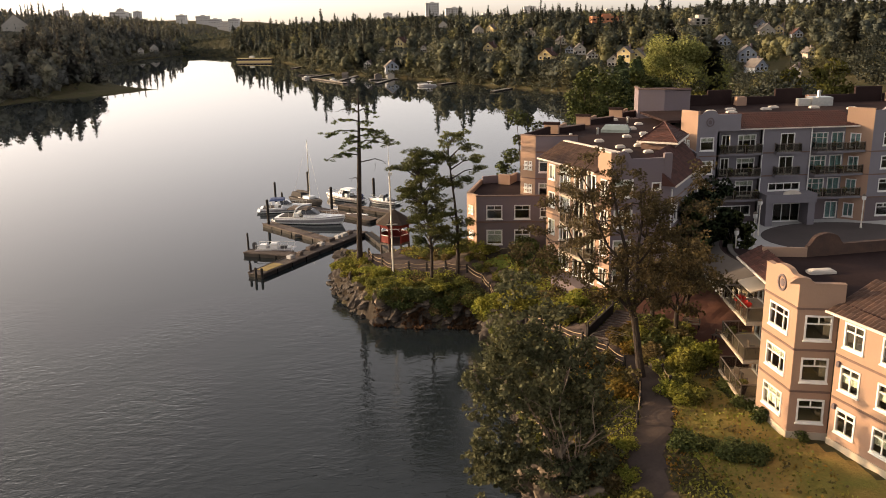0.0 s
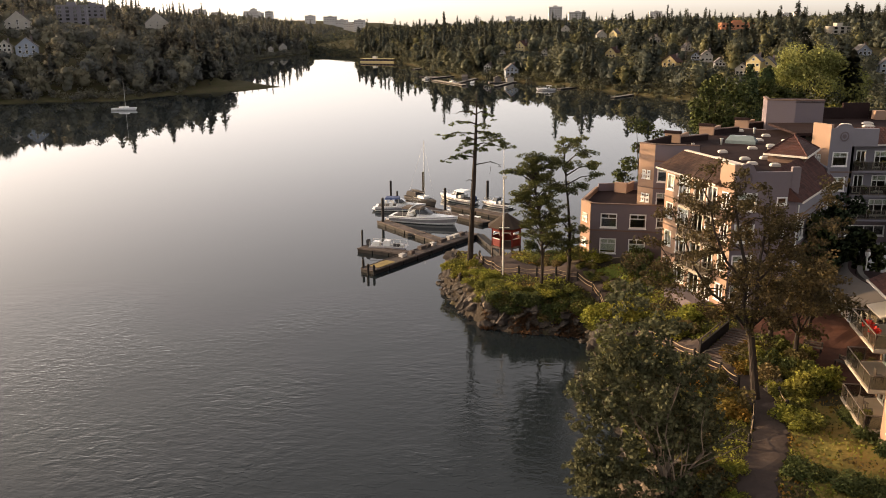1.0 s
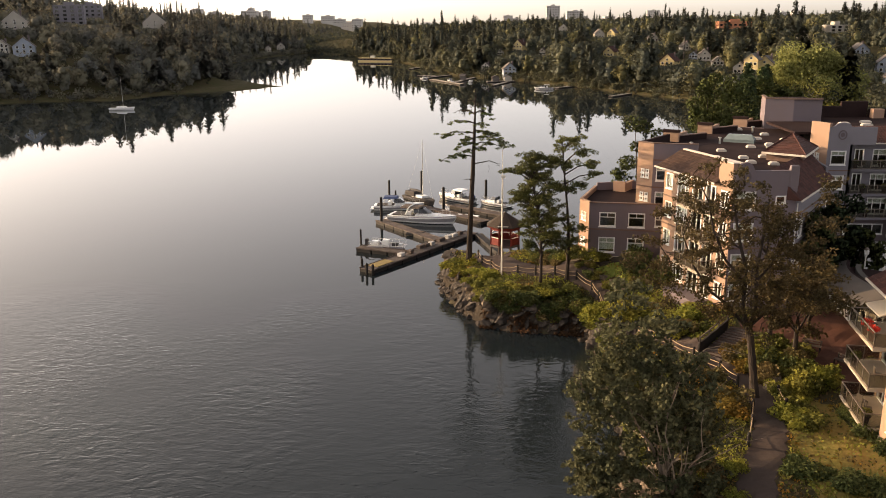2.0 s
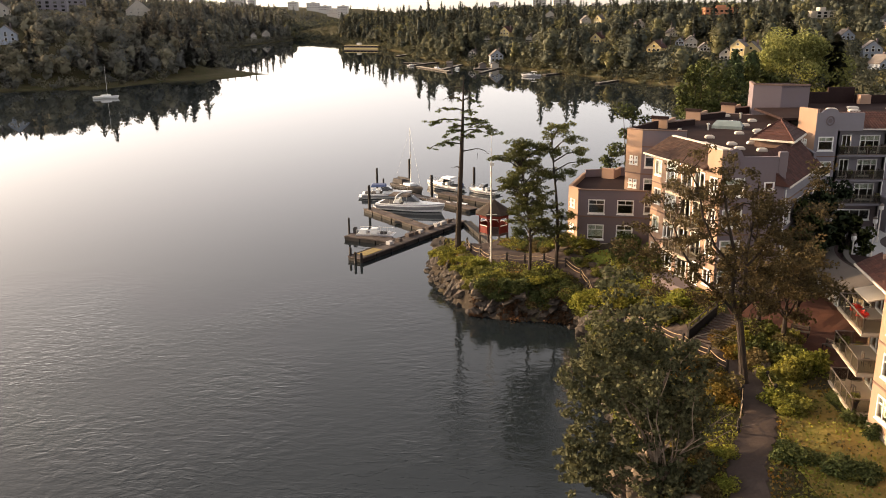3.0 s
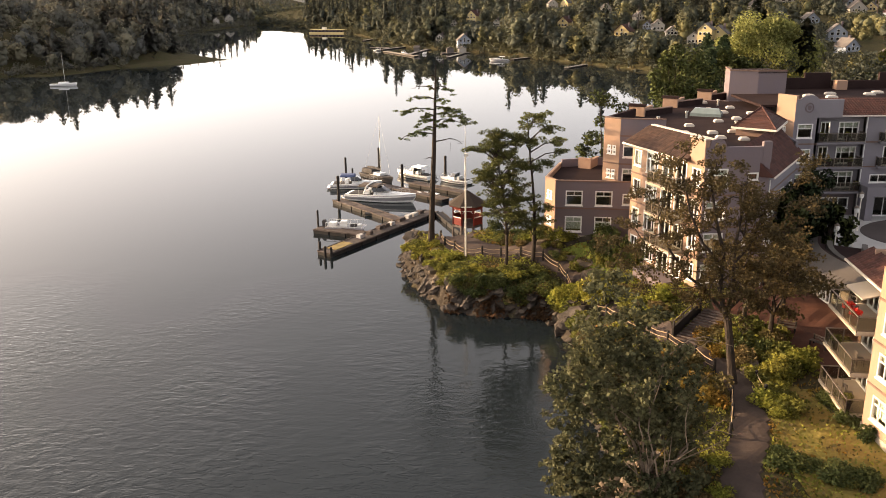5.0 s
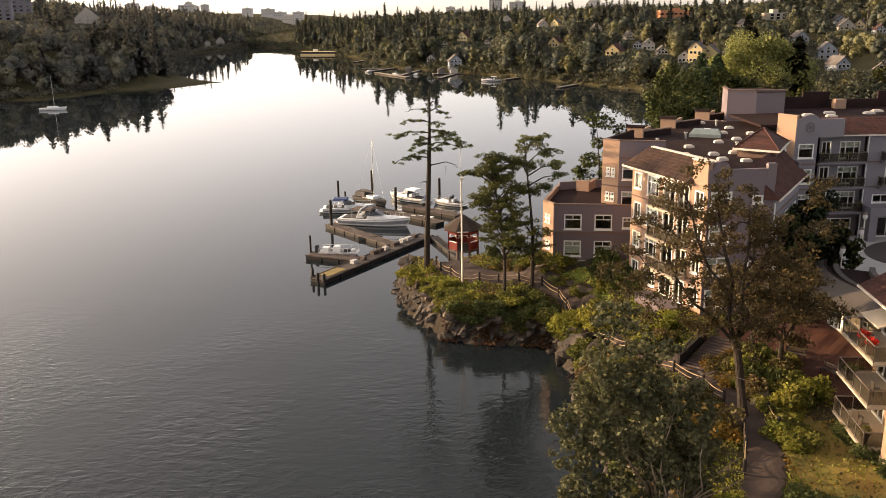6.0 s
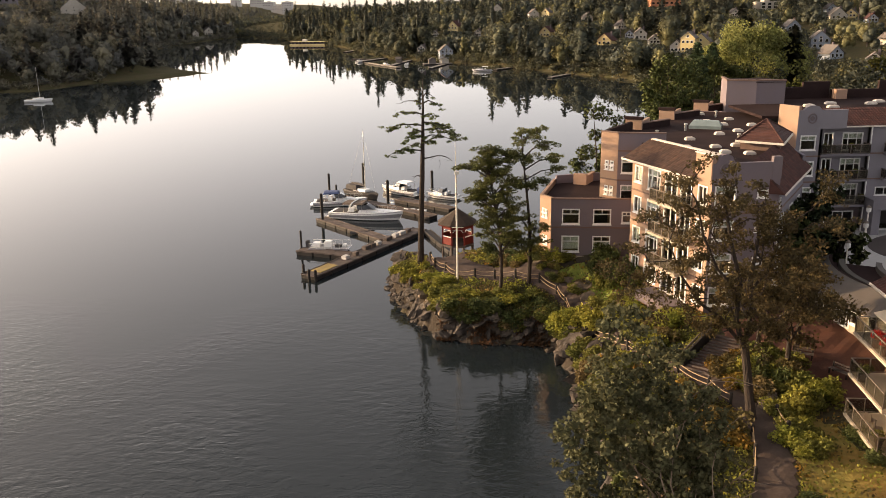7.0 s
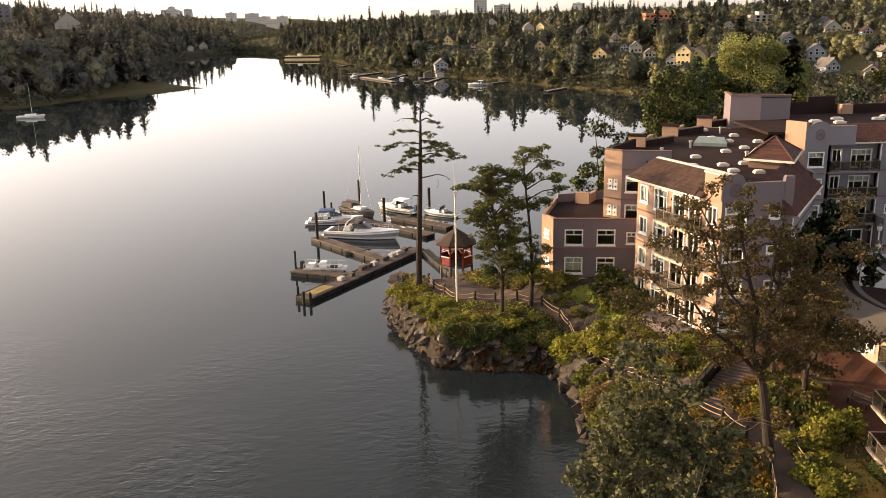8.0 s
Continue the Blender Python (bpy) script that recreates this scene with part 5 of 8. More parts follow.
tips = tips[(np.abs(tips[:, 0] - mid_x) < half_w) & (tips[:, 2] < 16.8)]
lobes = [(9.8, 48.8, 3.8), (9.4, 48.8, 5.4), (11, 48.4, 3.6), (9, 49.4, 7.6), (12.6, 48.6, 4.8), (15.2, 49.4, 5.6), (9.6, 49.2, 10.6), (15.6, 49.8, 8.2), (13.4, 46.9, 3.8), (14.7, 47, 3.2), (15.4, 47.5, 4.3),
         (10.4, 49.4, 13), (13.2, 49.6, 13.4), (14.4, 49.6, 11.2), (12.2, 49.2, 11.8), (10.9, 49.4, 15.6), (11, 48.6, 8.6), (13.2, 48.4, 8.2), (8.9, 49, 9.4), (9, 48.9, 4.4), (10.6, 48.2, 5.8), (15.8, 49, 6.8),
         (14.6, 48.4, 7.2), (12.2, 47.8, 6.6), (10.2, 49, 11.8), (14.2, 49.4, 9.4), (16.2, 48.8, 4.6), (9.2, 48.7, 3)]
low = clumps(lobes, 28, 1.5, rnd)
tips = np.concatenate([tips[rnd.uniform(size=len(tips)) < 0.8], low])
# pale crooked boughs that show between the leaves
for way, ln in (((-0.6, -0.7, 0.95), 3.6), ((-0.45, -0.8, 1.1), 3.8), ((-0.95, -0.35, 0.7), 3.2), ((-0.7, -0.5, 1.2), 4.2), ((-0.25, -0.55, 1.4), 5.2), ((-0.5, -0.4, 1.5), 6.0)):
    grow(s, root, way, ln, 0.08, 1, rnd, [], 0.45, (2, 2), 0.6, 0.2)
leaves = leaf_quads(clumps(tips, 24, 0.38, rnd, 0.7), 0.2, rnd, 0.15, 1.3)
plant_tree("arbutus_tree", tuple(root), s, leaves, (BARK_PALE, LEAF_NEAR), "leaning many-stemmed leafy tree over the water's edge")


def broad_tree(x, y, height_m, width, seed, mat, label, name="leafy_tree", leaf_size=0.45, count=5200):
    """A full crown of leaf sprays in lumps of uneven size on forked limbs."""
    rnd = np.random.default_rng(seed)
    z = ground(x, y)
    s, tips = Shape(), []
    s.tube([(x, y, z - 0.4), (x, y, z + height_m * 0.25)], [width * 0.035 + 0.1, width * 0.03 + 0.06], 8)
    lumps = []
    for k in range(34):
        a, h = rnd.uniform(0, 2 * math.pi), rnd.uniform(0.18, 0.97)
        r = width / 2 * math.sin(math.pi * min(0.97, 0.1 + h * 0.86)) ** 0.6 * rnd.uniform(0.35, 0.95)
        c = np.array([x + r * math.cos(a), y + r * math.sin(a), z + height_m * h])
        lumps.append((c, width * rnd.uniform(0.1, 0.18)))
        if k < 14:
            s.tube([(x, y, z + height_m * 0.22), tuple((c + [x, y, z + height_m * 0.4]) / 2), tuple(c)], [width * 0.014 + 0.05, 0.07, 0.03], 5)
    pts = np.concatenate([clumps([c], count // len(lumps), r, rnd, 0.8) for c, r in lumps])
    out = pts - np.repeat(np.array([c for c, r in lumps]), count // len(lumps), 0)
    out = out / (np.linalg.norm(out, axis=1)[:, None] + 1e-6) + 0.5 * (pts - [x, y, z + height_m * 0.5]) / (width * 0.5) + [0, 0, 0.4] + rnd.normal(0, 0.45, pts.shape)
    out /= np.linalg.norm(out, axis=1)[:, None]
    return plant_tree(name, (x, y, z), s, leaf_quads(pts, leaf_size, rnd, 0.15, 1.3), (BARK, mat), label, normals=None if mat is LEAF_LIME else out)


def fir_tree(x, y, height_m, width, seed, label, mat=LEAF_FIR, z=None):
    rnd = np.random.default_rng(seed)
    z = ground(x, y) if z is None else z
    s, quads = Shape(), []
    s.tube([(x, y, z - 0.4), (x, y, z + height_m * 0.97)], [height_m * 0.018, 0.03], 7)
    pts = []
    for h in np.linspace(0.14, 0.99, int(height_m * 2.2)):
        reach = width / 2 * (1 - h) ** 0.75 * rnd.uniform(0.75, 1.15) + 0.25
        for k in range(7):
            a = rnd.uniform(0, 2 * math.pi)
            r = reach * rnd.uniform(0.6, 1.0)
            for t in np.linspace(0.15, 1, max(3, int(r * 2.2))):
                pts.append((x + r * t * math.cos(a), y + r * t * math.sin(a), z + height_m * h - 0.25 * r * t * t + 0.1))
    pts = clumps(pts, 4, 0.45, rnd, 0.5)
    return plant_tree("fir_tree", (x, y, z), s, leaf_quads(pts, 0.34, rnd, 0.4, 1.7), (BARK, mat), label)


# trees behind the apartment wing and along the back shore
for x, y, h, w, k in ((43, 165, 22, 11, 1), (47.5, 154, 19, 10, 2), (38, 146, 18, 10, 3), (52, 172, 22, 12, 4), (58, 182, 20, 11, 5), (50, 163, 19, 11, 6), (63, 196, 20, 11, 7), (42, 154, 17, 9, 8)):
    fir_tree(x, y, h, w, 60 + k, "dark green fir behind the apartment wing")
for x, y, h, w, k in ((46, 160, 17, 11, 1), (54, 166, 18, 12, 2), (60, 176, 16, 12, 3), (40, 144, 13, 10, 4)):
    broad_tree(x, y, h, w, 70 + k, LEAF_BROAD, "broad dark green tree behind the apartment wing", leaf_size=0.42, count=4600)
for x, y, h, w, k in ((21.2, 107.5, 16.5, 9.0, 1), (24.5, 113.5, 12.5, 6, 2), (31, 124, 13, 7, 3), (17.5, 104.6, 7.5, 4.5, 4), (36, 133, 14, 9, 5), (44, 141, 13, 9, 6)):
    broad_tree(x, y, h, w, 80 + k, LEAF_BROAD, "dark leafy tree on the back shore", leaf_size=0.28, count=6000)
for x, y, h, w, k in ((38.5, 143, 23, 11, 1), (43, 150, 21, 12, 2)):
    broad_tree(x, y, h, w, 140 + k, LEAF_BROAD, "tall dark broad-crowned tree on the back shore", leaf_size=0.32, count=9000)
broad_tree(77, 215, 21.5, 24, 91, LEAF_LIME, "large lime-green broad-crowned tree behind the apartments", leaf_size=0.45, count=17000)
broad_tree(82.5, 218, 19, 22, 92, LEAF_LIME, "large lime-green broad-crowned tree behind the apartments", leaf_size=0.45, count=14000)
for x, y, h, w, k in ((78, 190, 10, 12, 1), (90, 190, 9, 12, 2), (102, 200, 11, 13, 3), (72, 175, 9, 10, 4), (115, 205, 12, 12, 5), (62, 160, 10, 9, 6), (98, 175, 10, 12, 7), (84, 165, 9, 11, 8)):
    broad_tree(x, y, h, w, 100 + k, LEAF_SHRUB if k % 2 else LEAF_BROAD, "green garden tree behind the apartment roofs", leaf_size=0.5, count=2600)
for x, y, h, w, k in ((37.9, 86.4, 9.0, 5.6, 1), (35.4, 83.2, 9.0, 5.4, 2), (39.8, 85.4, 6.0, 4.5, 3), (33.4, 80.6, 8.0, 4.6, 4)):
    broad_tree(x, y, h, w, 120 + k, LEAF_FIR if k < 3 else LEAF_BROAD, "dense dark evergreen beside the forecourt", leaf_size=0.26, count=4200)


def shrub_mesh(mat, seed, n=1150, size=0.092):
    """A low mound of leaves with twigs; about one metre across."""
    rnd = np.random.default_rng(seed)
    lumps = [(rnd.uniform(-0.42, 0.42), rnd.uniform(-0.42, 0.42), rnd.uniform(0.15, 0.62)) for _ in range(9)]
    pts = clumps(lumps, n // 9, 0.36, rnd, 0.85)
    pts[:, 2] = np.maximum(pts[:, 2], 0.02)
    return quad_mesh("shrub", leaf_quads(pts, size, rnd, 0.2, 1.5), mat)


SHRUBS = {key: [shrub_mesh(mat, 200 + 10 * i + j) for j in range(3)] for i, (key, mat) in enumerate(
    (("green", LEAF_SHRUB), ("bright", LEAF_BRIGHT), ("orange", LEAF_ORANGE), ("brown", LEAF_BROWN), ("dark", LEAF_BROAD)))}
SHRUB_LABEL = {"green": "mid-green leafy shrub on the shore bank", "bright": "bright yellow-green shrub on the shore bank", "orange": "orange-yellow flowering shrub beside the path",
               "brown": "dry brown shrub on the bank", "dark": "dark green shrub above the rocks"}


def shrub(key, x, y, size, tall=1.0, z=None):
    ob = thing("shrub", random.choice(SHRUBS[key]), None, SHRUB_LABEL[key], "shrub", "shore shrubs")
    ob.matrix_basis = Matrix.Translation((x, y, (ground(x, y) if z is None else z) - 0.1)) @ Matrix.Rotation(random.uniform(0, 6.28), 4, "Z") @ Matrix.Diagonal((size, size * random.uniform(0.85, 1.15), size * tall, 1))
    return ob


def strip(keys, points, count, spread_m, sizes, tall=1.0):
    """Shrubs scattered along a line."""
    for _ in range(count):
        k = random.uniform(0, len(points) - 1.001)
        i = int(k)
        x = points[i][0] + (points[i + 1][0] - points[i][0]) * (k - i) + random.gauss(0, spread_m)
        y = points[i][1] + (points[i + 1][1] - points[i][1]) * (k - i) + random.gauss(0, spread_m)
        if ground(x, y) > 0.9:
            shrub(random.choice(keys), x, y, random.uniform(*sizes), tall)


random.seed(4)
strip(["bright", "bright", "green"], [(-2.6, 103), (-1.6, 98), (0, 94.5), (1.5, 92)], 22, 0.7, (1, 1.9), 0.8)
strip(["green", "dark", "green", "bright"], [(1.6, 90.2), (5, 88.2), (9, 87.6), (12, 87.0)], 36, 0.6, (1.2, 1.9), 0.62)
strip(["dark", "green", "brown", "dark"], [(2.6, 87.5), (4.8, 86.6), (7.4, 86.1), (10, 85.9), (12.2, 85.6)], 34, 0.35, (1.2, 1.9), 0.85)
strip(["dark", "dark", "green"], [(4.2, 86.9), (6.4, 86.2), (9.2, 85.6), (12.0, 85.2)], 15, 0.25, (1.2, 1.9), 0.9)
strip(["bright"], [(13.2, 84.6), (14.0, 81.5)], 8, 0.6, (1.7, 2.6), 0.95)
strip(["green", "brown", "green"], [(13.8, 80.5), (14.6, 76), (14.6, 70), (15.2, 64), (16.8, 58), (17.2, 54)], 40, 0.7, (1.1, 2.0), 0.8)
strip(["green", "dark"], [(13.8, 68), (14.4, 62), (14.4, 57), (13.6, 53)], 17, 0.5, (1.8, 2.9), 1.1)
strip(["green", "brown", "bright"], [(17.2, 84.5), (18.6, 80.5), (20.2, 76.5), (21.2, 74)], 32, 0.8, (1.2, 2.2), 0.85)
strip(["orange", "orange", "brown"], [(19.2, 64.5), (20.4, 61), (20.2, 57.5)], 10, 0.6, (1.3, 2.2), 0.9)
strip(["bright", "green", "bright"], [(24.8, 63.5), (24.9, 59.5), (24.3, 56), (24.9, 53.5)], 20, 0.5, (1, 1.8), 0.75)
strip(["brown", "orange", "green", "brown"], [(23.2, 67.6), (24.6, 66.0), (25.5, 63.6)], 24, 0.8, (1.1, 1.9), 0.85)
strip(["green", "bright", "dark", "green"], [(24.6, 67.2), (26.4, 65.6), (27.6, 63.6), (26.6, 61.6)], 26, 0.6, (1.3, 2.2), 1.0)
strip(["brown", "green"], [(26.2, 69.6), (27.4, 68.0), (28.2, 66.4)], 10, 0.4, (1.3, 2.0), 1.0)
strip(["green", "dark"], [(22.6, 49.8), (24.6, 48.6), (25.6, 47.6)], 9, 0.5, (1.2, 2.0), 0.65)
strip(["green", "brown", "dark"], [(12.9, 91.2), (14.4, 90.2), (15.7, 88.4)], 10, 0.35, (0.8, 1.4), 0.8)
strip(["dark", "green", "brown", "green"], [(12.9, 83.6), (13.5, 80), (14.2, 76.2), (13.5, 72), (13.3, 67), (14, 62), (14, 57), (12.8, 53.5)], 40, 0.35, (1.0, 1.8), 1.0)
strip(["brown", "brown", "orange"], [(22.6, 67.3), (24.9, 69.4)], 8, 0.3, (0.9, 1.4), 0.9)
strip(["bright", "green", "brown"], [(17, 50.5), (15.6, 47.5), (16, 43)], 15, 0.8, (1, 1.8), 0.8)
strip(["green", "brown", "dark"], [(8.6, 97.5), (9.4, 96.2), (11.4, 95.6), (9.4, 99), (9.4, 103)], 26, 0.7, (1.1, 2), 0.9)
strip(["bright", "green", "brown"], [(10.6, 94.6), (12.2, 93.4), (14.2, 92.3), (16.2, 91.6)], 18, 0.45, (1.1, 1.8), 0.85)
strip(["dark", "green"], [(22.5, 84.8), (20.3, 86.8), (18.6, 89.4)], 8, 0.5, (1.7, 2.7), 1.1)
strip(["dark"], [(27.9, 57.6), (28.4, 54.6), (30.3, 48.6)], 5, 0.3, (1.1, 1.7), 0.8)
strip(["brown", "dark"], [(19.6, 87.0), (18.6, 88.6), (17.4, 90.0)], 6, 0.4, (1.6, 2.4), 1.1)

# low growth over the bank
gx2, gy2 = rng.uniform(-4, 30, 110000), rng.uniform(42, 108, 110000)
d2 = inland(gx2, gy2, NEAR_SHORE)
on_way = (inland(gx2, gy2, ribbon(PATH_LINE, 2.3)) > 0) | (inland(gx2, gy2, ribbon(PATH_LINE[:5], 4.3)) > 0)
built = np.zeros(len(gx2), bool)
for outline in (NB_OUT, TB_ROOF, [(12.3, 94), (13.2, 91.7), (21.5, 90.7), (20.6, 103.4), (14.8, 102)], [(24.5, 71.5), (26.5, 66.5), (29, 63.2), (33, 61), (38, 61), (38, 80), (33, 83), (29, 76.6), (25, 74)]):
    built |= inland(gx2, gy2, outline) > -0.3
gz2 = height(gx2, gy2)
ok = (d2 > 1.0) & ~on_way & ~built & (gz2 > 1.2) & (rng.uniform(size=len(gx2)) < np.where((gx2 > 23.5) & (gy2 < 62), 0.25, 0.8))
low_pts = np.stack([gx2, gy2, gz2 + rng.uniform(0.02, 0.22, len(gx2))], -1)[ok]
kinds = (0.5 + 0.5 * ripple(low_pts[:, 0], low_pts[:, 1], 0.8) + rng.normal(0, 0.2, len(low_pts)))
index = np.digitize(kinds, [0.3, 0.62, 0.85])
thing("undergrowth", quad_mesh("undergrowth", leaf_quads(low_pts, 0.16, rng, 0.1, 1.5), [LEAF_BRIGHT, LEAF_SHRUB, LEAF_BROWN, LEAF_ORANGE], index), None,
      "low mixed grass, ivy and weeds on the bank", "undergrowth", kind="stuff")


# ---- rocks along the shore ----
def rock_mesh(seed, level=3):
    """A fissured slab: a rough ball cut by many planes."""
    rnd = np.random.default_rng(seed + 400)
    bm = bmesh.new()
    bmesh.ops.create_icosphere(bm, subdivisions=level, radius=0.6)
    off = Vector((seed * 7.3, seed * 3.1, seed * 1.7))
    strata = Vector(rnd.normal(size=3)).normalized()
    cuts = [(Vector(rnd.normal(size=3)).normalized(), rnd.uniform(0.24, 0.46)) for _ in range(11)]
    for v in bm.verts:
        for axis, at in cuts:
            over = v.co.dot(axis) - at
            if over > 0:
                v.co -= axis * over * 0.96
        v.co *= 1 + noise.noise(v.co * 7.0 + off) * 0.2 + noise.noise(v.co * 2.5 + off) * 0.22 + 0.14 * abs(math.sin(v.co.dot(strata) * 13 + noise.noise(v.co * 3 + off) * 2))
    me = bpy.data.meshes.new("boulder")
    bm.to_mesh(me)
    bm.free()
    return me


ROCKS = {mat: [rock_mesh(k + 10 * i) for k in range(4)] for i, mat in enumerate(("dark", "warm"))}
for key, mat in (("dark", ROCK), ("warm", ROCK_WARM)):
    for me in ROCKS[key]:
        me.materials.append(mat)


def boulder(key, x, y, z, size):
    ob = thing("boulder", random.choice(ROCKS[key]), None, "dark wet boulder at the waterline" if key == "dark" else "tan lichened boulder on the bank", "boulder", "shore boulders")
    ob.matrix_basis = Matrix.Translation((x, y, z)) @ Euler((0.35 + random.uniform(-0.3, 0.3), -0.25 + random.uniform(-0.3, 0.3), 0.7 + random.gauss(0, 0.5))).to_matrix().to_4x4() @ Matrix.Diagonal((size * random.uniform(1.1, 1.9), size, size * random.uniform(0.4, 0.8), 1))


random.seed(9)
SHORE_RUN = NEAR_SHORE[5:26]
for a, b in zip(SHORE_RUN, SHORE_RUN[1:]):
    span = math.hypot(b[0] - a[0], b[1] - a[1])
    for k in range(max(2, int(span * 1.7))):
        t = random.random()
        x, y = a[0] + (b[0] - a[0]) * t, a[1] + (b[1] - a[1]) * t
        nx, ny = (b[1] - a[1]) / span, -(b[0] - a[0]) / span
        off = random.uniform(-0.2, 1.9)
        x, y = x + nx * off, y + ny * off
        boulder("dark" if off < 1.1 or random.random() < 0.6 else "warm", x, y, max(ground(x, y), -0.2) - 0.12, random.uniform(0.8, 1.7) * (1.5 if random.random() < 0.15 else 1.0))
for x, y, sz in ((12.6, 51.2, 3.0), (13.2, 49.4, 2.4), (13.9, 52.0, 2.0), (12.4, 53.0, 1.6), (14.4, 46.6, 1.8)):
    boulder("warm", x, y, ground(x, y) - 0.1, sz)
for x, y, sz in ((13.4, 90.7, 1.1), (14.8, 89.9, 0.9), (15.9, 88.3, 1.1), (16.3, 86.5, 1.0), (11.9, 92.3, 0.8), (17.1, 84.2, 0.9), (24.4, 62.6, 1.1), (25.0, 61.4, 0.8)):
    boulder("warm", x, y, ground(x, y) + 0.1, sz)


# broken rock between the boulders, as one mesh
rnd = np.random.default_rng(77)
chips = []
for me in [rock_mesh(60 + k, 2) for k in range(6)]:
    co = np.empty(len(me.vertices) * 3)
    me.vertices.foreach_get("co", co)
    chips.append((co.reshape(-1, 3), [tuple(p.vertices) for p in me.polygons]))
rubble, lumps_at, lump_faces = Shape(), [], []
run = np.array(SHORE_RUN, float)
for k in range(420):
    i = rnd.integers(0, len(run) - 1)
    t, off = rnd.uniform(), rnd.uniform(-0.3, 2.1)
    step = run[i + 1] - run[i]
    at = run[i] + step * t + np.array([step[1], -step[0]]) / np.hypot(*step) * off
    size = rnd.uniform(0.35, 0.95) * np.array([rnd.uniform(1, 1.7), 1, rnd.uniform(0.5, 0.9)])
    co, faces = chips[rnd.integers(0, 6)]
    c, sn = math.cos(0.7 + rnd.normal(0, 0.5)), math.sin(0.7 + rnd.normal(0, 0.5))
    p = co * size
    p = np.stack([p[:, 0] * c - p[:, 1] * sn, p[:, 0] * sn + p[:, 1] * c, p[:, 2] + 0.35 * p[:, 0]], -1) + [at[0], at[1], 0]
    lumps_at.append((at, p))
    lump_faces.append(faces)
lift = np.maximum(height(np.array([a[0] for a, _ in lumps_at]), np.array([a[1] for a, _ in lumps_at])), -0.1)
for (at, p), faces, z in zip(lumps_at, lump_faces, lift):
    rubble.add((p + [0, 0, z]).tolist(), faces)
thing("shore_rubble", rubble, ROCK, "dark fissured broken rock along the shore", "rocks", kind="stuff")

# rust-coloured weed along the waterline under the bank
wx = rng.uniform(1.5, 12.5, 5200)
wy = np.interp(wx, (2.1, 4.7, 7.3, 9.9, 12.2), (86, 85.3, 84.7, 84.4, 84)) + rng.normal(0.45, 0.55, 5200)
weed = np.stack([wx, wy, np.maximum(height(wx, wy), 0) + rng.uniform(0.02, 0.3, 5200)], -1)[np.sin(wx * 1.3) + rng.normal(0, 0.5, 5200) > 0]
thing("seaweed", quad_mesh("seaweed", leaf_quads(weed, 0.2, rng, 0.3, 1.8), LEAF_RUST), None, "rust-brown seaweed draped over rocks at the waterline", "seaweed", kind="stuff")


# ---- path furniture ----
def rope_fence(points, label):
    fence = base("rope_fence", (*points[0], ground(*points[0])), label, "fence", "path fences")
    heads = []
    for x, y in points:
        z = ground(x, y)
        post = Shape()
        post.tube([(x, y, z - 0.3), (x, y, z + 1.0), (x, y, z + 1.08)], [0.13, 0.12, 0.07], 8)
        part("post", post, TIMBER_DARK, fence)
        heads.append((x, y, z))
    for a, b in zip(heads, heads[1:]):
        for h in (0.86, 0.45):
            pts = [(a[0] + (b[0] - a[0]) * k, a[1] + (b[1] - a[1]) * k, a[2] + (b[2] - a[2]) * k + h - 0.16 * math.sin(math.pi * k)) for k in np.linspace(0, 1, 7)]
            part("rope", Shape().tube(pts, 0.035, 5), ROPE, fence)


rope_fence([(0.9, 103.2), (1.0, 100.4), (1.5, 98.6), (2.6, 96.5), (3.7, 94.0), (5.6, 92.9), (7.6, 92.2), (9.7, 91.5), (12.0, 90.2), (13.5, 88.4), (14.0, 86.0), (14.5, 82.9), (15.5, 79.9), (16.5, 77.2), (17.4, 74.4), (18.5, 71.2), (19.8, 68.2), (21.2, 65.2), (21.9, 62.6)],
           "rope fence on dark timber posts along the waterfront path")
rope_fence([(21.8, 58.2), (21.0, 55.6), (20.0, 52.9)], "rope fence on dark timber posts beside the near path")
rope_fence([(24.4, 60.8), (24.2, 58.4)], "short rope fence on dark timber posts by the lawn")

pole = base("flagpole", (3.8, 93.7, 3.9), "tall bare off-white flagpole beside the footpath", "flagpole")
part("pole", Shape().tube([(3.8, 93.7, 3.6), (3.8, 93.7, 14.7), (3.8, 93.7, 15.0)], [0.1, 0.085, 0.08], 10), WHITE_METAL, pole)
part("mast_tip", Shape().tube([(3.8, 93.7, 15.0), (3.75, 93.7, 18.2)], [0.04, 0.02], 6), WHITE_METAL, pole)
part("yard_arm", Shape().tube([(3.3, 93.7, 9.2), (4.5, 93.7, 9.2)], 0.05, 6), WHITE_METAL, pole)
part("finial", Shape().box(3.65, 4.1, 93.6, 93.8, 14.8, 15.1), WHITE_METAL, pole)


def street_lamp(x, y, z, h):
    ob = base("street_lamp", (x, y, z), "white post-top lamp on the forecourt", "street lamp", "forecourt lamps")
    part("post", Shape().tube([(x, y, z), (x, y, z + 0.5), (x, y, z + 0.55), (x, y, z + h - 0.5)], [0.14, 0.13, 0.08, 0.07], 8), WHITE_METAL, ob)
    part("lantern", Shape().rings([[(x + r * math.cos(a), y + r * math.sin(a), z + k) for a in (i * math.pi / 4 for i in range(8))] for r, k in ((0.12, h - 0.5), (0.24, h - 0.4), (0.27, h - 0.1), (0.16, h + 0.05))]), WHITE, ob)
    part("cap", Shape().rings([[(x + r * math.cos(a), y + r * math.sin(a), z + k) for a in (i * math.pi / 4 for i in range(8))] for r, k in ((0.3, h + 0.05), (0.2, h + 0.16), (0.03, h + 0.3))]), RAIL, ob)


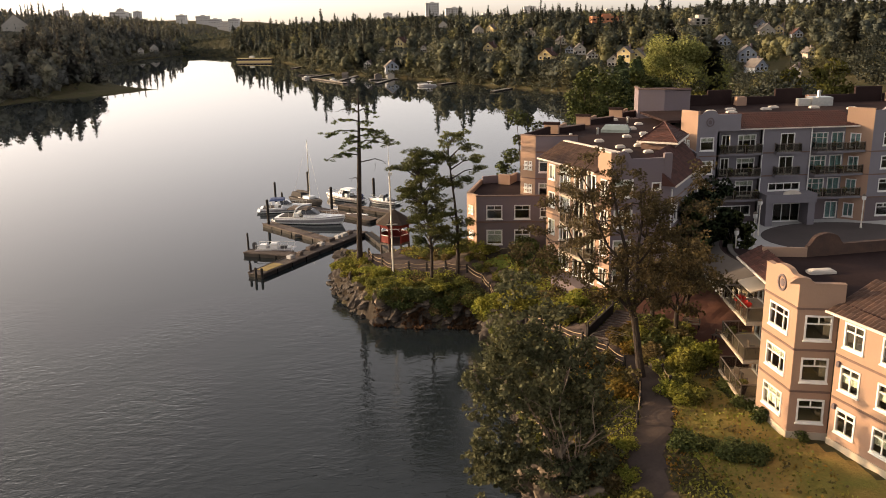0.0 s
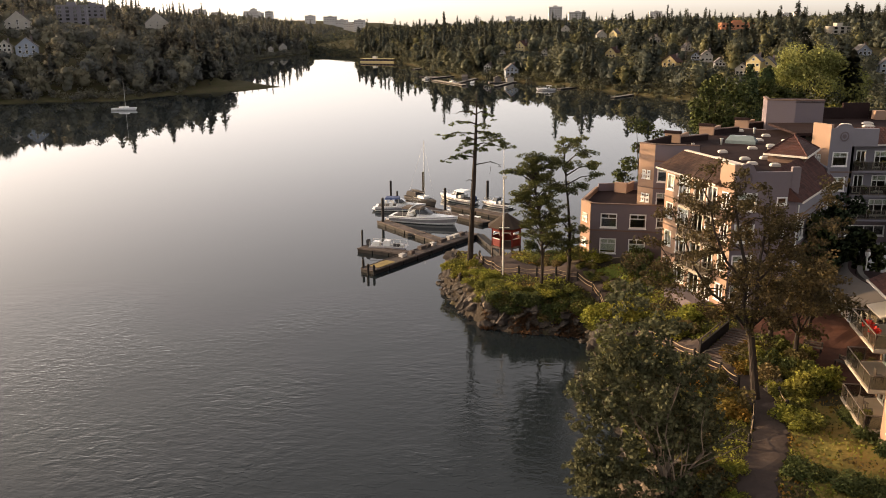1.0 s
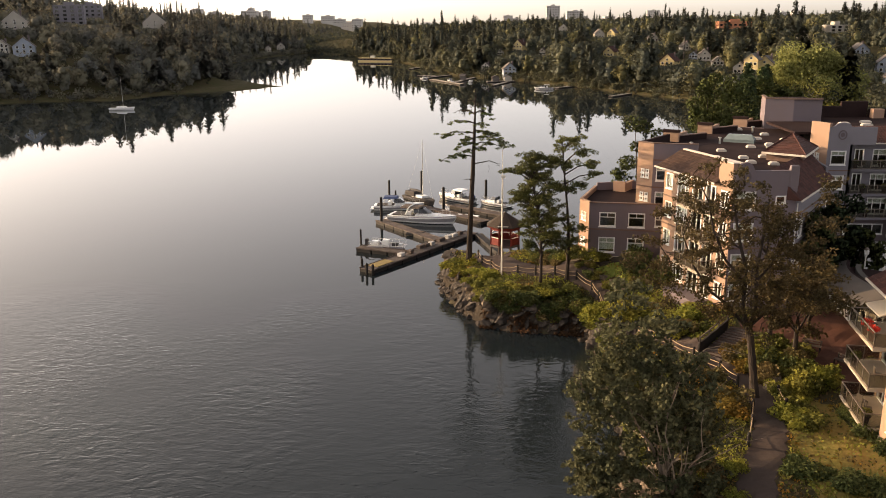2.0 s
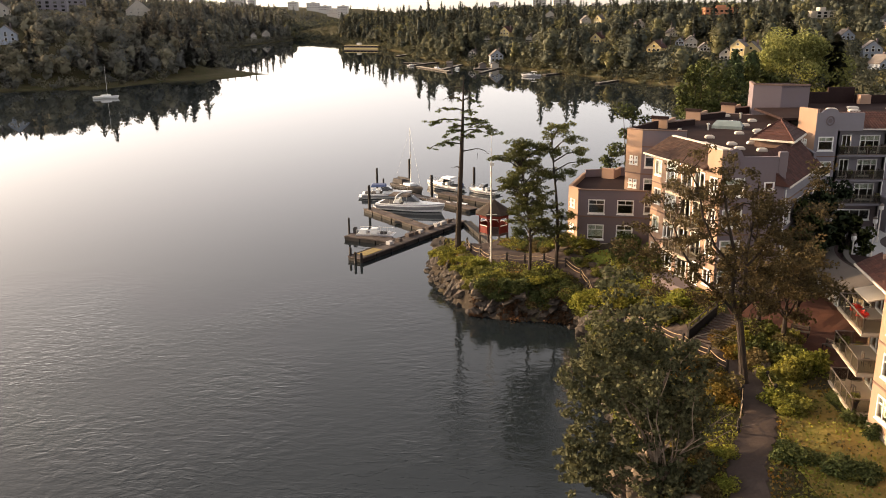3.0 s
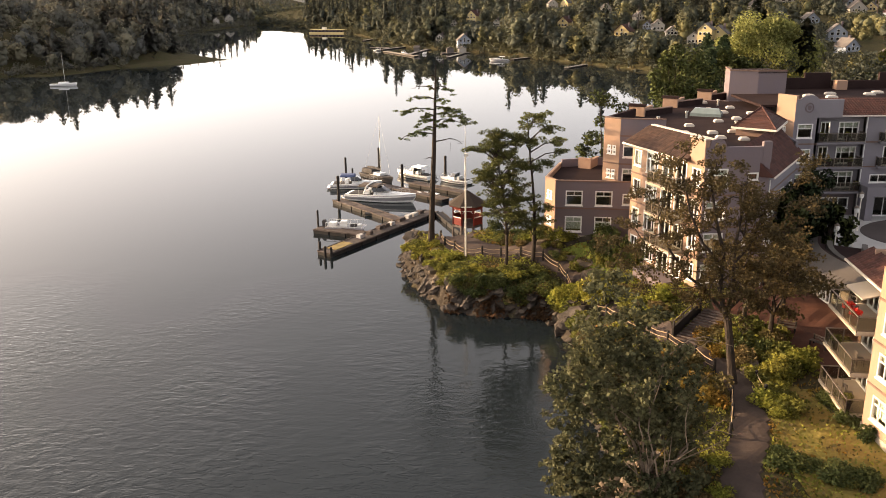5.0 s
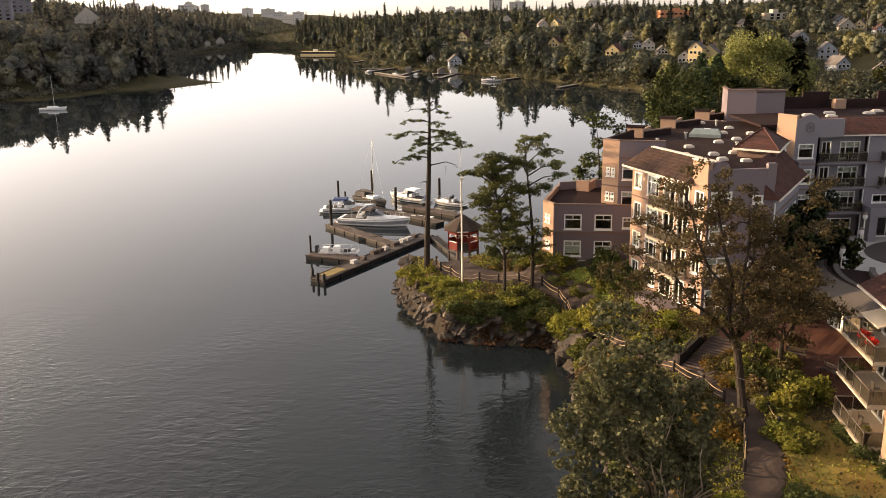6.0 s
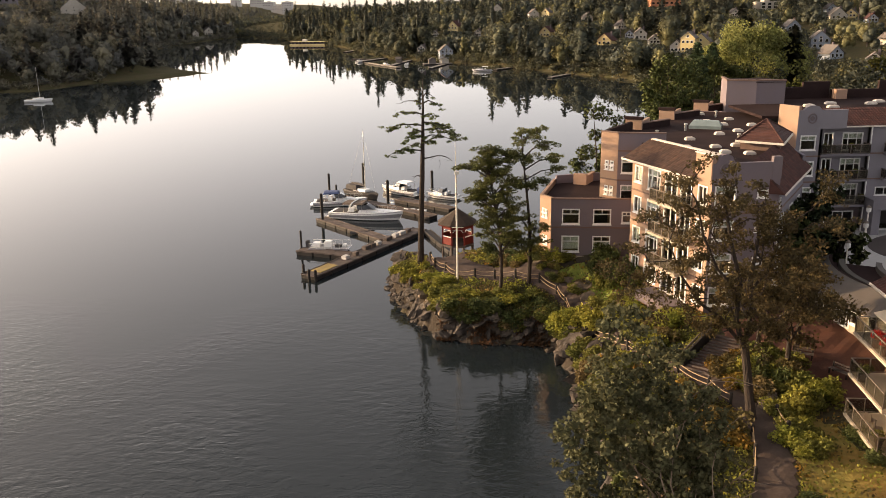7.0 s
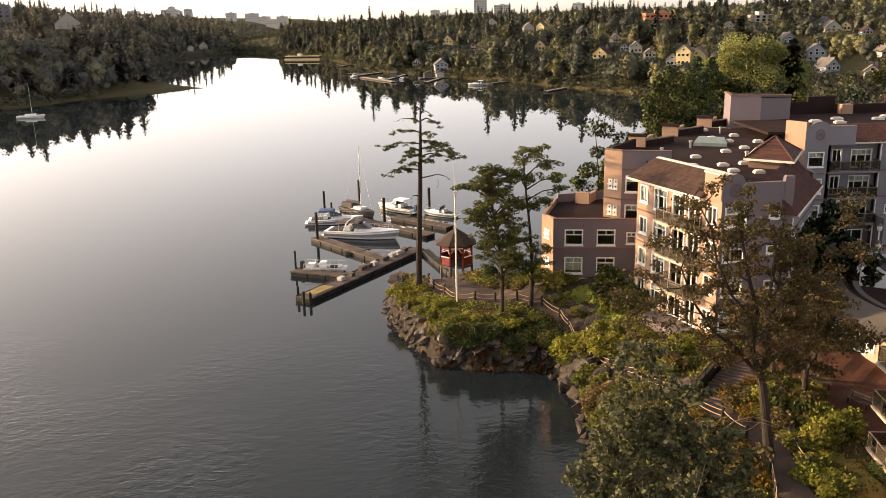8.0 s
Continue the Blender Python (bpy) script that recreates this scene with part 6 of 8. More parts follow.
street_lamp(44.3, 89.6, 5.7, 4.1)
street_lamp(47.6, 95.6, 5.7, 4.2)
street_lamp(61.3, 97.2, 5.7, 4.0)
street_lamp(39.6, 83.5, 5.6, 4.0)


def bench(x, y, turn_deg):
    z = ground(x, y) + 0.06
    ob = base("bench", (0, 0, 0), "dark timber slatted bench on the brick plaza", "bench", "plaza benches")
    for k in range(3):
        part("slat", Shape().chamfered(-0.8, 0.8, -0.25 + k * 0.17, -0.11 + k * 0.17, 0.42, 0.47, 0.01), TIMBER, ob)
    part("backrest", Shape().box(-0.8, 0.8, 0.26, 0.3, 0.55, 0.68).box(-0.8, 0.8, 0.28, 0.32, 0.74, 0.87), TIMBER, ob)
    for sx in (-0.7, 0.7):
        part("leg", Shape().box(sx - 0.04, sx + 0.04, -0.24, -0.16, 0, 0.42).box(sx - 0.04, sx + 0.04, 0.24, 0.33, 0, 0.88), TIMBER_DARK, ob)
    ob.matrix_basis = pose(x, y, z, 0, 0, turn_deg)


bench(29.8, 69.4, -30)
bench(31.4, 66.6, -60)


def planter(x, y, z, key, h=0.6):
    ob = base("flower_pot", (x, y, z), "terracotta pot with a small plant", "planter", "pots")
    s = Shape().rings([[(x + r * math.cos(a), y + r * math.sin(a), z + k) for a in (i * math.pi / 6 for i in range(12))] for r, k in ((0.17, 0), (0.26, h - 0.08), (0.3, h - 0.08), (0.3, h), (0.24, h), (0.22, h - 0.05))])
    part("pot", s, RED_PAINT if key == "red" else ROOF_TILE, ob)
    rnd = np.random.default_rng(int(x * 100))
    part("foliage", quad_mesh("foliage", leaf_quads(clumps([(x, y, z + h + 0.25)], 130, 0.42, rnd), 0.12, rnd), PETALS if key == "red" else LEAF_SHRUB), None, ob)


planter(33.4, 66.2, ground(33.4, 66.2) + 0.06, "green")
planter(28.75, 57.6, 10.4, "red")
planter(28.65, 56.3, 10.4, "red")
planter(28.9, 58.9, 7.5, "green")
planter(28.6, 55.6, 4.6, "green")
for n in range(6):
    planter(45 + n * 0.9 + (n % 2) * 0.2, 101.4, (14.7, 11.8, 8.9)[n % 3], "green")
    planter(57.4 + n * 0.9, 101.3, (14.7, 11.8, 8.9)[(n + 1) % 3], "green")


def lounge_chair(x, y, z, deg):
    ob = base("patio_chair", (0, 0, 0), "dark metal patio chair on a balcony", "chair", "balcony chairs")
    part("seat", Shape().chamfered(-0.26, 0.26, -0.26, 0.26, 0.4, 0.46, 0.02), RAIL, ob)
    part("backrest", Shape().chamfered(-0.26, 0.26, 0.22, 0.28, 0.46, 0.95, 0.02), RAIL, ob)
    for sx in (-0.23, 0.23):
        for sy in (-0.23, 0.23):
            part("leg", Shape().box(sx - 0.02, sx + 0.02, sy - 0.02, sy + 0.02, 0, 0.4), RAIL, ob)
    ob.matrix_basis = pose(x, y, z, 0, 0, deg)
    return ob


for x, y, z, d in ((29.4, 57.2, 4.6, 70), (29.5, 58.4, 4.6, 110), (29.4, 56.4, 7.5, 80), (29.6, 58.6, 10.4, 100), (46, 101.9, 14.7, 180), (48.8, 101.8, 14.7, 170), (47, 101.9, 11.8, 180), (58.5, 101.7, 11.8, 175), (60.4, 101.7, 8.9, 185)):
    lounge_chair(x, y, z, d)

awning = base("awning", (29.5, 57.4, 12.6), "pale canvas awning over the top balcony", "awning")
part("canopy", Shape(side((30.9, 58.6), (30.65, 55.6))[0]).add([(0, 0, 12.75), (2.8, 0, 12.75), (2.8, -1.9, 12.3), (0, -1.9, 12.3), (0, 0, 12.68), (2.8, 0, 12.68), (2.8, -1.9, 12.2), (0, -1.9, 12.2)],
     [(0, 3, 2, 1), (4, 5, 6, 7), (3, 7, 6, 2), (0, 4, 7, 3), (1, 2, 6, 5)]), CREAM, awning)

# broad shallow timber steps from the path up to the plaza, with a dark side wall and handrail
steps = base("garden_steps", (22.0, 69.5, 4.2), "broad shallow timber garden steps with a dark handrail", "steps")
for k in range(13):
    x, y = 20.55 + 0.26 * k, 68.5 + 0.27 * k
    top = ground(20.8, 68.4) + 0.1 + 0.1 * k
    riser = side((x, y), (x + 1.9 + 0.03 * k, y - 1.65))[0]
    tread = part("step", Shape(riser).chamfered(0, 2.55, 0, 0.36, top - 0.6, top, 0.02), ROOF_BROWN, steps)
    part("edge_board", Shape(riser).chamfered(-0.05, 2.6, -0.1, 0.0, top - 0.5, top + 0.03, 0.02), TIMBER, tread)
wall4, wall_len = side((20.3, 68.75), (23.5, 72.1))
part("side_wall", Shape(wall4).add([(0, -0.08, 4.0), (wall_len, -0.08, 4.4), (wall_len, 0.08, 4.4), (0, 0.08, 4.0), (0, -0.08, 5.2), (wall_len, -0.08, 6.2), (wall_len, 0.08, 6.2), (0, 0.08, 5.2)],
     [(3, 2, 1, 0), (4, 5, 6, 7), (0, 1, 5, 4), (1, 2, 6, 5), (2, 3, 7, 6), (3, 0, 4, 7)]), TIMBER_DARK, steps)
part("handrail", Shape(wall4).tube([(0.1, 0, 5.65), (wall_len, 0, 6.65)], 0.06, 6), TIMBER, steps)
for k in np.linspace(0.15, wall_len - 0.1, 4):
    part("post", Shape(wall4).box(k - 0.06, k + 0.06, -0.06, 0.06, 4.1, 5.65 + k / wall_len), TIMBER_DARK, steps)

# ---- gazebo on stilts at the head of the dock ----
GX, GY, GZ = 4.3, 109.2, 3.3
gz_ob = base("gazebo", (GX, GY, 1.0), "red octagonal gazebo on timber stilts with a shingled roof", "gazebo")
octo = lambda r, z, off=0.39: [(GX + 0.84 * r * math.cos(off + i * math.pi / 4), GY + 0.84 * r * math.sin(off + i * math.pi / 4), z) for i in range(8)]
part("deck", Shape().rings([octo(2.5, GZ - 0.25), octo(2.5, GZ)]), TIMBER, gz_ob)
s = Shape()
for k in range(7):
    r0, r1 = 3.0 * (1 - k / 7) + 0.05, 3.0 * (1 - (k + 1) / 7) + 0.05
    z0, z1 = GZ + 2.5 + 1.7 * k / 7, GZ + 2.5 + 1.7 * (k + 1) / 7
    s.rings([octo(r0, z0), octo(r0, z0 + 0.07), octo(r1, z1 + 0.05)], 0, k == 6)
part("roof", s, material("cedar_shingle", (0.05, 0.036, 0.028), 0.9, second=(0.03, 0.023, 0.019), scale=2.5, fine=0.25, bump=0.02), gz_ob)
part("eave", Shape().rings([octo(2.95, GZ + 2.38), octo(3.06, GZ + 2.5), octo(2.5, GZ + 2.5), octo(2.5, GZ + 2.38)], 0, False), RED_PAINT, gz_ob)
ring_lo, ring_hi = octo(2.35, 0), octo(2.35, 0)
for i in range(8):
    x, y, _ = ring_lo[i]
    part("post", Shape().box(x - 0.1, x + 0.1, y - 0.1, y + 0.1, GZ, GZ + 2.45), RED_PAINT, gz_ob)
    part("stilt", Shape().tube([(x, y, -0.8), (x, y, GZ - 0.2)], 0.13, 8), TIMBER, gz_ob)
    x2, y2, _ = ring_lo[(i + 1) % 8]
    t4, ln = side((x, y), (x2, y2))
    if i != 5:
        part("panel", Shape(t4).box(0.1, ln - 0.1, -0.05, 0.05, GZ + 0.05, GZ + 1.0), RED_PAINT, gz_ob)
        part("rail", Shape(t4).box(0.1, ln - 0.1, -0.08, 0.08, GZ + 1.0, GZ + 1.08), WHITE, gz_ob)
    part("valance", Shape(t4).box(0.1, ln - 0.1, -0.05, 0.05, GZ + 2.0, GZ + 2.4), RED_PAINT, gz_ob)
    part("brace", Shape(t4).tube([(0.1, 0, GZ + 1.6), (0.5, 0, GZ + 2.05)], 0.04, 4).tube([(ln - 0.1, 0, GZ + 1.6), (ln - 0.5, 0, GZ + 2.05)], 0.04, 4), WHITE, gz_ob)


# ---- docks and boats ----
def dock(p0, p1, width, label, tyres=True, mat=TIMBER):
    t4, ln = side(p0, p1)
    ob = base("floating_dock", (*p0, 0), label, "dock", "floating docks")
    n = max(2, round(ln / 3.0))
    for i in range(n):
        a, b = ln * i / n + 0.02, ln * (i + 1) / n - 0.02
        seg = part("deck", Shape(t4).chamfered(a, b, -width / 2, width / 2, 0.44, 0.52 + 0.015 * (i % 2), 0.03), mat, ob)
        part("float", Shape(t4).box(a + 0.1, b - 0.1, -width / 2 + 0.03, width / 2 - 0.03, -0.35, 0.44), TIMBER_DARK, seg)
    for y in (-width / 2 + 0.08, width / 2 - 0.08):
        part("kerb_rail", Shape(t4).chamfered(0.05, ln - 0.05, y - 0.06, y + 0.06, 0.54, 0.62, 0.02), mat, ob)
    return ob


dock((-13.8, 105.6), (-0.6, 126.6), 2.4, "long weathered timber floating dock leading to the gazebo")
dock((-16.6, 117.2), (-9.4, 114.2), 1.9, "short timber finger dock with a workboat")
dock((-15.9, 134.4), (-5.4, 121.6), 1.8, "timber finger dock between moored boats")
dock((-14.6, 149.6), (1.4, 134.0), 1.8, "timber finger dock behind the cruisers")
dock((-4.6, 146.6), (4.4, 138.6), 1.8, "outer timber dock near the gazebo")
dock((0.4, 125.6), (4.6, 112.2), 1.2, "narrow dark timber gangway to the gazebo", mat=TIMBER_DARK)
thing("dock_mat", Shape(side((-13.0, 106.9), (-10.4, 111.0))[0]).chamfered(0, 3.4, -0.7, 0.9, 0.54, 0.6, 0.02), DECK_YELLOW, "mossy yellow deck matting on the dock end", "deck mat")
for k, (x, y, w) in enumerate(((-7.6, 116.6, 1.2), (-6.2, 118.6, 0.8), (-5.0, 120.8, 1.4), (-4.0, 122.4, 0.9), (-8.8, 113.8, 0.7), (-3.2, 123.6, 1.3), (-2.4, 124.9, 1.0), (-9.9, 112.2, 0.9), (-6.9, 117.6, 0.9))):
    b = thing("dock_box", Shape().chamfered(-w / 2, w / 2, -0.35, 0.35, 0, 0.45, 0.04), CONCRETE if k % 2 else TIMBER, "low pale storage box on the dock", "storage box", "dock boxes")
    b.matrix_basis = pose(x, y, 0.54, 0, 0, 58)
for x, y, h, r in ((-17.2, 157, 2.9, 0.2), (-15.5, 133.4, 4.4, 0.22), (-11.1, 158, 4.5, 0.24), (1.2, 153, 3.8, 0.24), (-16.4, 117.9, 2.8, 0.14), (-14.5, 106.8, 1.5, 0.17), (-12.8, 104.9, 1.3, 0.17), (-13.6, 105.0, 1.4, 0.17), (-6.2, 146.5, 3.6, 0.24), (-15.2, 150.5, 2.2, 0.16)):
    thing("mooring_post", Shape().tube([(x, y, -2), (x, y, h), (x, y, h + 0.1)], [r * 1.05, r, r * 0.7], 9), TIMBER_DARK, "dark tarred timber mooring post in the water", "post", "mooring posts")


CANVAS_TAN = material("tan_canvas", (0.13, 0.1, 0.08), 0.8, scale=2)


def hull_loops(length, beam, free):
    """Cross sections from stern to bow."""
    loops = []
    for k in np.linspace(0, 1, 11):
        half = beam / 2 * (1 - max(0, (k - 0.45) / 0.55) ** 2.2) * (0.92 + 0.08 * min(1, k * 5))
        half = max(half, 0.03)
        sheer = free * (0.86 + 0.34 * k * k)
        x = length * (k - 0.5)
        rake = length * 0.07 * k ** 3
        loops.append([(x, -half * 0.25, -0.35), (x, -half * 0.82, 0.1), (x + rake, -half, sheer * 0.72), (x + rake, -half * 0.98, sheer), (x + rake, half * 0.98, sheer), (x + rake, half, sheer * 0.72), (x, half * 0.82, 0.1), (x, half * 0.25, -0.35)])
    return loops


def cruiser(length, beam, place, deg, label, top=None, stripe=HULL_GREY, arch=True, engine=False):
    """A motor cruiser: hull with a rubbing strake, foredeck, windscreen, cockpit, radar arch, canvas and rails."""
    ob = base("motor_boat", (0, 0, 0), label, "boat", "moored boats")
    free = 0.1 * length + 0.15
    hull = part("hull", Shape().rings(hull_loops(length, beam, free)), GELCOAT, ob)
    lower = Shape().rings([[(x * 1.002, y * 1.015, z) for x, y, z in (lp[0], lp[1], lp[6], lp[7])] for lp in hull_loops(length, beam, free)])
    part("bottom_paint", lower, stripe, hull)
    band = Shape()
    for lo, hi in ((1, 2), (6, 5)):
        strakes = [(Vector(lp[lo]).lerp(Vector(lp[hi]), 0.35), Vector(lp[lo]).lerp(Vector(lp[hi]), 0.97)) for lp in hull_loops(length, beam, free)]
        band.rings([[(a.x, a.y * 1.02, a.z), (b.x, b.y * 1.02, b.z), (b.x, b.y * 0.97, b.z), (a.x, a.y * 0.97, a.z)] for a, b in strakes])
    part("hull_band", band, stripe, hull)
    st = Shape()
    for sgn in (-1, 1):
        st.tube([(lp[3][0], sgn * abs(lp[3][1]) * 1.01, lp[3][2] - 0.12) for lp in hull_loops(length, beam, free)], 0.05, 5)
    part("rubbing_strake", st, stripe, hull)
    cabin = Shape()
    for x0, x1, w0, w1, h in ((-0.05, 0.36, 0.82, 0.3, 0.42),):
        L, z = length, free * 0.95
        cabin.rings([[(L * x0, -beam / 2 * w0, z), (L * x1, -beam / 2 * w1, z + 0.1), (L * x1, beam / 2 * w1, z + 0.1), (L * x0, beam / 2 * w0, z)],
                     [(L * (x0 + 0.01), -beam / 2 * w0 * 0.85, z + h), (L * (x1 - 0.06), -beam / 2 * w1 * 0.7, z + h * 0.6), (L * (x1 - 0.06), beam / 2 * w1 * 0.7, z + h * 0.6), (L * (x0 + 0.01), beam / 2 * w0 * 0.85, z + h)]])
    part("foredeck", cabin, GELCOAT, ob)
    L, z = length, free + 0.38
    screen = Shape()
    screen.rings([[(L * 0.10, -beam * 0.34, z), (L * 0.16, -beam * 0.2, z), (L * 0.16, beam * 0.2, z), (L * 0.10, beam * 0.34, z), (L * -0.06, beam * 0.38, z), (L * -0.06, -beam * 0.38, z)],
                  [(L * 0.03, -beam * 0.28, z + 0.62), (L * 0.06, -beam * 0.16, z + 0.62), (L * 0.06, beam * 0.16, z + 0.62), (L * 0.03, beam * 0.28, z + 0.62), (L * -0.08, beam * 0.34, z + 0.55), (L * -0.08, -beam * 0.34, z + 0.55)]])
    part("windscreen", screen, SCREEN, ob)
    part("cockpit", Shape().chamfered(-L * 0.44, -L * 0.06, -beam * 0.36, beam * 0.36, free * 0.8, free * 0.96, 0.05), CANVAS_DARK, ob)
    for sy in (-0.2, 0.2):
        part("seat", Shape().chamfered(-L * 0.2, -L * 0.12, (sy - 0.13) * beam, (sy + 0.13) * beam, free * 0.95, free + 0.5, 0.08), GELCOAT, ob)
    if arch:
        a = Shape()
        a.tube([(-L * 0.2, -beam * 0.42, free), (-L * 0.16, -beam * 0.38, free + 1.1), (-L * 0.14, -beam * 0.28, free + 1.35), (-L * 0.14, beam * 0.28, free + 1.35), (-L * 0.16, beam * 0.38, free + 1.1), (-L * 0.2, beam * 0.42, free)], 0.12, 6)
        part("radar_arch", a, GELCOAT, ob)
    if top:
        c = Shape()
        c.rings([[(-L * 0.3, -beam * 0.4, free + 1.05), (L * 0.02, -beam * 0.36, free + 1.1), (L * 0.02, beam * 0.36, free + 1.1), (-L * 0.3, beam * 0.4, free + 1.05)],
                 [(-L * 0.28, -beam * 0.3, free + 1.3), (L * 0.0, -beam * 0.27, free + 1.3), (L * 0.0, beam * 0.27, free + 1.3), (-L * 0.28, beam * 0.3, free + 1.3)]])
        part("canopy", c, top, ob)
        for sx in (-0.28, 0.0):
            for sy in (-0.36, 0.36):
                part("canopy_pole", Shape().tube([(L * sx, beam * sy, free * 0.9), (L * sx, beam * sy, free + 1.1)], 0.03, 5), STEEL, ob)
    rails = Shape()
    for sgn in (-1, 1):
        pts = [(L * k, sgn * beam / 2 * (1 - max(0, (k + 0.05) / 0.55) ** 2.2) * 0.9, free * (0.86 + 0.34 * (k + 0.5) ** 2) + 0.55) for k in np.linspace(0.08, 0.47, 6)]
        rails.tube(pts, 0.025, 4)
        for p in pts:
            rails.tube([p, (p[0], p[1], p[2] - 0.55)], 0.018, 4)
    part("bow_rail", rails, STEEL, ob)
    if engine:
        part("outboard_motor", Shape().chamfered(-L * 0.5 - 0.5, -L * 0.5 + 0.05, -0.25, 0.25, free * 0.6, free + 0.55, 0.12).box(-L * 0.5 - 0.35, -L * 0.5 - 0.1, -0.08, 0.08, -0.4, free * 0.6), CANVAS_BLUE, ob)
    part("swim_step", Shape().chamfered(-L * 0.5 - 0.6, -L * 0.5, -beam * 0.38, beam * 0.38, 0.28, 0.38, 0.04), GELCOAT, ob)
    ob.matrix_basis = pose(*place, 0, 0, deg) @ Matrix.Diagonal((1, 1.06, 1.04, 1))
    return ob


cruiser(10.8, 3.3, (-9.2, 135.4, 0), -17, "large white motor cruiser with dark windscreen and radar arch", top=CANVAS_TAN, arch=True)
cruiser(8.2, 2.9, (-14.2, 144.9, 0), 3, "white motor boat with a blue canvas top", top=CANVAS_BLUE, arch=False)
cruiser(7.6, 2.8, (-4.2, 152.8, 0), 142, "white cabin cruiser with a pale hard top", top=GELCOAT, engine=True, arch=False)
cruiser(5.6, 2.2, (3.0, 148.5, 0), 150, "small white motor boat moored near the gazebo", arch=False)

sail = base("sailing_boat", (0, 0, 0), "old sailing boat under dark canvas covers with a tall mast", "boat", "moored boats")
part("hull", Shape().rings(hull_loops(8.2, 2.5, 0.95)), CANVAS_DARK, sail)
part("cabin", Shape().chamfered(-1.6, 1.8, -0.75, 0.75, 0.85, 1.4, 0.12), GELCOAT, sail)
part("boom_cover", Shape().tube([(-3.0, 0, 1.9), (-1.0, 0, 2.0), (0.9, 0, 1.9)], [0.16, 0.24, 0.14], 7), CANVAS_DARK, sail)
part("cockpit_tent", Shape().profile([(-3.6, 1.0), (-0.4, 1.0), (-0.5, 1.9), (-3.2, 1.8)], -0.95, 0.95), CANVAS_DARK, sail)
part("mast", Shape().tube([(1.0, 0, 0.9), (1.0, 0, 11.4)], [0.08, 0.05], 7), STEEL, sail)
part("stay", Shape().tube([(1.0, 0, 11.2), (4.0, 0, 1.2)], 0.012, 3).tube([(1.0, 0, 11.2), (-4.0, 0, 1.2)], 0.012, 3), STEEL, sail)
sail.matrix_basis = pose(-10.9, 151.6, 0, 0, 0, -50)

work = base("workboat", (0, 0, 0), "flat grey workboat with white rails and gear aboard", "boat", "moored boats")
part("hull", Shape().rings([[(-2.6, -1.0, -0.2), (2.2, -1.0, -0.2), (2.2, 1.0, -0.2), (-2.6, 1.0, -0.2)], [(-2.7, -1.15, 0.6), (2.9, -1.0, 0.7), (2.9, 1.0, 0.7), (-2.7, 1.15, 0.6)]]), HULL_GREY, work)
part("deck", Shape().box(-2.5, 2.6, -0.9, 0.9, 0.62, 0.7), CONCRETE, work)
part("console", Shape().chamfered(-0.6, 0.4, -0.4, 0.4, 0.7, 1.5, 0.08), GELCOAT, work)
part("gear_box", Shape().chamfered(-2.2, -1.2, -0.6, 0.5, 0.7, 1.25, 0.06), GELCOAT, work)
part("gear_box", Shape().chamfered(0.9, 1.7, -0.5, 0.2, 0.7, 1.1, 0.06), CANVAS_DARK, work)
part("fish_tote", Shape().chamfered(-1.1, -0.7, 0.1, 0.6, 0.7, 1.05, 0.05), HULL_GREY, work)
part("fish_tote", Shape().chamfered(1.8, 2.3, -0.2, 0.5, 0.7, 1.0, 0.05), GELCOAT, work)
part("outboard_motor", Shape().chamfered(-3.2, -2.7, -0.25, 0.25, 0.5, 1.5, 0.12), CANVAS_DARK, work)
s = Shape()
for y in (-1.02, 1.02):
    s.tube([(-2.5, y, 1.35), (2.6, y, 1.35)], 0.04, 5)
    for x in np.linspace(-2.5, 2.6, 6):
        s.tube([(x, y, 0.6), (x, y, 1.35)], 0.03, 4)
part("hand_rail", s, WHITE, work)
work.matrix_basis = pose(-12.6, 117.6, 0, 0, 0, -8)
dink = base("dinghy", (0, 0, 0), "dark rubber dinghy beside the dock", "boat", "moored boats")
part("tube", Shape().tube([(-1.3, -0.6, 0.3), (0.8, -0.6, 0.32), (1.5, 0, 0.45), (0.8, 0.6, 0.32), (-1.3, 0.6, 0.3)], 0.24, 8), CANVAS_DARK, dink)
part("floorboard", Shape().box(-1.2, 1.0, -0.45, 0.45, 0.12, 0.2), HULL_GREY, dink)
dink.matrix_basis = pose(-9.2, 126.2, 0, 0, 0, -12)
dory = base("dinghy", (0, 0, 0), "small white tender moored between the docks", "boat", "moored boats")
part("hull", Shape().rings(hull_loops(3.4, 1.4, 0.5)), GELCOAT, dory)
part("thwart", Shape().box(-0.2, 0.1, -0.55, 0.55, 0.46, 0.52), TIMBER, dory)
dory.matrix_basis = pose(-1.5, 138.5, 0, 0, 0, 160)


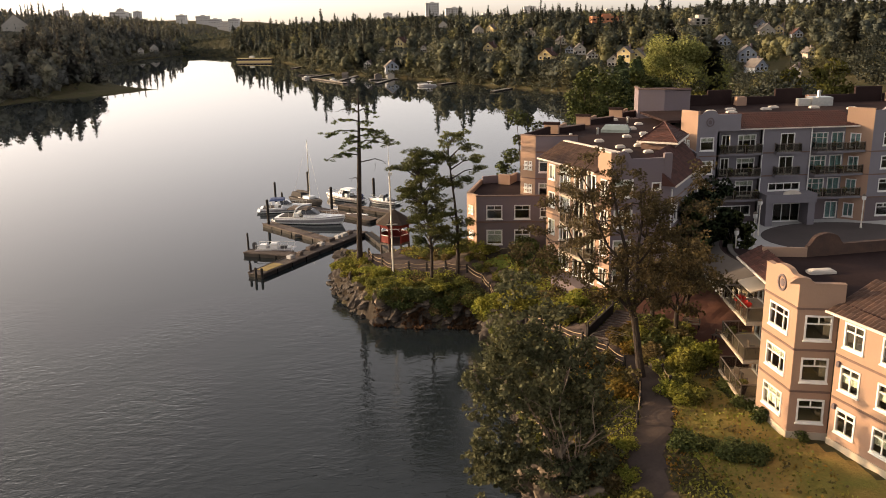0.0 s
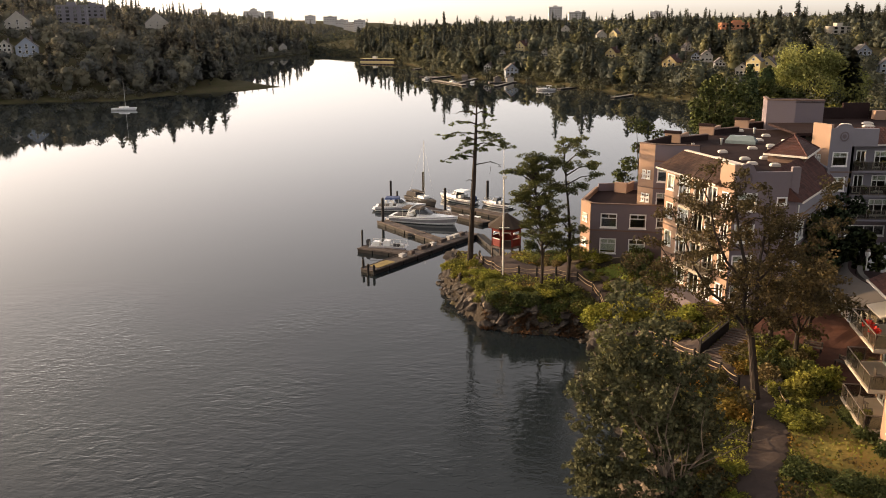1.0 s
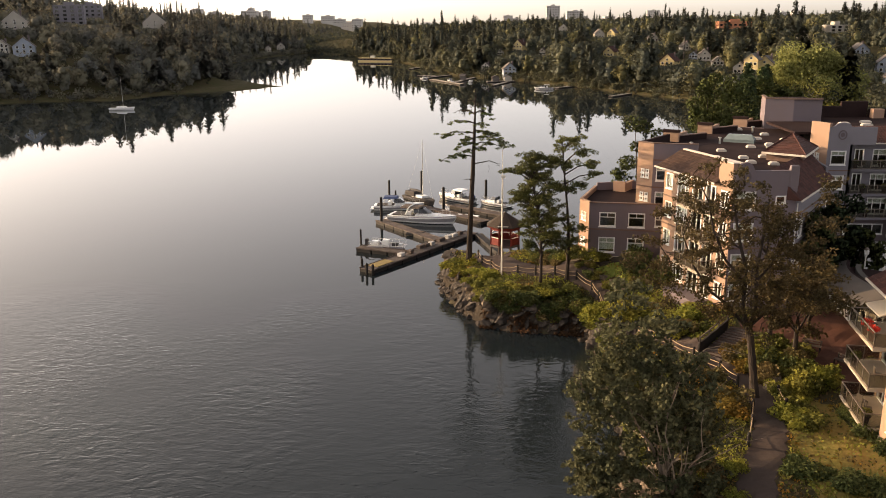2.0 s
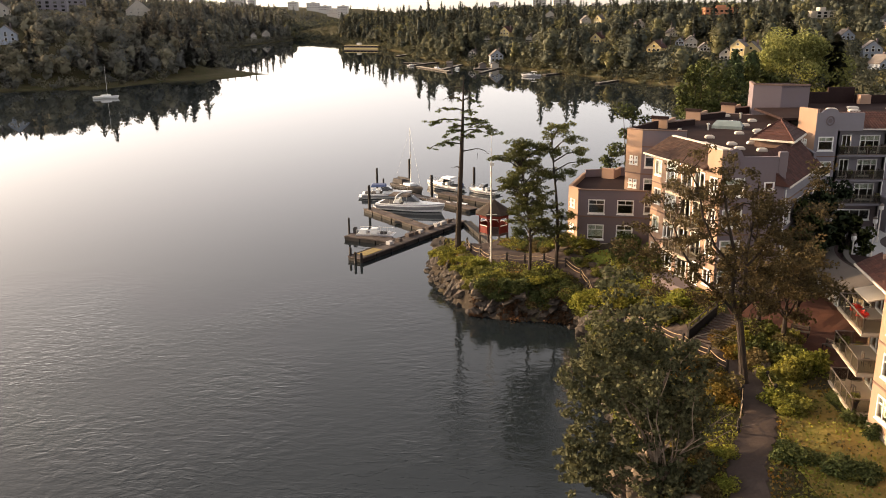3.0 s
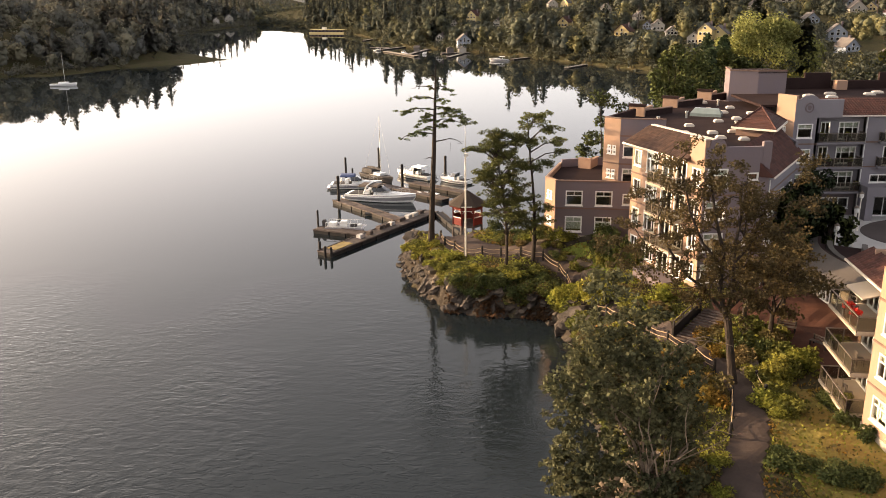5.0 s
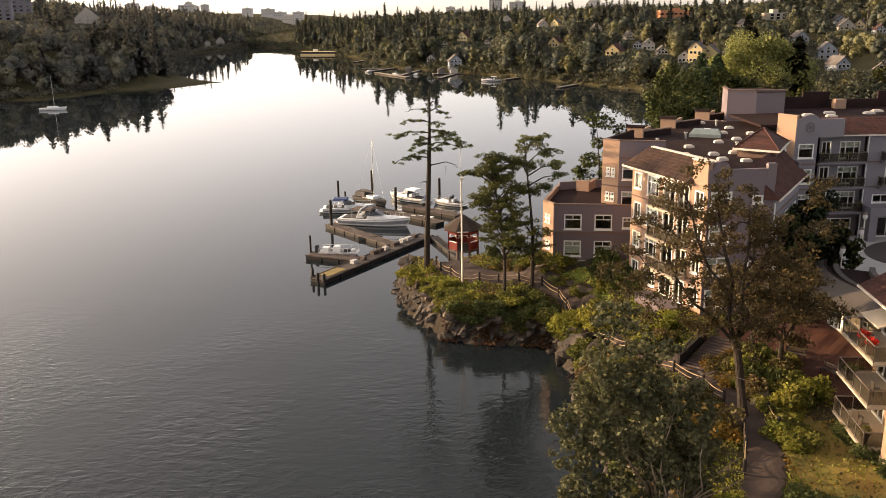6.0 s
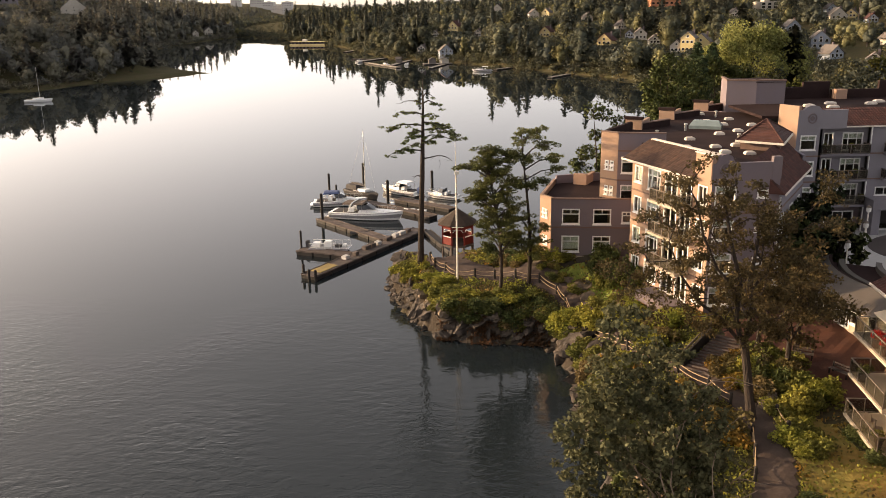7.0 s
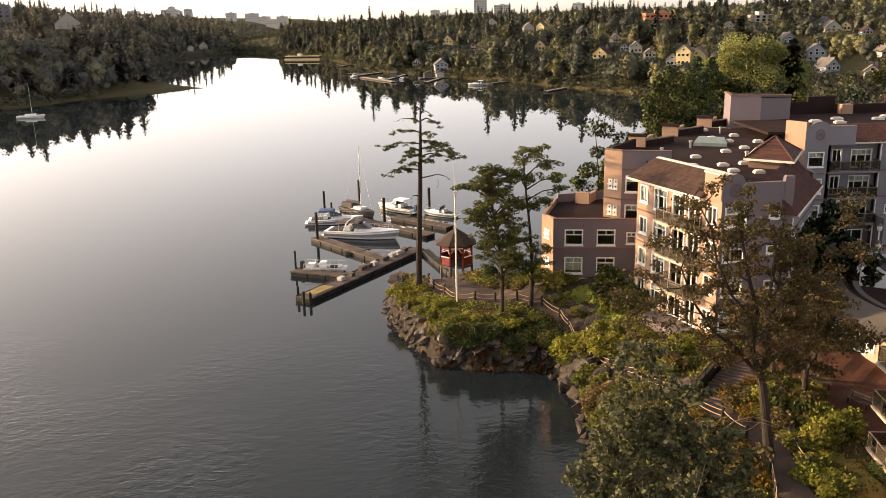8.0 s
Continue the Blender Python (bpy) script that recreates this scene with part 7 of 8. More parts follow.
# ---- the far banks: woods, houses, docks, town on the skyline ----
def house(x, y, w, d, h, deg, wall_mat, roof_mat, label, storeys=2):
    """A gabled house with eaves, windows, a door and a chimney."""
    z = ground(x, y)
    ob = base("house", (0, 0, 0), label, "house", "far houses")
    rise = w * 0.42
    part("wall", Shape().profile([(-w / 2, -2.5), (w / 2, -2.5), (w / 2, h), (0, h + rise), (-w / 2, h)], -d / 2, d / 2), wall_mat, ob)
    r = Shape()
    for sgn in (-1, 1):
        a, b = (sgn * (w / 2 + 0.5), h - 0.4), (0, h + rise + 0.02)
        r.add([(a[0], -d / 2 - 0.4, a[1]), (a[0], d / 2 + 0.4, a[1]), (b[0], d / 2 + 0.4, b[1]), (b[0], -d / 2 - 0.4, b[1]),
               (a[0], -d / 2 - 0.4, a[1] + 0.25), (a[0], d / 2 + 0.4, a[1] + 0.25), (b[0], d / 2 + 0.4, b[1] + 0.25), (b[0], -d / 2 - 0.4, b[1] + 0.25)],
              [(0, 1, 2, 3), (4, 7, 6, 5), (0, 4, 5, 1), (0, 3, 7, 4), (1, 5, 6, 2)])
    part("roof", r, roof_mat, ob)
    for st in range(storeys):
        zz = 0.9 + st * h / storeys
        for u in (-0.3, 0.0, 0.3):
            f = part("window", Shape().box(u * w - 0.65, u * w + 0.65, -d / 2 - 0.06, -d / 2 + 0.02, zz, zz + 1.3), WHITE, ob)
            part("pane", Shape().box(u * w - 0.52, u * w + 0.52, -d / 2 - 0.09, -d / 2 - 0.05, zz + 0.12, zz + 1.18), SCREEN, f)
    f = part("window", Shape().box(-0.6, 0.6, -d / 2 - 0.06, -d / 2 + 0.02, h + 0.1, h + 1.2), WHITE, ob)
    part("pane", Shape().box(-0.47, 0.47, -d / 2 - 0.09, -d / 2 - 0.05, h + 0.22, h + 1.08), SCREEN, f)
    part("chimney", Shape().box(w * 0.2, w * 0.2 + 0.8, d * 0.1, d * 0.1 + 0.8, h, h + rise + 1.0), STUCCO_BROWN_SHADE, ob)
    ob.matrix_basis = pose(x, y, z, 0, 0, deg)
    return ob


YELLOW = material("yellow_clapboard", (0.62, 0.5, 0.26), 0.8, second=(0.55, 0.44, 0.23), scale=0.5)
SHAKE = material("grey_shake", (0.16, 0.14, 0.13), 0.85, second=(0.1, 0.09, 0.085), scale=0.6, fine=0.2)
PALE = material("pale_siding", (0.46, 0.42, 0.36), 0.8, second=(0.36, 0.33, 0.29), scale=0.4)
BLUEGREY = material("blue_grey_siding", (0.3, 0.34, 0.4), 0.8, second=(0.26, 0.29, 0.34), scale=0.4)
ORANGE = material("orange_brick", (0.46, 0.2, 0.11), 0.85, second=(0.38, 0.17, 0.1), scale=0.4)
HOUSES = []


def put_house(x, y, w, d, h, *rest):
    HOUSES.append((x, y, w, ground(x, y) + 0.35 * h))
    house(x, y, w, d, h, *rest)


put_house(124, 417, 6.6, 6.4, 6.8, -32, YELLOW, SHAKE, "tall yellow gabled house among far trees", 2)
put_house(131, 420, 8.4, 6.0, 4.2, -30, YELLOW, SHAKE, "low yellow house with a grey roof", 1)
put_house(119, 420, 6.0, 5.0, 3.4, -20, PALE, SHAKE, "pale cottage beside the yellow house", 1)
put_house(97, 477, 8.4, 7.5, 2.9, -35, YELLOW, ROOF_TILE, "cream bungalow with a red roof on the far slope", 1)
put_house(118, 489, 6.6, 5.9, 3.6, -8, PALE, SHAKE, "pale house on the far slope", 1)
put_house(21, 687, 9.3, 8.3, 5.6, -35, YELLOW, ROOF_TILE, "cream house with a red roof above the far shore", 2)
put_house(-4, 539, 4.7, 5.0, 4.0, -12, PALE, SHAKE, "pale house near the far shore", 2)
put_house(10, 512, 7.6, 6.8, 4.1, 8, BLUEGREY, SHAKE, "blue-grey house near the far shore", 2)
put_house(5, 668, 4.5, 5.0, 2.7, 8, PALE, SHAKE, "narrow pale cottage above the far shore", 1)
put_house(95, 799, 9.1, 8.2, 4.3, 6, PALE, SHAKE, "pale house in the far woods", 1)
put_house(107, 794, 8.0, 6.3, 4.3, -40, YELLOW, SHAKE, "cream gabled house in the far woods", 1)
put_house(75, 555, 7.5, 6.7, 3.4, -35, YELLOW, ROOF_TILE, "cream house with a red roof in the far woods", 1)
put_house(171, 384, 7.8, 7.0, 4.4, -14, BLUEGREY, SHAKE, "blue-grey house beyond the lime tree", 2)
put_house(157, 342, 6.9, 6.2, 2.4, 20, BLUEGREY, SHAKE, "low grey house beyond the lime tree", 1)
put_house(151, 297, 4.5, 5.0, 2.4, -25, PALE, SHAKE, "white gabled house beyond the lime tree", 1)
put_house(195, 373, 5.0, 5.0, 2.4, 10, PALE, SHAKE, "pale house on the far hillside", 1)
put_house(244, 526, 9.9, 8.9, 2.8, -6, PALE, SHAKE, "pale house on the far hillside", 1)
put_house(254, 528, 6.3, 5.0, 2.8, -35, YELLOW, SHAKE, "cream house on the far hillside", 1)
put_house(275, 602, 7.3, 6.6, 2.4, 0, BLUEGREY, SHAKE, "grey house on the far hillside", 1)
put_house(192, 465, 7.5, 6.8, 2.5, 4, BLUEGREY, SHAKE, "blue-grey house on the far hillside", 1)
put_house(129, 715, 7.7, 6.9, 3.4, 4, PALE, SHAKE, "small pale house among trees on the hillside", 1)
put_house(214, 616, 6.6, 6.0, 2.9, 4, PALE, SHAKE, "small pale house among trees on the hillside", 1)
put_house(126, 577, 6.2, 5.6, 2.7, 14, PALE, SHAKE, "small pale house among trees on the hillside", 1)
put_house(116, 507, 4.8, 5.0, 2.4, -14, BLUEGREY, SHAKE, "small grey house among trees on the hillside", 1)
put_house(118, 459, 5.6, 5.0, 2.4, -4, PALE, SHAKE, "small pale house among trees on the hillside", 1)
put_house(83, 1071, 11.5, 10.0, 4.3, -4, PALE, SHAKE, "small pale house among trees on the hillside", 1)
put_house(34, 605, 4.5, 5.0, 3.3, -4, PALE, SHAKE, "narrow pale house among trees on the hillside", 1)
put_house(238, 473, 5.7, 5.2, 2.4, -4, BLUEGREY, ROOF_TILE, "small grey house among trees on the hillside", 1)
put_house(-294, 519, 15.4, 10.0, 4.9, 26, PALE, SHAKE, "pale house among dark trees on the opposite bank", 2)
put_house(-237, 425, 10.3, 9.3, 4.0, 26, BLUEGREY, SHAKE, "grey-blue house near the opposite shore", 2)
put_house(-353, 882, 23.8, 10.0, 8.3, 26, PALE, SHAKE, "pale house above the opposite bank", 2)
put_house(-248, 424, 6.8, 6.2, 3.4, 26, PALE, SHAKE, "pale house near the opposite shore", 2)
put_house(-253, 1003, 9.5, 8.5, 4.7, 26, PALE, SHAKE, "white boathouse near the channel mouth", 1)
put_house(-255, 956, 6.4, 5.8, 3.9, 26, PALE, SHAKE, "white boathouse near the channel mouth", 1)

def block(x, y, w, d, h, deg, mat, label, floors=None, lift=0.0, pane_mat=SCREEN):
    """A flat-roofed block of flats with rows of windows on its camera-side face."""
    z = ground(x, y) + lift
    ob = base("apartment_block", (0, 0, 0), label, "building", "skyline buildings")
    part("wall", Shape().box(-w / 2, w / 2, -d / 2, d / 2, -30, h), mat, ob)
    part("roof", Shape().chamfered(-w / 2 - 0.3, w / 2 + 0.3, -d / 2 - 0.3, d / 2 + 0.3, h, h + 0.7, 0.1).box(-w * 0.15, w * 0.15, -d * 0.2, d * 0.2, h + 0.7, h + 3), mat, ob)
    floors = floors or max(2, int(h / 3.2))
    cols = max(3, int(w / 4.5))
    for f in range(floors):
        for c in range(cols):
            u, zz = -w / 2 + w * (c + 0.5) / cols, h * (f + 0.3) / floors
            part("window", Shape().box(u - 1.2, u + 1.2, -d / 2 - 0.1, -d / 2 + 0.05, zz, zz + 1.6), pane_mat, ob)
    ob.matrix_basis = pose(x, y, z, 0, 0, deg)
    HOUSES.append((x, y, w, z + 0.4 * h))
    return ob


# wall tone paled so the skyline blocks carry haze in their colour
HAZY = material("hazed_concrete", (0.5, 0.48, 0.46), 0.9, second=(0.42, 0.4, 0.39), scale=0.1)
block(238, 885, 32, 14, 10, 0, ORANGE, "orange brick school block on the far ridge", 2)
block(247, 647, 14, 14, 7, 8, PALE, "white block of flats on the far ridge", 3)
block(-330, 660, 22, 14, 20, 20, STUCCO_GREY_SHADE, "dark block of flats above the opposite bank", 7)
block(-440, 720, 24, 14, 13, 24, CREAM, "cream block of flats above the opposite bank", 4)
block(-395, 830, 22, 14, 18, 20, STUCCO_GREY_SHADE, "grey block of flats above the opposite bank", 5)
random.seed(12)
for k in range(44):
    x = -900 + 44 * k + random.uniform(-24, 24)
    h = random.uniform(8, 19) + (14 if k % 9 == 3 else 0)
    block(x, random.uniform(2250, 2700), random.uniform(14, 40), 24, h, random.uniform(-8, 8), HAZY, "distant pale town building on the skyline", min(5, int(h / 5)), 9, ROOF_GREY)
block(112, 1750, 26, 24, 42, 0, HAZY, "distant pale grey tower block above the trees", 9, 0, ROOF_GREY)
block(160, 1800, 34, 24, 31, 0, HAZY, "distant pale grey tower block above the trees", 7, 0, ROOF_GREY)


def conifer(rnd, x, y, z, h, w, n):
    """A broad, ragged fir: drooping sprays on uneven tiers, with gaps and a blunt top."""
    t = rnd.uniform(0.08, 0.99, n)
    tier = np.floor(t * h / 1.5)
    t = (tier + rnd.uniform(0, 0.8, n)) * 1.5 / h
    a = rnd.uniform(0, 2 * np.pi, n)
    uneven = 0.72 + 0.4 * np.sin(tier * 2.4 + x) * np.sin(a * 2 + y + tier)
    r = (w / 2 * np.clip(1 - t, 0.02, 1) ** 0.62 * uneven + 0.3) * rnd.uniform(0.45, 1.08, n)
    c = np.stack([x + r * np.cos(a), y + r * np.sin(a), z + h * t - 0.2 * r], -1)
    out = np.stack([np.cos(a), np.sin(a), -0.4 + rnd.normal(0, 0.3, n)], -1)
    cross = np.stack([-np.sin(a), np.cos(a), rnd.normal(0, 0.6, n)], -1)
    long = (0.19 * r + 0.46)[:, None] * rnd.uniform(0.7, 1.3, (n, 1))
    wide = (0.14 * r + 0.34)[:, None] * rnd.uniform(0.7, 1.3, (n, 1))
    soft = np.stack([np.cos(a), np.sin(a), 1.0 + 0 * a], -1) + rnd.normal(0, 0.2, (n, 3))
    return np.stack([c - out * long, c + cross * wide, c + out * long, c - cross * wide], 1), soft


def lobed_tree(rnd, x, y, z, h, w, n, fine=0.068):
    """A broad crown of overlapping lobes of leaf sprays."""
    k = 7
    d = rnd.normal(size=(k, 3))
    d /= np.linalg.norm(d, axis=1)[:, None]
    mid = d * [w * 0.27, w * 0.27, h * 0.24] * rnd.uniform(0.4, 1.1, (k, 1)) + [x, y, z + h * 0.56]
    size = rnd.uniform(0.2, 0.34, k)
    pick = rnd.integers(0, k, n)
    e = rnd.normal(size=(n, 3))
    e /= np.linalg.norm(e, axis=1)[:, None]
    c = mid[pick] + e * size[pick][:, None] * [w, w, min(w, h) * 0.9] * rnd.uniform(0.7, 1.12, (n, 1))
    c[:, 2] = np.maximum(c[:, 2], z + 0.3)
    return leaf_quads(c, max(0.38, w * fine), rnd, 0.1, 1.3), e * 0.7 + [0, 0, 0.7] + rnd.normal(0, 0.2, (n, 3))


def tiers(rnd, x, y, z, h, w):
    """The dense inner body of a fir: overlapping skirts with ragged hems."""
    n, sides = 5, 7
    quads, normals = [], []
    for i in range(n):
        k = 0.1 + 0.88 * i / n
        lo, hi = z + h * k, z + h * min(0.93, k + 0.3)
        r = w / 2 * (1 - k) ** 0.7 * rnd.uniform(0.78, 1.05)
        a = np.arange(sides + 1) * 2 * np.pi / sides + rnd.uniform(0, 6)
        hem = r * rnd.uniform(0.45, 1.3, sides + 1)
        drop = rnd.uniform(-0.03, 0.02, sides + 1) * h
        hem[-1], drop[-1] = hem[0], drop[0]
        off = rnd.normal(0, 0.04 * w, 2)
        low = np.stack([x + off[0] + hem * np.cos(a), y + off[1] + hem * np.sin(a), lo + drop], -1)
        top = np.stack([x + 0.22 * hem * np.cos(a), y + 0.22 * hem * np.sin(a), np.full(sides + 1, hi)], -1)
        nv = np.stack([np.cos(a), np.sin(a), np.full(sides + 1, 0.7)], -1)
        quads.append(np.stack([low[:-1], low[1:], top[1:], top[:-1]], 1))
        normals.append(np.stack([nv[:-1], nv[1:], nv[1:], nv[:-1]], 1))
    return np.concatenate(quads), np.concatenate(normals)


LAT, LON = np.meshgrid(np.linspace(-0.32 * np.pi, 0.5 * np.pi, 6), np.arange(9) * 2 * np.pi / 8, indexing="ij")
BALL = np.stack([np.cos(LAT) * np.cos(LON), np.cos(LAT) * np.sin(LON), np.sin(LAT)], -1)


def lobes_of(rnd, x, y, z, h, w):
    """The dense inner body of a broad crown: lumpy, overlapping lobes of uneven size."""
    quads, normals = [], []
    for i in range(4):
        a, up_k = rnd.uniform(0, 2 * np.pi), (0.68, 0.55, 0.42, 0.34)[i] + rnd.uniform(-0.06, 0.06)
        reach = 0.0 if i == 0 else w * rnd.uniform(0.16, 0.3)
        size = np.array([w, w, min(w, h * 0.7)]) * rnd.uniform(0.26, 0.36) * (0.85 if i == 0 else 1.0)
        lump = 1 + 0.16 * np.sin(BALL[..., 0] * 5 + a * 3) * np.sin(BALL[..., 2] * 6 + i) + 0.12 * np.sin(BALL[..., 1] * 7 + a)
        rough = rnd.uniform(0.72, 1.28, lump.shape)
        rough[:, -1] = rough[:, 0]
        p = BALL * (lump * rough)[..., None] * size + [x + reach * np.cos(a), y + reach * np.sin(a), z + h * up_k]
        nv = BALL + [0, 0, 0.25] + rnd.normal(0, 0.25, BALL.shape)
        for src, dst in ((p, quads), (nv, normals)):
            dst.append(np.stack([src[:-1, :-1], src[:-1, 1:], src[1:, 1:], src[1:, :-1]], 2).reshape(-1, 4, 3))
    return np.concatenate(quads), np.concatenate(normals)


def woods(name, label, region, poly, spacing, density, seed, tall, near_limit, far_limit=1e9, detail=270, grown=1.0, fine=0.068, band=0, mats=None):
    """A wood as one mesh, on jittered grid places inside a region and a shore line; low before the houses."""
    rnd = np.random.default_rng(seed)
    (x0, x1), (y0, y1) = region
    X, Y = np.meshgrid(np.arange(x0, x1, spacing), np.arange(y0, y1, spacing))
    X = (X + rnd.uniform(-0.48, 0.48, X.shape) * spacing).ravel()
    Y = (Y + rnd.uniform(-0.48, 0.48, Y.shape) * spacing).ravel()
    d = inland(X, Y, poly)
    grove = 0.5 + 0.5 * ripple(X, Y, 0.045) * np.cos(0.02 * X - 0.013 * Y)
    keep = (d > near_limit) & (d < far_limit) & (rnd.uniform(size=len(X)) < density) & (np.abs(X - 3) < 0.66 * Y + 40)
    if band:
        keep &= d < band
    X, Y, grove = X[keep], Y[keep], grove[keep]
    Z = height(X, Y)
    limit = np.full(len(X), 60.0)
    for hx, hy, hw, hz in HOUSES:
        if hy > 1500:
            continue
        k = Y / hy
        aside = np.abs(X - (3 + (hx - 3) * k)) < hw * 0.5 + 3.5
        sight = 31.5 + (hz - 31.5) * k
        ahead = aside & (k < 1.0) & (k > 0.62)
        limit = np.where(ahead, np.minimum(limit, sight - Z), limit)
        limit = np.where(np.hypot(X - hx, Y - hy) < hw * 0.5 + 3, 0, limit)
    # low bushes, then a slow rise of trees, across the end of the inlet
    wedge = (X - 3 > -0.2208 * Y) & (X - 3 < -0.166 * Y) & (Y > 870)
    limit = np.where(wedge, np.minimum(limit, np.maximum(0.0375 * Y - 31 - Z, 4.0)), limit)
    out, index, soften = [], [], []
    for x, y, z, g, cap in zip(X, Y, Z, grove, limit):
        fir = rnd.uniform() < tall * (0.4 + 1.2 * g)
        if far_limit < 100:
            h, w = rnd.uniform(2.5, 7.0), rnd.uniform(4.5, 8.0)
        elif fir:
            h, w = rnd.uniform(15, 23) * (1 + 0.25 * (rnd.uniform() < 0.12)) * (0.8 + 0.35 * g), rnd.uniform(6.5, 11)
        else:
            h, w = rnd.uniform(9, 18) * (0.8 + 0.35 * g), rnd.uniform(7.5, 13.5)
        h *= grown
        if far_limit < 100 and y < 870:
            cap = 60.0
        if cap < 2.2:
            continue
        if h > cap:
            h, w, fir = cap, min(w, cap * 1.5), False
        low = far_limit < 100 or h < 5
        solid = not low and y > 330
        if fir:
            (quads_here, soft), m = conifer(rnd, x, y, z, h, w, detail), rnd.integers(0, 2)
            body, body_soft = tiers(rnd, x, y, z, h, w * 0.5)
        elif low:
            quads_here, soft = lobed_tree(rnd, x, y, z - 0.8, h, w, detail // 2, fine)
            m = rnd.choice([0, 2, 3, 3])
        else:
            quads_here, soft = lobed_tree(rnd, x, y, z, h, w, int(detail * 1.05), fine)
            body, body_soft = lobes_of(rnd, x, y, z, h, w * 0.62)
            m = rnd.choice([0, 2, 2, 3, 4])
        soft = np.repeat(soft[:, None, :], 4, 1)
        if solid:
            quads_here, soft = np.concatenate([quads_here, body]), np.concatenate([soft, body_soft])
        out.append(quads_here)
        soften.append(soft / np.linalg.norm(soft, axis=2)[..., None])
        index.append(np.full(len(quads_here), m))
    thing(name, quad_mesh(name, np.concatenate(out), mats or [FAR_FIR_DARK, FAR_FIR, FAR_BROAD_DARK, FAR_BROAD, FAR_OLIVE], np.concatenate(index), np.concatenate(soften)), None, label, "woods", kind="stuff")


# distant haze is mixed into these greyed, lightened far-bank leaf colours
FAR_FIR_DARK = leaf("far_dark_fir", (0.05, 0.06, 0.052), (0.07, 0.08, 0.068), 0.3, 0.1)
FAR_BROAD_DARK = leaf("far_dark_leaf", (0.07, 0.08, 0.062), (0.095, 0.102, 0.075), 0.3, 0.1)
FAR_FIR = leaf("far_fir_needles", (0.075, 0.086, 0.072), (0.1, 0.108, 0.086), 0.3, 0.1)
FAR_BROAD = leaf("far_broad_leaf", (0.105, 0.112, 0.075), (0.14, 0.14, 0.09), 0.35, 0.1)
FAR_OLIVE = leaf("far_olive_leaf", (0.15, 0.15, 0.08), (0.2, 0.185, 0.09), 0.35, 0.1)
# opposite-bank foliage, paled and greyed to put haze into its colour
HAZED = [leaf("hazed_fir_needles", (0.132, 0.137, 0.128), (0.160, 0.163, 0.149), 0.4, 0.06), leaf("hazed_green_fir", (0.155, 0.160, 0.144), (0.183, 0.183, 0.160), 0.4, 0.06),
          leaf("hazed_leaf", (0.160, 0.160, 0.135), (0.189, 0.183, 0.151), 0.4, 0.06), leaf("hazed_olive_leaf", (0.194, 0.192, 0.149), (0.229, 0.217, 0.160), 0.4, 0.06), leaf("hazed_pale_olive_leaf", (0.229, 0.217, 0.155), (0.263, 0.240, 0.166), 0.4, 0.06)]
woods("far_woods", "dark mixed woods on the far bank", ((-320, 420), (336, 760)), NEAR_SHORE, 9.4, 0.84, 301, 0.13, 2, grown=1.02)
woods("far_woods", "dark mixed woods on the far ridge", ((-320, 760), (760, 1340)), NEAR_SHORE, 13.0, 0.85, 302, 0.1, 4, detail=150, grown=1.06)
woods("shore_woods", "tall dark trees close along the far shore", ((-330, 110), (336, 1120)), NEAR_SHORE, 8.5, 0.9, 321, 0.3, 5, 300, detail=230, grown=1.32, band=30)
woods("shore_woods", "tall dark trees close along the opposite shore", ((-420, -150), (360, 760)), LEFT_SHORE, 9.5, 0.9, 322, 0.2, 14, 300, detail=210, grown=0.8, band=45, mats=HAZED)
woods("shore_woods", "tall dark trees close along the opposite shore", ((-420, -150), (760, 1120)), LEFT_SHORE, 9.5, 0.9, 323, 0.2, 14, 300, detail=210, grown=1.4, band=110, mats=HAZED)
woods("shore_thicket", "low dark thicket along the far waterline", ((-330, 125), (130, 1100)), NEAR_SHORE, 4.2, 0.9, 311, 0.0, -1.2, 17, detail=220, fine=0.1)
woods("shore_thicket", "low dark thicket along the opposite waterline", ((-420, -150), (330, 1100)), LEFT_SHORE, 4.5, 0.85, 312, 0.0, -0.3, 12, detail=200, fine=0.1, mats=HAZED)
woods("near_woods", "gardens and trees behind the apartments", ((60, 330), (130, 336)), NEAR_SHORE, 10.5, 0.5, 303, 0.06, 5, detail=700, fine=0.04)
woods("left_woods", "dark trees on the opposite bank", ((-520, -150), (330, 760)), LEFT_SHORE, 9.2, 0.9, 304, 0.14, 5, grown=0.95, mats=HAZED)
woods("left_woods", "dark trees on the opposite ridge", ((-760, -200), (760, 1340)), LEFT_SHORE, 13.0, 0.9, 305, 0.14, 4, detail=150, grown=1.4, mats=HAZED)
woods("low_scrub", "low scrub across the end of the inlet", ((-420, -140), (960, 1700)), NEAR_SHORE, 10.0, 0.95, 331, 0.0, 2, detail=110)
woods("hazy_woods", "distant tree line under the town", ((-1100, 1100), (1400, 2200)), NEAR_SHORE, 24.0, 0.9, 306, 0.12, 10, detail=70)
woods("hazy_woods", "distant tree line under the opposite hills", ((-1700, -230), (1340, 2300)), LEFT_SHORE, 30.0, 0.9, 307, 0.2, 10, detail=90, mats=HAZED)

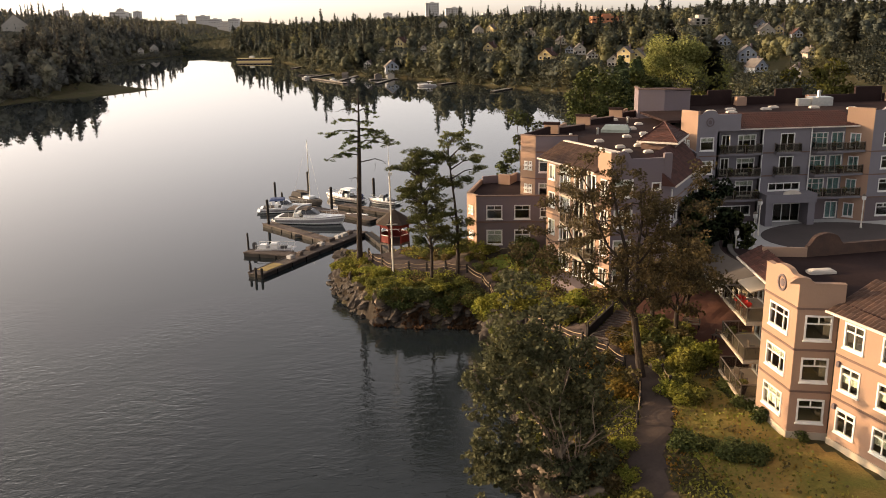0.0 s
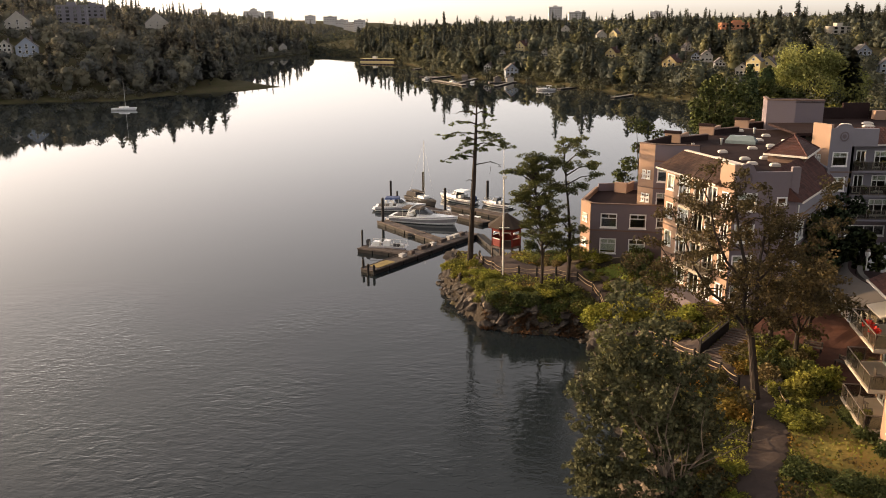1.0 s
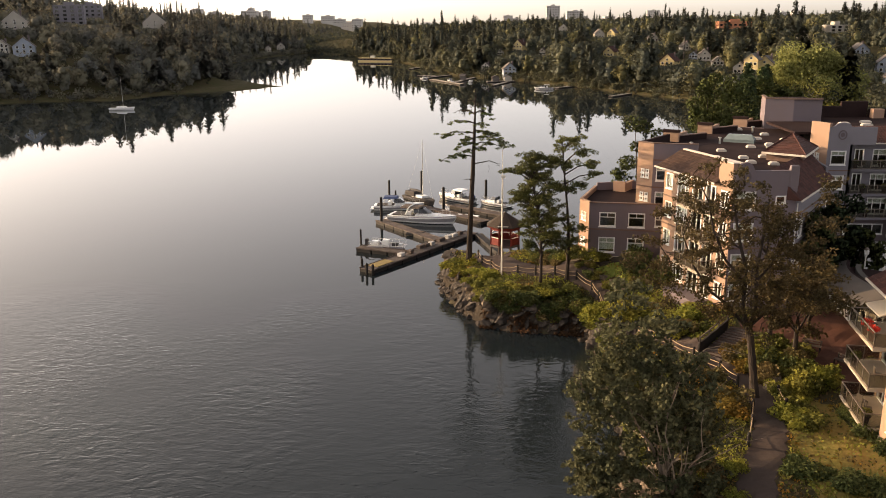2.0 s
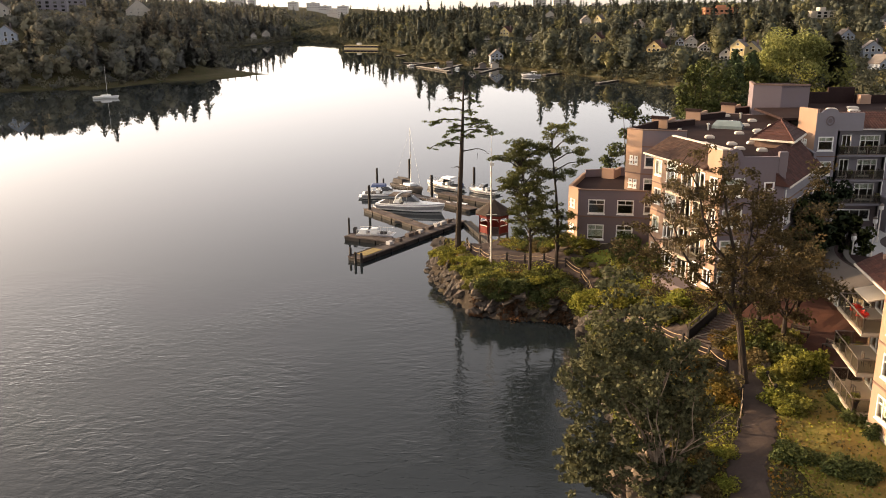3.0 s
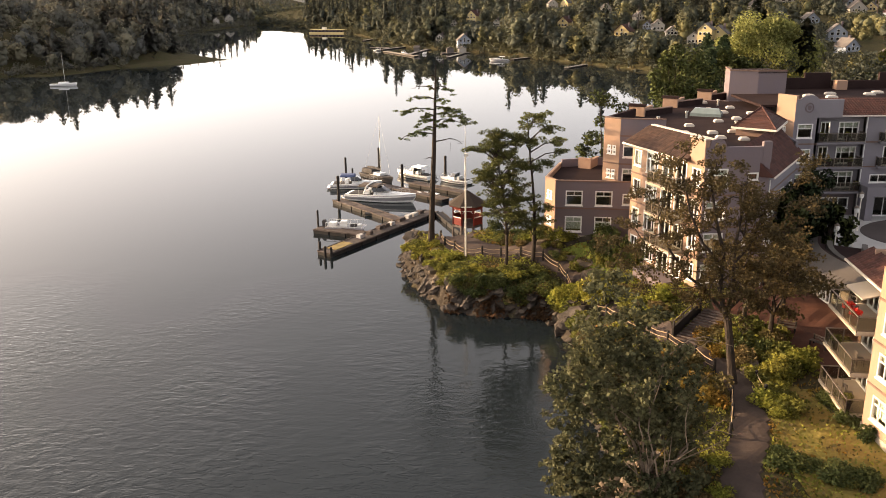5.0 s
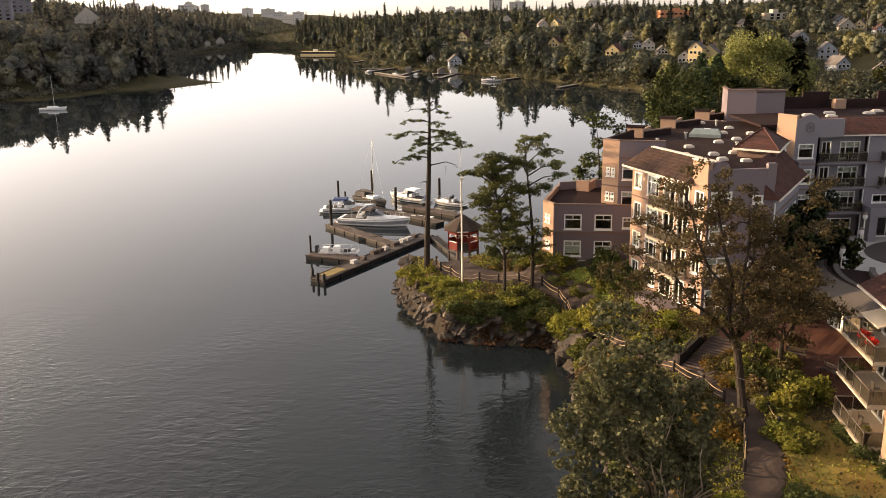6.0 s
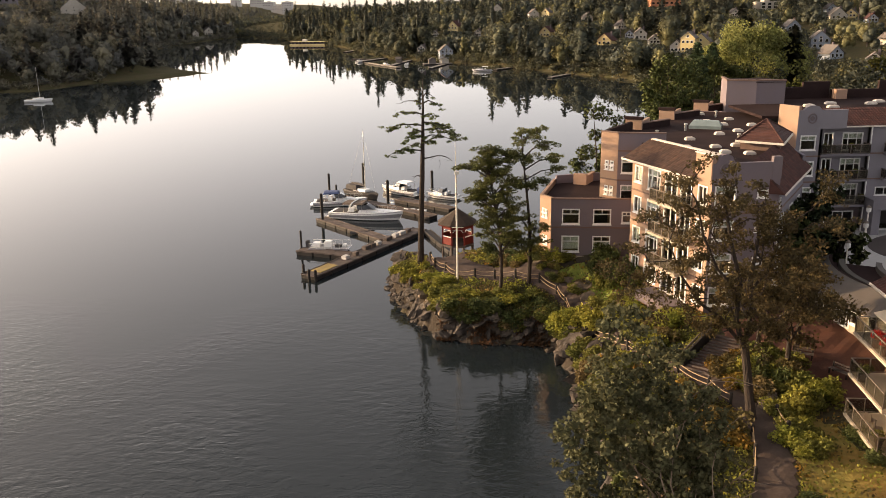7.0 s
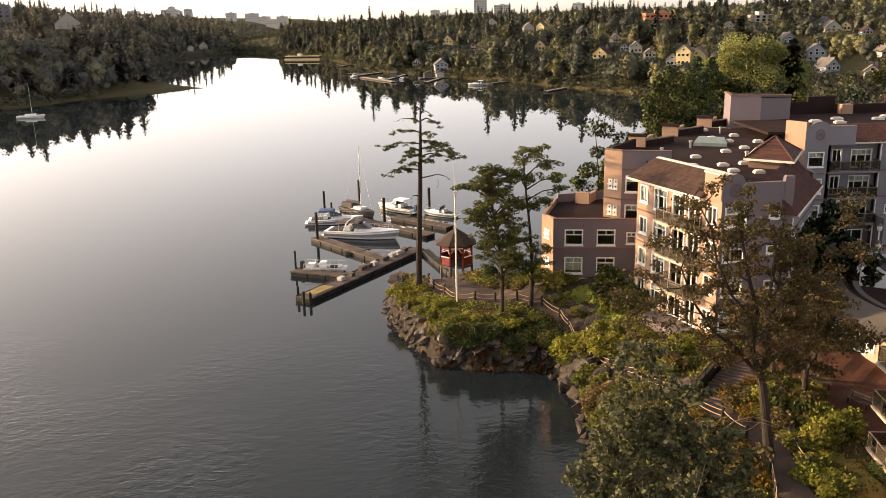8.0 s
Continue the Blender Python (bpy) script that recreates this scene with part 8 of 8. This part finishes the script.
# jetties, sheds and boats along the far shore
FAR_DECK = material("bleached_deck", (0.3, 0.27, 0.24), 0.85, second=(0.2, 0.18, 0.16), scale=0.8, mix=1.0, fine=0.2)
for p0, p1, w in (((-40, 523), (-27, 549), 3), ((-21, 478), (-11, 524), 2.5), ((-3, 485), (13, 488), 5), ((33, 434), (42, 446), 2.5), ((53, 381), (64, 397), 2.2), ((-61, 633), (-52, 672), 3), ((-36, 506), (-16, 462), 2.5), ((1, 453), (9, 482), 2.2), ((-48, 545), (-36, 540), 2)):
    dock(p0, p1, w, "weathered jetty on the far shore", mat=FAR_DECK)
cruiser(9, 3.2, (26.5, 428.5, 0), 172, "white cabin cruiser moored at the far shore", top=GELCOAT, arch=False)
cruiser(6, 2.3, (-41, 517, 0), 60, "small white boat at a far jetty", arch=False)
cruiser(6, 2.3, (-12, 484, 0), 80, "small white boat at a far jetty", arch=False)
cruiser(6, 2.3, (-24, 489, 0), 120, "small white boat at a far jetty", arch=False)
far_sail = base("sailing_boat", (0, 0, 0), "small moored sailing boat with a bare mast", "boat", "moored boats")
part("hull", Shape().rings(hull_loops(9, 2.8, 1.0)), GELCOAT, far_sail)
part("cabin", Shape().chamfered(-1.6, 2.0, -0.8, 0.8, 0.9, 1.5, 0.12), GELCOAT, far_sail)
part("mast", Shape().tube([(0.8, 0, 0.9), (0.8, 0, 12.5)], [0.1, 0.06], 6), STEEL, far_sail)
far_sail.matrix_basis = pose(-143.9, 324.3, 0, 0, 0, 10)
barge = base("boathouse", (0, 0, 0), "long low timber barge house with pale bands by the far shore", "boathouse")
part("hull", Shape().chamfered(-17, 17, -4, 4, -0.5, 1.1, 0.1), YELLOW, barge)
part("wall", Shape().box(-16, 16, -3.4, 3.4, 1.1, 2.9), STUCCO_BROWN_SHADE, barge)
part("roof", Shape().chamfered(-16.6, 16.6, -4, 4, 2.9, 3.3, 0.1), YELLOW, barge)
part("cabin", Shape().chamfered(-5.5, -2, -1.6, 1.6, 3.3, 5.2, 0.15), WHITE, barge)
for k in range(9):
    part("window", Shape().box(-14.6 + 3.5 * k, -12.8 + 3.5 * k, -3.48, -3.36, 1.6, 2.6), SCREEN, barge)
barge.matrix_basis = pose(-106, 772, 0, 0, 0, -18)
for x, y, deg, mat in ((2, 486, 8, SHAKE), (9, 487.5, 8, PALE), (-17, 500, 80, SHAKE)):
    shed = base("boat_shed", (0, 0, 0), "small weathered boat shed on a far jetty", "shed", "far sheds")
    part("wall", Shape().profile([(-2, 0.5), (2, 0.5), (2, 2.7), (0, 3.7), (-2, 2.7)], -1.5, 1.5), mat, shed)
    part("roof", Shape().profile([(-2.3, 2.6), (0, 3.76), (2.3, 2.6), (2.3, 2.75), (0, 3.92), (-2.3, 2.75)], -1.8, 1.8), ROOF_GREY, shed)
    shed.matrix_basis = pose(x, y, 0, 0, 0, deg)
# utility poles on the hillside
for x, y, h in ((101, 462, 17), (143, 520, 12), (186, 372, 15), (160, 610, 14), (205, 420, 16)):
    z = ground(x, y)
    ob = base("utility_pole", (x, y, z), "grey timber utility pole on the far hillside", "utility pole", "utility poles")
    part("pole", Shape().tube([(x, y, z - 0.5), (x, y, z + h)], [0.25, 0.17], 7), TIMBER, ob)
    part("cross_arm", Shape().box(x - 1.3, x + 1.3, y - 0.08, y + 0.08, z + h - 1.1, z + h - 0.9), TIMBER, ob)
